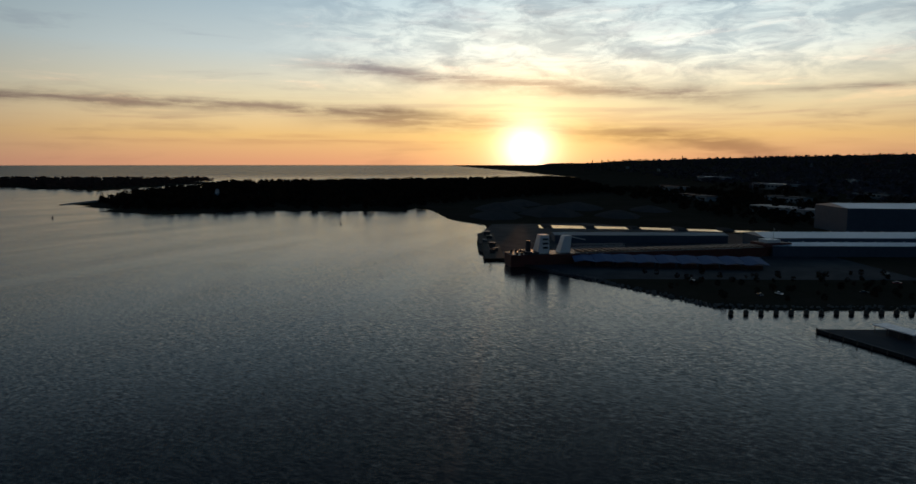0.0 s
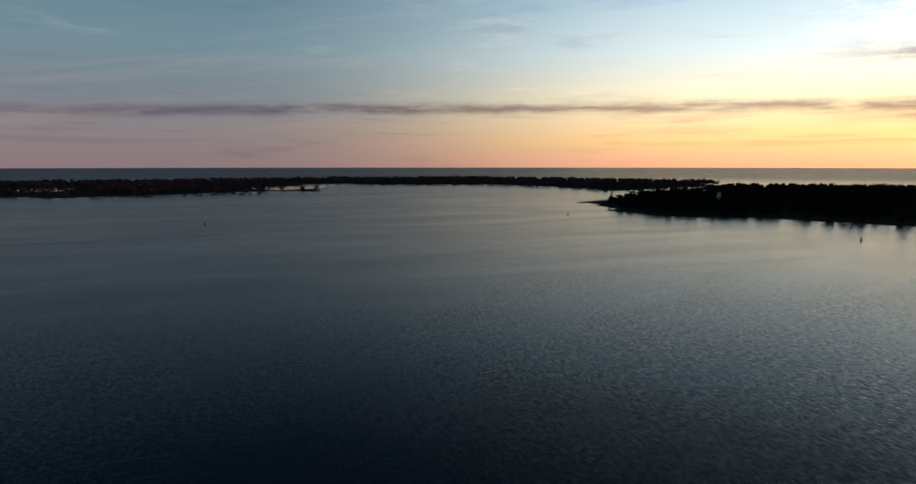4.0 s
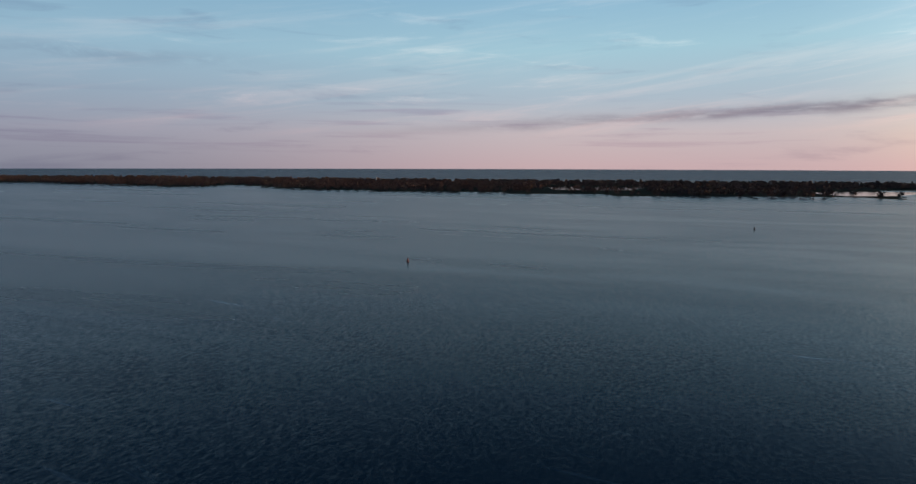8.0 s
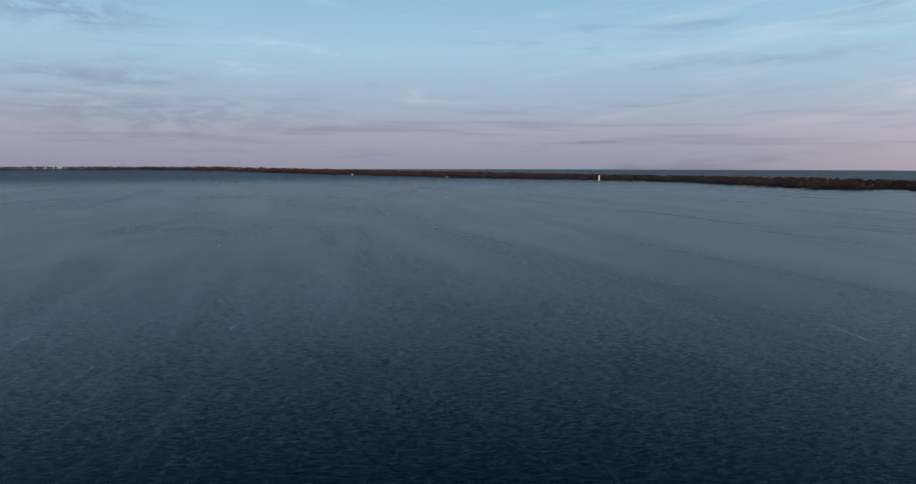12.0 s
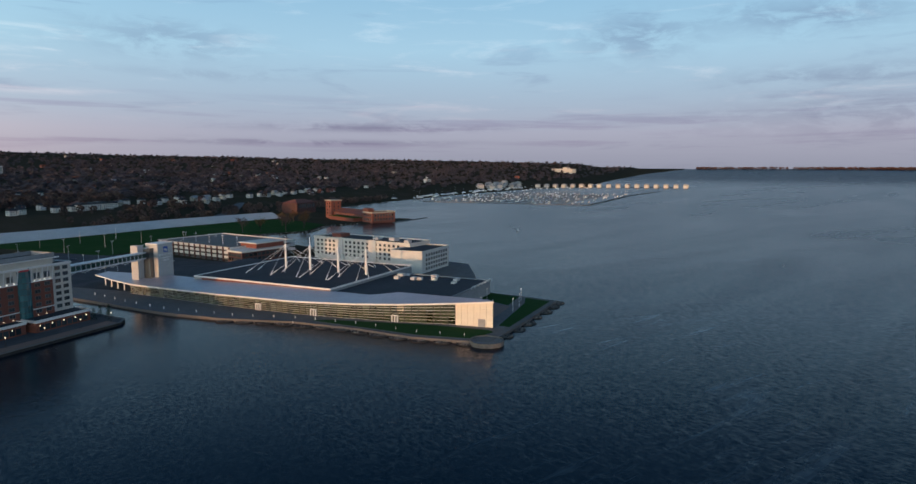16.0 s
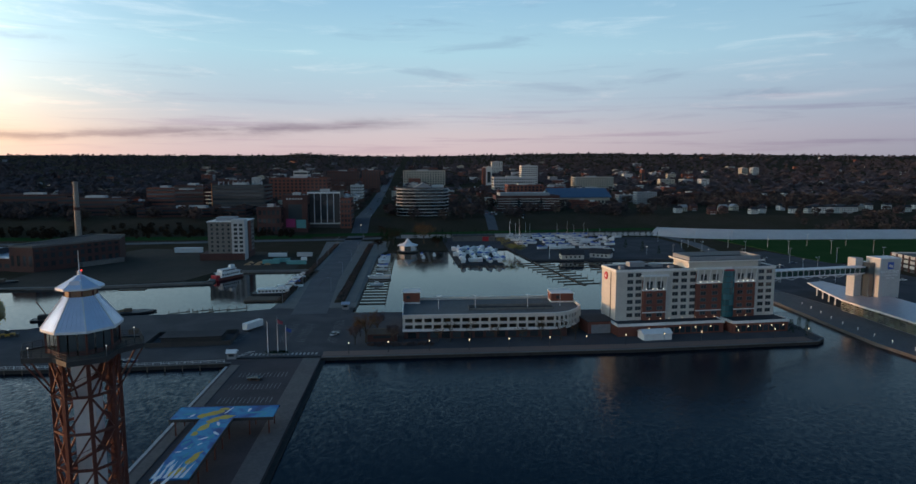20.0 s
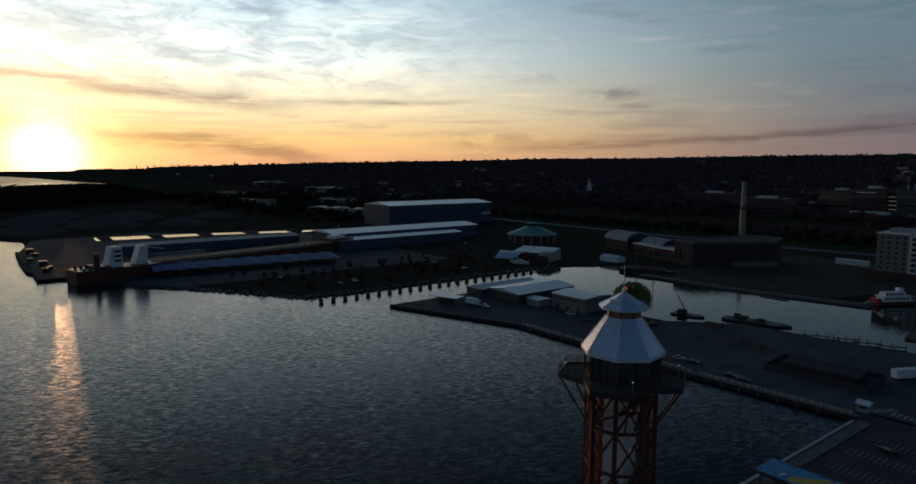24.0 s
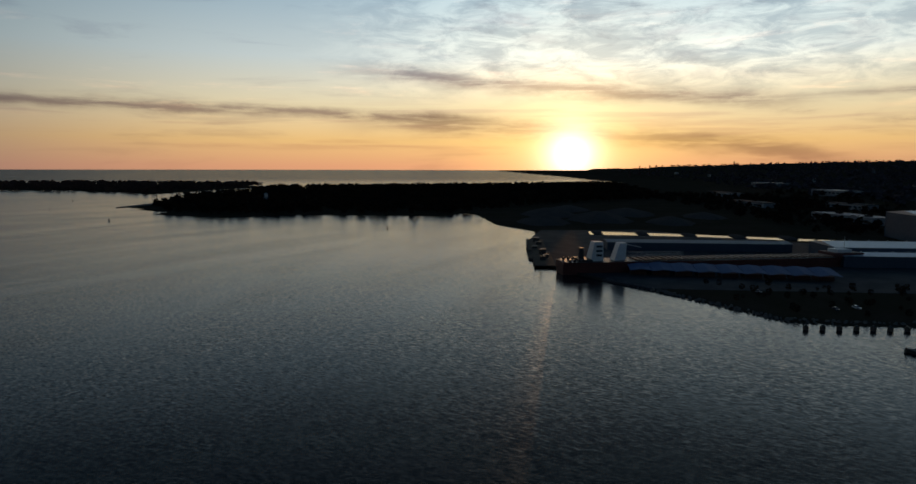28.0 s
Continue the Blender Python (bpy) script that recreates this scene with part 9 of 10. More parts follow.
    for i in range(4):
        part("gable", Mesh().gable(-w + 11.5 * i, -d, -w + 11.5 * i + 11, d, h, h + 4, "y"), GREY, t)
    office("tall_brick", "tall dark brick tower on the street", -111, 1250, -76, 1290, 66, DARK_BRICK, "punched", 10, 6)
    office("court_house", "broad pale civic building in the distance", -32, 1500, 71, 1540, 64, CREAM_DULL, "punched", 6, 16)
    office("far_block", "broad brown block in the distance", -215, 1500, -138, 1540, 63, DARK_BRICK, "punched", 7, 12)
    # banded round office building
    z = height_at(3, 710) - 0.5
    t = thing("banded_offices", "round-cornered office building with pale bands and dark glass", "office building", 3, 712, z)
    outline = [(-31, -14), (-24, -24), (-8, -28), (12, -28), (26, -22), (32, -10), (32, 14), (20, 26), (-22, 26), (-31, 14)]
    inner = [(x * 0.97, y * 0.97) for x, y in outline]
    part("glass_body", Mesh().prism(inner, -4, 33), GLASS_DARK, t, "dark glazed storeys")
    for i in range(9):
        part("floor_band", Mesh().prism(outline, 1.1 + 3.9 * i, 1.9 + 3.9 * i), GREY_PALE, t, "pale floor band")
    part("roof", Mesh().prism([(x * 0.96, y * 0.96) for x, y in outline], 33.6, 34.2), TAR, t)
    part("pediment", Mesh().gable(-10, -22, 12, 10, 34, 40, "y"), GREY, t, "grey rooftop gable")
    part("plant_room", Mesh().box(12, -14, 34, 26, 8, 37), GREY_PALE, t)
    # striped red garage, blue roofed arena and the blocks behind
    t, w, d, h = office("striped_garage", "red-brown garage with pale horizontal stripes", 102, 770, 187, 810, 34, DARK_BRICK, "plain", 1, 1)
    for i in range(5):
        for a, b in ((-w + 0.5, -14), (-11, 16), (19, w - 0.5)):
            part("pale_rail", Mesh().box(a, -d - 0.5, 3.5 + 3.2 * i, b, -d - 0.1, 4.1 + 3.2 * i), WHITE_STUCCO, t, "pale deck rail")
    part("upper_roof", Mesh().box(-w + 6, -d + 8, h, w - 12, d, h + 4), GREY, t)
    z = height_at(240, 900)
    t = thing("arena", "broad sports arena with a blue metal roof", "arena", 243, 905, z)
    part("wall", Mesh().box(-48, -25, -4, 46, 40, 12), CREAM_DULL, t)
    part("roof", Mesh().gable(-44, -27, 48, 42, 12, 25, "x", 1.0, 0.4), ARENA_BLUE, t, "blue standing seam roof")
    part("glass_end", Mesh().prism([(-56, -8), (-44, -14), (-44, 20), (-56, 14)], 2, 22, [(-47, 0), (-44, -2), (-44, 8), (-47, 6)]), GLASS_DARK, t, "glass pyramid end")
    pane_set(t, ("y", -25, -1), grid(-44, 44, 16, 2, 9, 1), 3.4, 4.5, GLASS_DARK)
    office("brick_annex", "orange-brown brick block behind the garage", 152, 1000, 212, 1040, 42, BRICK, "punched", 5, 9)
    office("arched_brick_hall", "orange-brown brick block with an arched hall", 215, 1010, 250, 1050, 38, BRICK, "punched", 4, 6)
    office("white_tower", "white slab tower with dark window columns", 217, 1250, 251, 1280, 75, WHITE_STUCCO, "punched", 12, 7)
    office("pale_office_block", "broad pale grey block at the tower's foot", 153, 1200, 236, 1240, 52, GREY_PALE, "punched", 5, 18)
    office("slim_tower", "slim white and brown slab tower", 160, 1400, 174, 1420, 73, WHITE_STUCCO, "plain", 1, 1)
    office("brown_slab_tower", "brown side of a slim slab tower", 152, 1402, 160, 1420, 71, BRICK, "punched", 10, 2)
    office("far_tower", "pale tower on the far hillside", 247, 2000, 282, 2030, 90, WHITE_STUCCO, "punched", 8, 6)
    office("apartment_block", "pale brown apartment block", 331, 1250, 412, 1290, 51, CREAM_DULL, "punched", 6, 16)
    office("orange_chimney_block", "slim orange brick tower in the trees", 562, 1500, 571, 1512, 66, BRICK, "plain", 1, 1)
    office("pale_high_rise", "pale high-rise flats in the trees", 928, 1700, 946, 1720, 69, CREAM_DULL, "punched", 8, 4)
    office("pale_high_rise_twin", "pale high-rise flats in the trees", 964, 1705, 981, 1725, 70, WHITE_STUCCO, "punched", 8, 4)
    office("library_annex", "long brown building at the town's east edge", -560, 820, -470, 850, 36, DARK_BRICK, "ribbon", 3)


def house_model(wall, roof, w, d, h):
    t = thing("house", "pitched-roof house among bare trees", "house", 0, 0, -90, group="town houses")
    part("wall", Mesh().box(-w / 2, -d / 2, -1.5, w / 2, d / 2, h), wall, t)
    part("roof", Mesh().gable(-w / 2, -d / 2, w / 2, d / 2, h, h + d * 0.36, "x", 0.5, 0.2), roof, t)
    part("chimney", Mesh().box(w * 0.2, -0.4, h, w * 0.2 + 0.8, 0.4, h + d * 0.36 + 1.0), BRICK, t)
    window_rows(t, [((f, s * e / 2, s), grid(-g / 2 + 0.6, g / 2 - 0.6, 3, 0.6, h - 0.2, 2)) for f, e, g in (("y", d, w), ("x", w, d)) for s in (-1, 1)], 1.1, 1.3, GLASS_DARK)
    part("porch", Mesh().box(-w * 0.3, -d / 2 - 1.8, -1.0, w * 0.3, -d / 2, 0.3).box(-w * 0.32, -d / 2 - 1.9, 2.4, w * 0.32, -d / 2, 2.6), WHITE_TRIM, t)
    return t


def build_houses():
    models = [tagged(house_model(WHITE_STUCCO, TAR, 9, 8, 5.6), "white house with a dark pitched roof among bare trees"), tagged(house_model(CREAM_DULL, GREY, 10, 9, 5.4), "cream house with a grey pitched roof among bare trees"),
        tagged(house_model(GREY_PALE, TAR, 8, 8, 6.0), "pale grey house with a dark roof among bare trees"), tagged(house_model(BRICK, DARK_BRICK, 10, 8, 5.6), "red-brick house with a brown roof among bare trees")]
    far_models = [joined(m, "house", m["label"], "house", "town houses") for m in models]
    rng = random.Random(17)
    spots = []
    for i in range(30):
        x = 330 + i * 27 + rng.uniform(-8, 8)
        spots.append((x, 705 + rng.uniform(-14, 30) + max(0, (x - 800) * 0.1)))
    for i in range(26):
        x = 340 + i * 30 + rng.uniform(-8, 8)
        spots.append((x, 752 + rng.uniform(-10, 16) + max(0, (x - 800) * 0.1)))
    for i in range(46):
        spots.append((rng.uniform(280, 1500), rng.uniform(760, 1500)))
    for i in range(40):
        spots.append((rng.uniform(-1500, -480), rng.uniform(760, 1600)))
    for i in range(34):
        a, r = radians(rng.uniform(-80, 70)), rng.uniform(1500, 3000)
        spots.append((-math.sin(a) * r, math.cos(a) * r))
    for x, y in spots:
        if inside_distance(np.array([x]), np.array([y]), UPLAND)[0] < 55 or abs(x + 60) < 30:
            continue
        copy_thing((models if math.hypot(x, y) < 1350 else far_models)[rng.choice((0, 0, 0, 1, 1, 2, 3))], pose(x, y, height_at(x, y), 0, 0, rng.choice((0, 90, 8, -10, 180)) + rng.uniform(-8, 8)))
    t = thing("terraced_houses", "row of pale townhouses with three front gables", "townhouses", 519, 703, height_at(519, 700) - 0.5)
    for i in range(3):
        o = part("unit", Mesh().box(-25 + 17 * i, -7, -2, -9.5 + 17 * i, 7, 8), WHITE_STUCCO, t)
        part("roof", Mesh().gable(-25 + 17 * i, -7, -9.5 + 17 * i, 7, 8, 11, "y"), TAR, o)
        pane_set(o, ("y", -7, -1), grid(-24.5 + 17 * i, -10 + 17 * i, 5, 0.5, 7.6, 3), 1.3, 1.3, GLASS_DARK)
    # far low sheds and stores, pale specks under the hills
    for i in range(70):
        a, r = radians(rng.uniform(-72, 80)), math.exp(rng.uniform(math.log(1300), math.log(4300)))
        x, y = -math.sin(a) * r, math.cos(a) * r
        if inside_distance(np.array([x]), np.array([y]), UPLAND)[0] < 80 or abs(x + 70) < 60:
            continue
        w, d, h = rng.uniform(5, 10) * (1 + r / 5000), rng.uniform(5, 9), rng.uniform(7, 12)
        s = thing("far_building", "pale low building among the far trees", "building", x, y, height_at(x, y), rng.uniform(-25, 25), group="far buildings")
        part("wall", Mesh().box(-w, -d, -3, w, d, h), rng.choice((WHITE_STUCCO, CREAM_DULL, GREY, BRICK, DARK_BRICK)), s)
        part("roof", Mesh().box(-w - 0.5, -d - 0.5, h, w + 0.5, d + 0.5, h + 0.8), rng.choice((GREY, TAR, TAR)), s)
        window_rows(s, [(("y", -d, -1), grid(-w + 1, w - 1, 6, 2, h - 1, 2))], w / 6, h * 0.18, GLASS_DARK)
        one = joined(s, "far_building", "pale low building among the far trees", "building", "far buildings")
        one.matrix_basis = s.matrix_basis.copy()
        for q in list(s.children):
            bpy.data.objects.remove(q)
        bpy.data.objects.remove(s)
    # lamps seen across the waking town
    post = thing("town_lamp", "tall street lamp with a lit head", "street lamp", -64, 620, height_at(-64, 620), group="town lamps")
    part("pole", Mesh().cyl(0, 0, -1, 9, 0.14, 0.09, 6), GREY, post)
    part("lamp_head", Mesh().box(-0.45, -0.2, 8.85, 0.45, 0.2, 9.1), LAMP_FAR, post)
    for i in range(54):
        a, r = radians(rng.uniform(-66, 84)), rng.uniform(620, 2600)
        x, y = -math.sin(a) * r, math.cos(a) * r
        if inside_distance(np.array([x]), np.array([y]), UPLAND)[0] > 40:
            copy_thing(post, pose(x, y, height_at(x, y)) @ Matrix.Scale(1 + r / 5200, 4))
    dark_post = thing("unlit_street_lamp", "slim grey street lamp, switched off, beside the street", "street lamp", -75.5, 262, 2.05, group="street lamps")
    part("pole", Mesh().cyl(0, 0, -0.4, 8, 0.12, 0.08, 6), GREY, dark_post)
    part("arm", Mesh().beam((0, 0, 7.9), (1.6, 0, 8.2), 0.09), GREY, dark_post)
    part("lamp_head", Mesh().box(1.4, -0.16, 8.1, 2.2, 0.16, 8.3), GREY, dark_post)
    for i in range(1, 10):
        copy_thing(dark_post, pose(-75.5 if i % 2 == 0 else -54.5, 262 + 30 * i, max(2.05, height_at(-60, 262 + 30 * i)), 0, 0, 0 if i % 2 == 0 else 180))
    for i in range(22):
        x, y = -62 + (4 if i % 2 else -4), 660 + 40 * i + rng.uniform(-12, 12)
        if i % 3:
            park(i, x, y, 90, height_at(-66, y) + 0.4, FAR_CARS)
    for i in range(40):
        x, y = 20 + rng.choice((0, 1)) * 26 + (i % 8) * 3.0 + 60, 690 + (i // 8) * 12
        if rng.random() < 0.6:
            park(i, x, y, 90, height_at(x, y) + 0.1, FAR_CARS)
    for i in range(60):
        x, y = 222 + (i % 12) * 6.5, 300 + (i // 12) * 18
        if rng.random() < 0.16:
            park(i, x, y, 0, 2.2)
    # tall lamps over the car parks, and the railing along the plaza's quay
    pole = thing("lot_lamp", "tall grey twin-armed car park lamp", "street lamp", 214, 300, 2.05, group="car park lamps")
    part("pole", Mesh().cyl(0, 0, -0.2, 11, 0.16, 0.1, 6), GREY_PALE, pole)
    part("arm", Mesh().beam((-1.4, 0, 10.9), (1.4, 0, 10.9), 0.12), GREY_PALE, pole)
    for sx in (-1.4, 1.4):
        part("lamp_head", Mesh().box(sx - 0.4, -0.2, 10.8, sx + 0.4, 0.2, 11.0), WHITE, pole)
    for i in range(23):
        x, y = 222 + (i % 5) * 36 + 9 * (i // 5 % 2), 330 + (i // 5) * 46
        if inside_distance(np.array([x]), np.array([y]), MAINLAND)[0] > 8:
            copy_thing(pole, pose(x, y, max(2.05, height_at(x, y)), 0, 0, 20))
    for x0, x1, y0, y1 in ((-210, -126, 157.6, 157.1), (-122, -76, 157.2, 159.8)):
        f = thing("quay_fence", "low white post-and-rail fence along the plaza's quay", "fence", 0, 0, 2.05)
        n = int((x1 - x0) / 2.6)
        for i in range(n + 1):
            u = i / n
            part("post", Mesh().box(x0 + (x1 - x0) * u - 0.07, y0 + (y1 - y0) * u + 0.6, 0, x0 + (x1 - x0) * u + 0.07, y0 + (y1 - y0) * u + 0.74, 1.15), WHITE, f)
        for z in (0.55, 1.05):
            part("rail", Mesh().beam((x0, y0 + 0.67, z), (x1, y1 + 0.67, z), 0.08), WHITE, f)
    # golden domed church
    z = height_at(-829, 922)
    c = thing("domed_church", "small church with a gilded onion dome on a white tower", "church", -829, 922, z, 20)
    part("nave", Mesh().box(-11, -7, -3, 11, 7, 8), WHITE_STUCCO, c)
    part("roof", Mesh().gable(-11, -7, 11, 7, 8, 12), TAR, c)
    part("tower", Mesh().box(-3.5, -10, -3, 3.5, -3, 20), WHITE_STUCCO, c)
    pane_set(c, ("y", -10, -1), [(0, 5), (0, 11), (0, 16.5)], 2.0, 3.2, GLASS_DARK)
    part("drum", Mesh().cyl(0, -6.5, 20, 25, 2.6, 2.4, 12), WHITE_STUCCO, c)
    dome = Mesh()
    prof = [(2.3, 25), (3.1, 26.2), (3.3, 27.4), (2.7, 28.8), (1.4, 30.2), (0.4, 31.6), (0.1, 34)]
    for (r0, z0), (r1, z1) in zip(prof, prof[1:]):
        dome.cyl(0, -6.5, z0, z1, r0, r1, 14)
    part("dome", dome, GOLD, c, "gilded onion dome")


FAR_CARS = [joined(m, "car", m["label"], "car", "parked cars") for m in CARS]
LAMP_STRIP = lit("lit_office_strip", (1.0, 0.93, 0.8), 0.35)
LAMP_FAR = lit("street_lamp_head", (1.0, 0.86, 0.66), 1.6)
COPPER_FIN = material("orange_metal_fin", (0.55, 0.2, 0.06), (0.45, 0.16, 0.05), 0.4, grain=1.0)
MAGENTA = material("magenta_poster", (0.4, 0.05, 0.16), (0.3, 0.04, 0.12), 0.7, grain=1.0)
ARENA_BLUE = material("blue_metal_roof", (0.08, 0.13, 0.2), (0.06, 0.1, 0.16), 0.45, metal=0.2, grain=0.5)
GOLD = material("gilding", (0.75, 0.5, 0.14), (0.65, 0.42, 0.12), 0.25, metal=0.9, grain=1.0)
build_downtown()
build_infill()
build_houses()

# ---- west shore: waterworks, yacht harbour, houses on the water ----
def build_west():
    t = thing("waterworks", "long red-brick waterworks with a square tower on the shore", "waterworks", 632, 345, 2.0, -24)
    part("end_block", Mesh().box(0, -2, -1, 34, 20, 12), BRICK, t, "red brick end block")
    part("end_parapet", ring_wall([(0, -2), (34, -2), (34, 20), (0, 20)], 11.6, 13.2, 0.5), CREAM_DULL, t)
    part("end_turret", Mesh().box(0, 8, 12, 9, 20, 17), BRICK, t)
    part("hall", Mesh().box(3, 20, -1, 30, 96, 8), BRICK, t, "long brick hall")
    part("hall_roof", Mesh().gable(3, 20, 30, 96, 8, 13, "y", 0.8), RED_ROOF, t, "red-brown tiled roof")
    tw = part("tower", Mesh().box(-1, 96, -1, 14, 111, 23), BRICK, t, "square brick tower")
    part("tower_cap", Mesh().box(-2, 95, 23, 15, 112, 24.2), CREAM_DULL, tw)
    framed_windows(t, ("y", -2, -1), grid(2, 32, 7, 1, 11.5, 2), 2.4, 3.4)
    framed_windows(t, ("x", 0, -1), grid(0, 18, 4, 1, 11.5, 2), 2.4, 3.4)
    framed_windows(t, ("x", 3, -1), grid(22, 94, 14, 2, 7.5, 1), 2.6, 3.6)
    pane_set(tw, ("x", -1, -1), grid(97, 110, 2, 4, 22, 4), 1.4, 2.4, GLASS_DARK)
    pane_set(tw, ("y", 96, -1), grid(0, 13, 2, 4, 22, 4), 1.4, 2.4, GLASS_DARK)
    part("low_wing", Mesh().box(-10, 26, -1, 3, 86, 4.5), BRICK, t)
    part("low_wing_roof", Mesh().box(-10.5, 25.5, 4.5, 3, 86.5, 5.0), LAWN, t, "grassed flat roof")
    solo("pump_jetty", Mesh().box(655, 324.5, -3, 742, 329.5, 1.2), STONE, "low stone jetty running out from the waterworks", "jetty")
    p = thing("pump_house", "dark arcaded pump house with a low hipped roof", "pump house", 735, 540, 8)
    part("wall", Mesh().box(-22, -14, -8, 22, 14, 9), DARK_BRICK, p)
    part("roof", Mesh().prism([(-24, -16), (24, -16), (24, 16), (-24, 16)], 9, 14, [(-10, -2), (10, -2), (10, 2), (-10, 2)]), RED_ROOF, p)
    pane_set(p, ("y", -14, -1), grid(-20, 20, 9, 1, 8, 1), 2.6, 5.5, GLASS_DARK)
    # yacht harbour: breakwater, pontoons, moored and stored boats
    solo("breakwater", Mesh().prism([(1088, 516), (1111, 189), (1118, 189), (1095, 516)], -3, 1.6), STONE, "long low stone breakwater of the yacht harbour", "breakwater")
    solo("breakwater", Mesh().prism([(1111, 186), (1530, 184), (1806, 157), (1806, 165), (1530, 192), (1111, 194)], -3, 1.6), STONE, "long low stone breakwater of the yacht harbour", "breakwater")
    rng = random.Random(23)
    for i in range(10):
        x = 1150 + i * 42
        finger_dock("finger_dock", "pontoon of the distant yacht harbour", x, 540, x + 6, 240, 14, 10)
        for j in range(9):
            if rng.random() < 0.7:
                boat(rng.choice(("cruiser", "wrapped", "sail", "cruiser")), x + rng.choice((-8, 12)), 255 + 31 * j + rng.uniform(-5, 5), rng.choice((0, 180)))
    for i in range(70):
        x, y = 1130 + rng.uniform(0, 800), rng.uniform(572, 618)
        cradle_boat(rng.choice(("sail", "wrapped", "wrapped", "tarped", "sail", "cruiser")), x, y, rng.uniform(0, 180), 3.0)
    for i in range(40):
        x, y = rng.uniform(1600, 2040), rng.uniform(400, 545)
        if inside_distance(np.array([x]), np.array([y]), MAINLAND)[0] > -40:
            boat(rng.choice(("sail", "cruiser", "sail")), x, y, rng.uniform(0, 180))
    # the crowd of far berths, too small to tell apart
    v, f, slots, mats = [], [], [], []
    for i in range(190):
        m = FAR_BOATS[rng.choice(("cruiser", "sail", "sail", "tarped", "wrapped", "cruiser"))].data
        place = pose(rng.uniform(1125, 1600), rng.uniform(200, 555), 0.9, 0, 0, rng.choice((0, 180)) + rng.uniform(-6, 6))
        base = len(v)
        v += [tuple(place @ p.co) for p in m.vertices]
        for q in m.polygons:
            f.append(tuple(base + e for e in q.vertices))
            mat = m.materials[q.material_index]
            if mat not in mats:
                mats.append(mat)
            slots.append(mats.index(mat))
    me = bpy.data.meshes.new("moored_boats")
    me.from_pydata(v, [], f)
    for mat in mats:
        me.materials.append(mat)
    me.polygons.foreach_set("material_index", slots)
    tagged(new("moored_boats", me), "crowd of small white boats at the far berths", "boats", kind="stuff")
    finger_dock("finger_dock", "outer pontoon of the distant yacht harbour", 1600, 540, 1606, 330, 10, 10)
    finger_dock("finger_dock", "outer pontoon of the distant yacht harbour", 1700, 520, 1706, 330, 10, 10)

    def condo():
        t = thing("water_house", "three-storey cream house with steep gables on the water", "house", 0, 0, -95, group="houses on the water")
        part("wall", Mesh().box(-9, -8, -2, 9, 8, 9), CREAM, t)
        part("roof", Mesh().gable(-9, -8, 9, 8, 9, 14.5, "y", 0.6), GREY, t)
        part("cross_gable", Mesh().gable(-9.6, -4, 9.6, 4, 9, 13.5, "x", 0.3), GREY, t)
        window_rows(t, [(("x", s * 9, s), grid(-7, 7, 3, 0.5, 8.8, 3)) for s in (-1, 1)] + [(("y", -8, -1), grid(-8, 8, 4, 0.5, 8.8, 3))], 1.8, 1.7, GLASS_DARK)
        part("balcony", Mesh().box(-7, -9.6, 2.8, 7, -8, 3.1).box(-7, -9.6, 5.8, 7, -8, 6.1), WHITE, t)
        return t

    c0 = condo()
    line = [(1960, 560), (2030, 470), (2085, 380), (2108, 300), (2120, 235), (2128, 170), (2128, 120)]
    for i in range(17):
        x, y = along(line, i / 16)
        copy_thing(c0, pose(x, y, 2.2, 0, 0, 85 + rng.uniform(-8, 8)) @ Matrix.Scale(0.8, 4))
    for i in range(12):
        x, y = 1700 + 26 * i, 640 + rng.uniform(-20, 20)
        copy_thing(c0, pose(x, y, height_at(x, y), 0, 0, rng.uniform(0, 180)))
    t = thing("hill_hospital", "long pale building on the wooded bluff", "building", 3150, 810, height_at(3150, 810), 60)
    part("wall", Mesh().box(-75, -12, -4, 75, 12, 20), CREAM, t)
    part("upper_wall", Mesh().box(-35, -10, 20, -5, 10, 27), CREAM, t)
    window_rows(t, [(("y", -12, -1), grid(-72, 72, 24, 2, 19, 5))], 3.2, 1.9, GLASS_DARK)
    solo("far_jetty", Mesh().box(3300, 500, -2, 3700, 512, 2.0), STONE, "low distant jetty with moored boats", "jetty")
    for i in range(16):
        boat("sail" if i % 2 else "cruiser", 3300 + 24 * i, 494 + rng.uniform(-8, 0), 90)


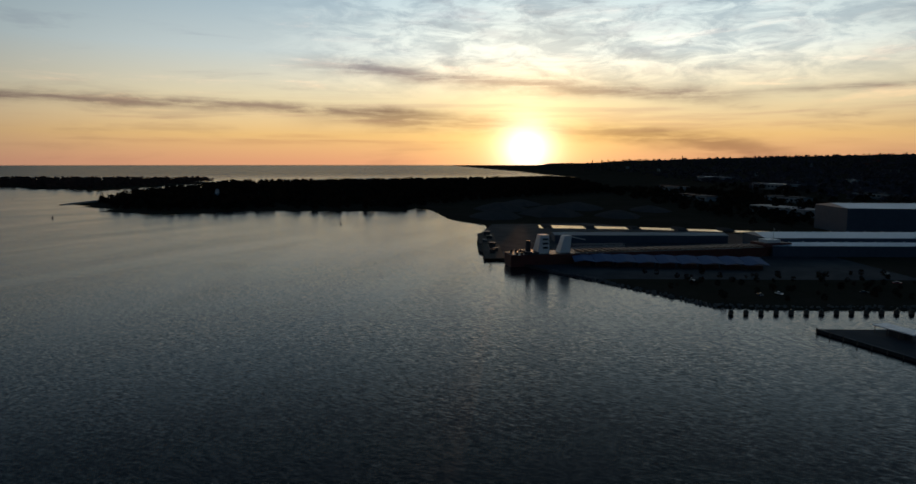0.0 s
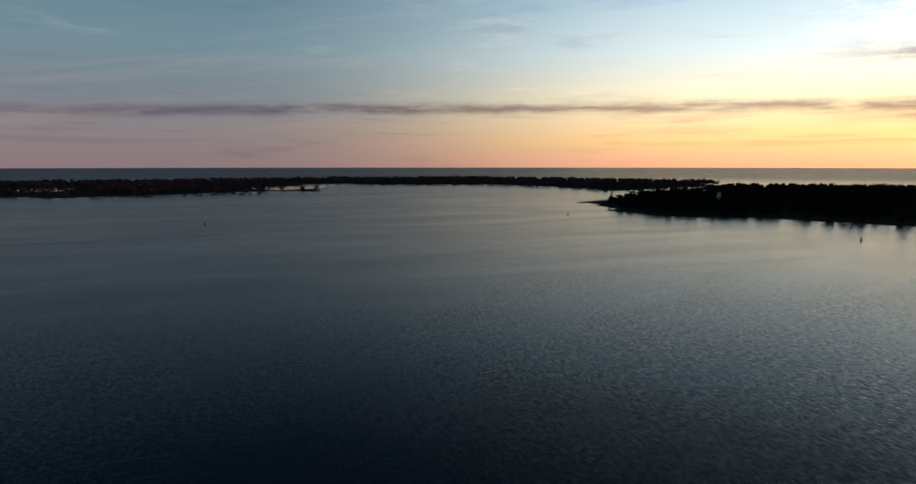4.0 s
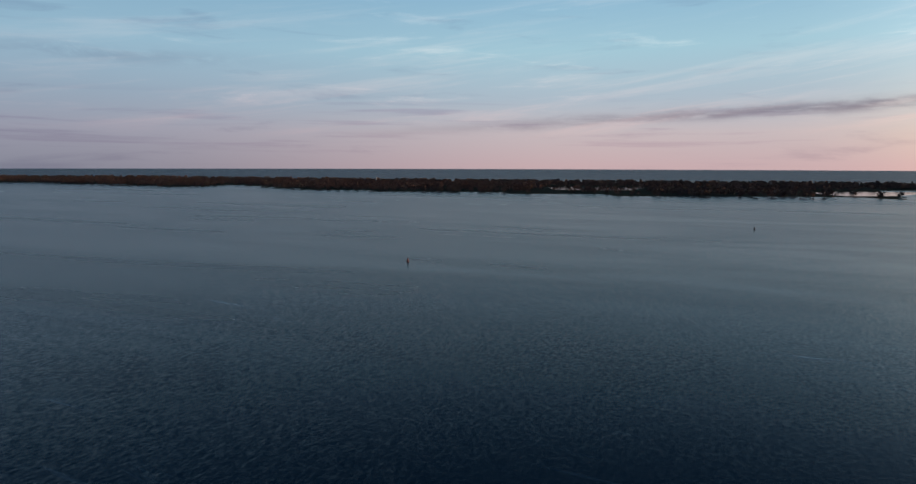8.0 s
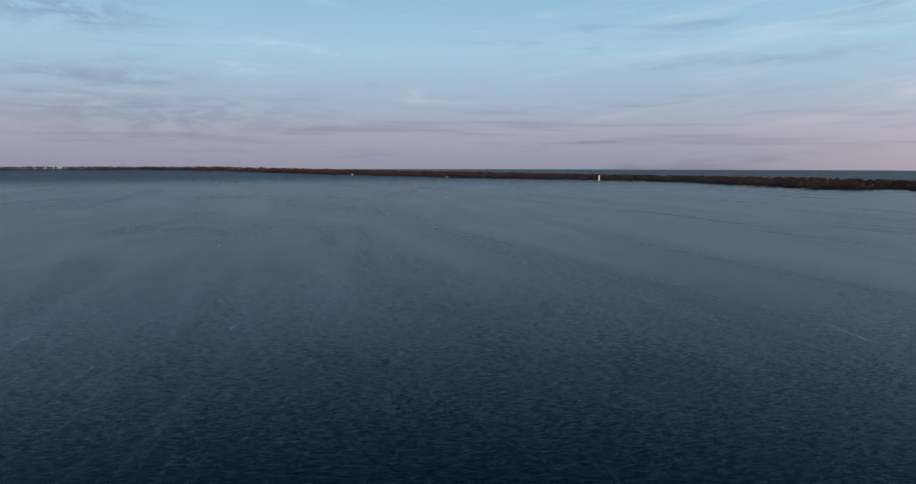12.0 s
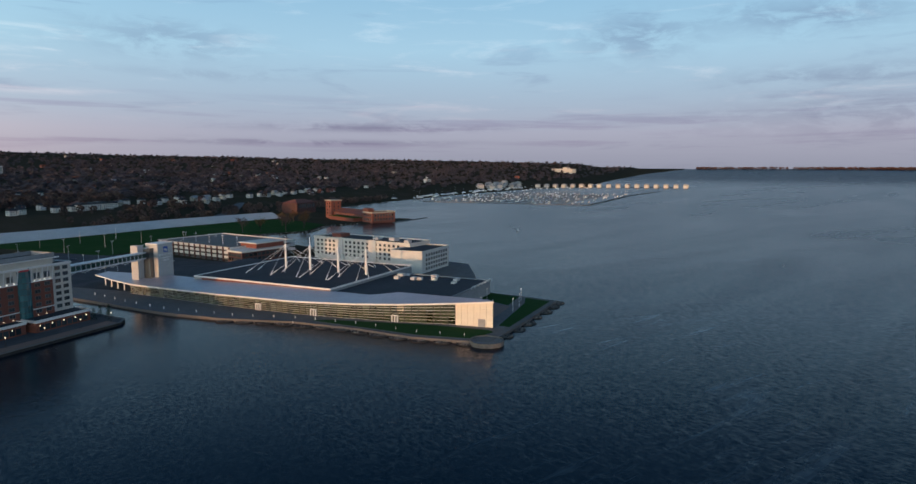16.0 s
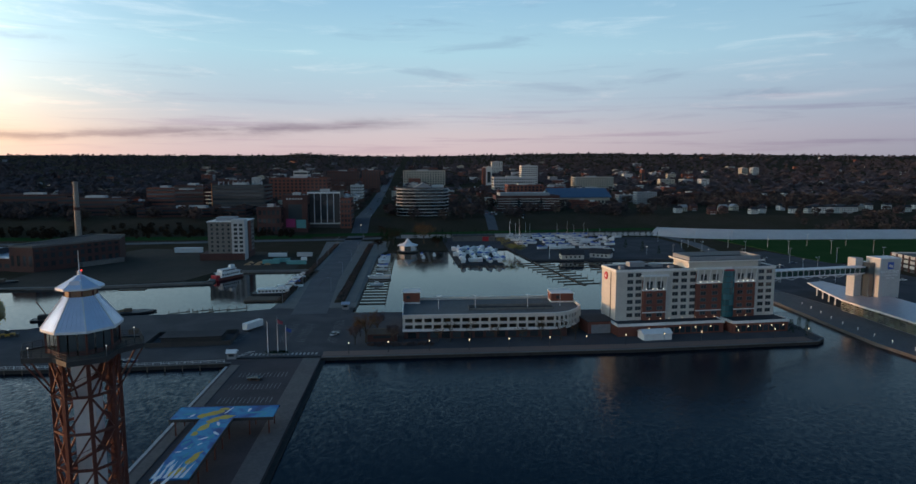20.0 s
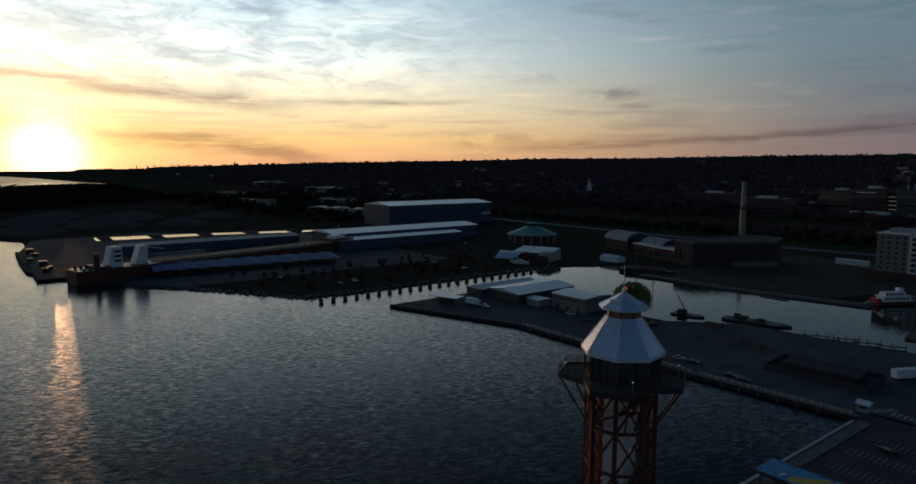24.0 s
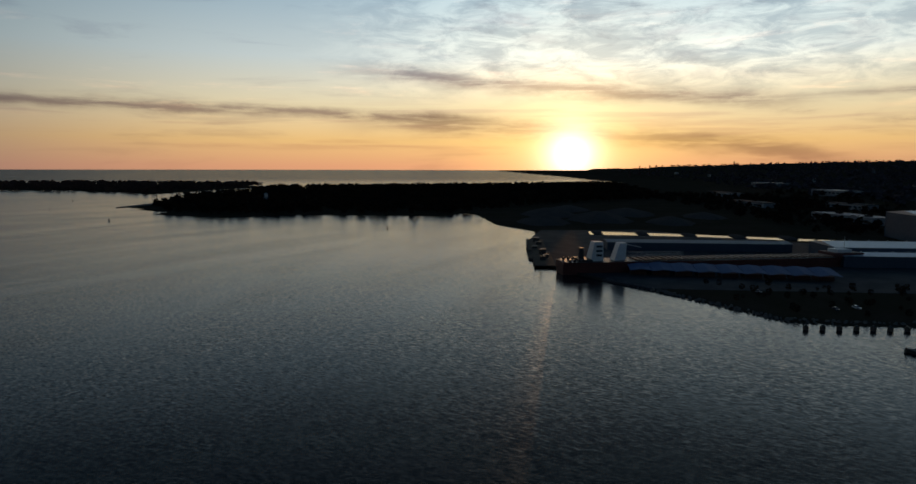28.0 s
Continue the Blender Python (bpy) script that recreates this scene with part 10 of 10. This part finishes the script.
def build_peninsula():
    def pillar(name, label, x, y, h, r):
        t = thing(name, label, "tower", x, y, height_at(x, y))
        part("shaft", Mesh().cyl(0, 0, -1, h, r, r * 0.7, 10), WHITE, t)
        part("lantern", Mesh().cyl(0, 0, h, h + r * 1.2, r * 0.9, 0.2, 10), WHITE, t)

    pillar("white_lighthouse", "slim white tower over the peninsula's trees", 330, -2520, 23, 2.2)
    pillar("stone_monument", "pale stone monument on the wooded shore", 2080, -2350, 20, 4.5)
    for x, y in ((2900, -2020), (-1640, -880), (3500, -1730)):
        t = thing("shore_hut", "small pale hut on the peninsula shore", "hut", x, y, height_at(x, y))
        part("wall", Mesh().box(-7, -5, -1, 7, 5, 4), WHITE_STUCCO, t)
        part("roof", Mesh().gable(-7, -5, 7, 5, 4, 7), TAR, t)
    # station and dredging crane on the east point
    s = thing("coast_station", "white coast station with a lookout tower among dark trees", "station", -1230, -500, height_at(-1230, -500), 30)
    part("wall", Mesh().box(-14, -8, -1, 14, 8, 7), WHITE_STUCCO, s)
    part("roof", Mesh().gable(-14, -8, 14, 8, 7, 12), GREY, s)
    part("lookout", Mesh().box(-3, -3, 7, 3, 3, 17), WHITE_STUCCO, s)
    part("lookout_roof", Mesh().prism([(-4, -4), (4, -4), (4, 4), (-4, 4)], 17, 20, [(-0.3, -0.3), (0.3, -0.3), (0.3, 0.3), (-0.3, 0.3)]), GREY, s)
    pane_set(s, ("x", 14, 1), grid(-7, 7, 3, 1, 6.5, 2), 1.6, 1.6, GLASS_DARK)
    c = thing("dredging_crane", "small lattice crane standing at the sandy point", "crane", -1160, -684, 1.6, 40)
    part("cab", Mesh().box(-5, -4, -0.5, 5, 4, 7), DARK_STEEL, c)
    part("jib", Mesh().beam((4, 0, 6), (-24, 6, 15), 0.9), LOADER_YELLOW, c, "yellow jib")
    part("gantry", Mesh().beam((-3, -3, 7), (2, 0, 17), 0.6).beam((5, 3, 7), (2, 0, 17), 0.6).beam((2, 0, 17), (12, 3, 6), 0.4), DARK_STEEL, c)
    setting("sand_spit", Mesh().prism([(-1066, -706), (-1050, -694), (-1120, -640), (-1200, -660), (-1190, -715)], -2, 1.3, [(-1070, -704), (-1056, -694), (-1120, -646), (-1196, -664), (-1186, -712)]), SAND, "pale sandy spit at the channel mouth", "sand")
    # stacks on the eastern skyline
    for x, y, h in ((-3760, 640, 50), (-3740, 690, 56), (-3726, 742, 56), (-3600, 1160, 40)):
        k = thing("factory_stack", "tall thin factory chimney on the skyline", "chimney", x, y, height_at(x, y) - 2, group="skyline stacks")
        part("shaft", Mesh().cyl(0, 0, 0, h, 4.0, 2.6, 10), DARK_BRICK, k)
        part("rim", Mesh().cyl(0, 0, h - 2, h, 3.2, 3.2, 10), CONCRETE, k)
    for x, y, w, d, h in ((-1250, 420, 60, 16, 8), (-1400, 640, 50, 20, 10), (-1180, 560, 45, 14, 9), (-900, 420, 55, 16, 9), (-850, 520, 70, 20, 11), (-1650, 500, 50, 18, 10), (-1900, 700, 60, 20, 11), (-1050, 640, 40, 14, 8)):
        t = thing("works_building", "low grey works building behind the shipyard", "factory building", x, y, height_at(x, y), 12, group="works buildings")
        part("wall", Mesh().box(-w, -d, -3, w, d, h), GREY, t)
        part("roof", Mesh().box(-w - 0.5, -d - 0.5, h, w + 0.5, d + 0.5, h + 0.8), TAR if x % 100 else GREY, t)
        window_rows(t, [(("y", -d, -1), grid(-w + 3, w - 3, 8, 2, h - 1, 1))], w / 7, h * 0.3, GLASS_DARK)


def build_buoys():
    def buoy(colour, label):
        t = thing("buoy", label, "buoy", 0, 0, -98, group="channel buoys")
        part("float", Mesh().cyl(0, 0, -0.6, 0.7, 1.1, 1.0, 12), colour, t)
        part("cage", Mesh().cyl(0, 0, 0.7, 3.0, 0.75, 0.3, 8), colour, t)
        part("top_mark", Mesh().cyl(0, 0, 3.0, 3.6, 0.35, 0.15, 8), DARK_STEEL, t)
        return t

    dark, red = buoy(HULL_DARK, "dark steel channel buoy on the water"), buoy(HULL_RED, "red steel channel buoy on the water")
    for k, (x, y) in enumerate(((-13, -510.6), (-379, -770), (-815, -548), (-748, -165), (-1010, -780), (-1230, -900))):
        copy_thing(dark if k % 2 else red, pose(x, y, 0.8, 0, 0, 40 * k))
    b = boat("cruiser", 628, 152, 205)
    tagged(b, "small dark motor boat crossing the bay")
    wake = Mesh()
    for s in (-1, 1):
        wake.face((630, 152 + s * 0.4, 0.9), (668, 170 + s * 5.5, 0.9), (668, 170 + s * 7.0, 0.9))
    solo("wake", wake, PAINT, "thin pale wake behind the small boat", "wake", kind="stuff")


RED_ROOF = material("red_brown_tiles", (0.2, 0.07, 0.05), (0.14, 0.055, 0.04), 0.8, grain=1.0)
build_west()
build_peninsula()
build_buoys()

# ---- single trees, hedges and shrubs close by ----
def near_tree(name, label, x, y, h, spread_r, mat, seed, limbs=7, twigs=520, leaf=0.34, bare=0.3):
    """Tapered trunk, forking limbs and a loose crown of many small clumps."""
    rng = np.random.RandomState(seed)
    t = thing(name, label, "tree", x, y, max(2.0, height_at(x, y)))
    trunk = Mesh().cyl(0, 0, -0.3, h * 0.42, h * 0.03, h * 0.018, 8)
    tips = []
    for i in range(limbs):
        a = 2 * math.pi * i / limbs + rng.uniform(-0.4, 0.4)
        z0 = h * rng.uniform(0.25, 0.42)
        q = (spread_r * 0.6 * math.cos(a), spread_r * 0.6 * math.sin(a), h * rng.uniform(0.55, 0.8))
        trunk.beam((0, 0, z0), q, h * 0.014)
        tips.append(q)
        for _ in range(3):
            b = a + rng.uniform(-0.8, 0.8)
            e = (q[0] + spread_r * 0.35 * math.cos(b), q[1] + spread_r * 0.35 * math.sin(b), q[2] + h * rng.uniform(0.05, 0.2))
            trunk.beam(q, e, h * 0.006)
            tips.append(e)
    trunk.beam((0, 0, h * 0.4), (0.1, 0, h * 0.9), h * 0.012)
    tips.append((0, 0, h * 0.9))
    part("trunk", trunk, BARK, t)
    crown = Mesh()
    for _ in range(twigs):
        c = np.array(tips[rng.randint(len(tips))]) + rng.normal(size=3) * np.array([spread_r * 0.24, spread_r * 0.24, h * 0.08])
        u = rng.normal(size=3)
        u /= np.linalg.norm(u)
        w = np.cross(u, rng.normal(size=3))
        w /= np.linalg.norm(w)
        s = leaf * rng.uniform(0.5, 1.3)
        crown.face(c - u * s, c + w * s * 0.5, c + u * s, c - w * s * 0.5)
    part("crown", crown, mat, t)
    return t


def conifer(x, y, h, seed):
    rng = np.random.RandomState(seed)
    t = thing("conifer", "small dark green conifer on the shore lawn", "tree", x, y, max(2.0, height_at(x, y)), group="conifers")
    part("trunk", Mesh().cyl(0, 0, -0.2, h * 0.9, h * 0.02, 0.03, 6), BARK, t)
    m = Mesh()
    for _ in range(330):
        z = rng.uniform(0.1, 1.0)
        a, r = rng.uniform(0, 6.28), (1 - z) * h * 0.24 * math.sqrt(rng.uniform(0.2, 1)) + 0.05
        c = np.array([r * math.cos(a), r * math.sin(a), z * h])
        o = np.array([math.cos(a), math.sin(a), -0.35])
        s = np.array([-math.sin(a), math.cos(a), 0])
        q = h * 0.05 * rng.uniform(0.6, 1.3)
        m.face(c, c + s * q * 0.5 + o * q, c + o * q * 1.8, c - s * q * 0.5 + o * q)
    part("crown", m, EVERGREEN, t)
    return t


def hedge(name, label, x0, y0, x1, y1, h, count, mat, seed):
    rng, m = np.random.RandomState(seed), Mesh()
    for _ in range(count):
        c = np.array([rng.uniform(x0, x1), rng.uniform(y0, y1), 2.1 + h * rng.uniform(0.05, 1) ** 0.7])
        u, w = rng.normal(size=3), rng.normal(size=3)
        s = 0.28 * rng.uniform(0.5, 1.3)
        m.face(c - u * s, c + w * s, c + u * s, c - w * s)
    solo(name, m, mat, label, "hedge", kind="stuff")


def weeping_willow(x, y, h, r, seed):
    """A broad dome of hanging leafy strands round a short forked trunk."""
    rng = np.random.RandomState(seed)
    t = thing("willow_tree", "broad willow in yellow-green young leaf on the quay", "tree", x, y, 2.0)
    trunk = Mesh().cyl(0, 0, -0.3, h * 0.3, 0.55, 0.4, 8)
    for i in range(9):
        a, q = 0.7 * i, rng.uniform(0.35, 0.7) * r
        knee = (q * 0.5 * math.cos(a), q * 0.5 * math.sin(a), h * rng.uniform(0.5, 0.62))
        trunk.beam((0, 0, h * 0.27), knee, 0.3).beam(knee, (q * math.cos(a), q * math.sin(a), h * rng.uniform(0.72, 0.92)), 0.16)
    part("trunk", trunk, BARK, t)
    crown = Mesh()
    for _ in range(560):
        a, u = rng.uniform(0, 6.283), math.sqrt(rng.uniform(0.02, 1))
        top = h * (0.62 + 0.38 * math.sqrt(max(0, 1 - u * u))) * rng.uniform(0.88, 1.02)
        drop = h * (rng.uniform(0.48, 0.62) if u > 0.45 else rng.uniform(0.15, 0.45))
        sx, sy = r * u * math.cos(a), r * u * math.sin(a)
        for k in range(10):
            f = (k + rng.uniform(0, 1)) / 10
            c = np.array([sx * (1 + 0.05 * f) + rng.normal() * 0.22, sy * (1 + 0.05 * f) + rng.normal() * 0.22, max(0.8, top - drop * f)])
            o = np.array([rng.normal(), rng.normal(), -1.2]) * 0.3
            w = np.array([-o[1], o[0], 0.1]) * 0.6
            crown.face(c - o, c + w, c + o, c - w)
    part("crown", crown, WILLOW, t)


def build_trees():
    weeping_willow(-199, 222, 14.5, 9.0, 51)
    for k, (x, y, h, m) in enumerate(((-27, 184, 12, BUD), (-31, 181, 8, WOOD_BROWN), (-23, 196, 9, WOOD_BROWN), (-16, 182, 7, WOOD_BROWN), (-30, 193, 7, BUD))):
        near_tree("quay_tree", "young budding tree beside the restaurant", x, y, h, h * 0.3, m, 60 + k)
    for k, x in enumerate((2, 7, 15, 25, 36, 44, 52, 58)):
        near_tree("street_tree", "slim budding tree in front of the garage", x, 182.0, 6.5 + (k * 7 % 4) * 0.8, 2.0, BUD, 80 + k, limbs=5, twigs=260, leaf=0.2)
    for k, (x, y, h) in enumerate(((152, 186, 6), (156, 181, 7.5), (158, 190, 6), (128, 188, 4))):
        conifer(x, y, h, 100 + k)
    for k in range(13):
        conifer(168 + 5.5 * k, 560 - 1.2 * k, 6 + (k * 5 % 4), 120 + k)
    for k in range(9):
        conifer(24 + 6 * k, 562, 6 + (k * 3 % 4), 140 + k)
    for k, (x, y, h) in enumerate(((20, 544, 11), (14, 530, 12), (8, 545, 10), (-6, 552, 12), (-24, 500, 9), (-32, 520, 11), (-38, 545, 12), (22, 520, 8), (-30, 480, 8), (160, 505, 8), (168, 496, 9), (176, 470, 8), (183, 448, 9), (190, 430, 7), (100, 560, 9), (92, 556, 8))):
        conifer(x, y, h, 240 + k)
    near_tree("yard_willow", "pale grey-green willow on the boatyard's edge", 74, 436, 9, 6.5, WILLOW, 192, twigs=1200, leaf=0.4)
    near_tree("red_maple", "round reddish budding tree by the pavilion", 2, 520, 17, 8, BUD, 160, twigs=1100, leaf=0.5)
    for k, (x, y, h) in enumerate(((-30, 492, 11), (-26, 512, 12), (-28, 536, 13), (-36, 555, 13), (-20, 548, 11), (12, 488, 9), (14, 500, 9), (-38, 478, 8))):
        near_tree("bank_tree", "dark tree on the bank beside the street", x, y, h, h * 0.4, WOOD_DARK if k % 2 else EVERGREEN, 170 + k, twigs=700, leaf=0.42)
    near_tree("yard_willow", "pale budding willow on the boatyard point", 70, 470, 10, 6, WILLOW, 190, twigs=700)
    near_tree("yard_willow", "pale budding willow on the boatyard point", 76, 452, 8, 5, BUD, 191, twigs=600)
    for k, (x, y, h) in enumerate(((505, 372, 17), (520, 385, 18), (540, 376, 15), (470, 400, 16), (488, 392, 14), (562, 392, 16), (585, 410, 15), (600, 440, 14), (556, 420, 15))):
        near_tree("lagoon_tree", "tall bare brown tree beside the lagoon", x, y, h, h * 0.33, BUD if k % 3 else WOOD_BROWN, 200 + k, twigs=800, leaf=0.45)
    hedge("bed_shrubs", "low brown shrubs in the street planting beds", -79.3, 264, -75.8, 518, 1.1, 1800, WOOD_BROWN, 31)
    hedge("bed_shrubs_side", "low brown shrubs in the street planting beds", -48.8, 264, -44.2, 518, 1.1, 1800, WOOD_BROWN, 32)
    hedge("quay_shrubs", "brown shrubs along the garage front", -26, 177, 0, 180.5, 1.0, 500, WOOD_BROWN, 33)
    rng = np.random.RandomState(77)
    p = np.stack([rng.uniform(-700, -130, 260), rng.uniform(575, 640, 260)], 1)
    wood("bluff_scrub", p, rng.uniform(4, 8, 260), MID_TREES, WOOD_DARK, "dark scrub on the bluff's slope", 41, 1.2)
    p = np.stack([rng.uniform(430, 1100, 240), rng.uniform(560, 660, 240)], 1)
    p = p[inside_distance(p[:, 0], p[:, 1], MAINLAND) > 15]
    wood("park_scrub", p, rng.uniform(6, 12, len(p)), MID_TREES, WOOD_BROWN, "brown trees on the park's bank", 42, 1.2)
    p = np.stack([rng.uniform(-420, -335, 90), rng.uniform(95, 300, 90)], 1)
    wood("yard_scrub", p, rng.uniform(2, 4.5, 90), MID_TREES, WOOD_DARK, "dark scrub on the yard's shore", 43, 1.2)
    p = np.stack([rng.uniform(-1700, -720, 700), rng.uniform(300, 620, 700)], 1)
    p = p[(p[:, 1] > 200 - p[:, 0] * 0.05)]
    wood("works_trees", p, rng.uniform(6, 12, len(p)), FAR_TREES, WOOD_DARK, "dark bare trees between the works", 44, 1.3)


build_trees()
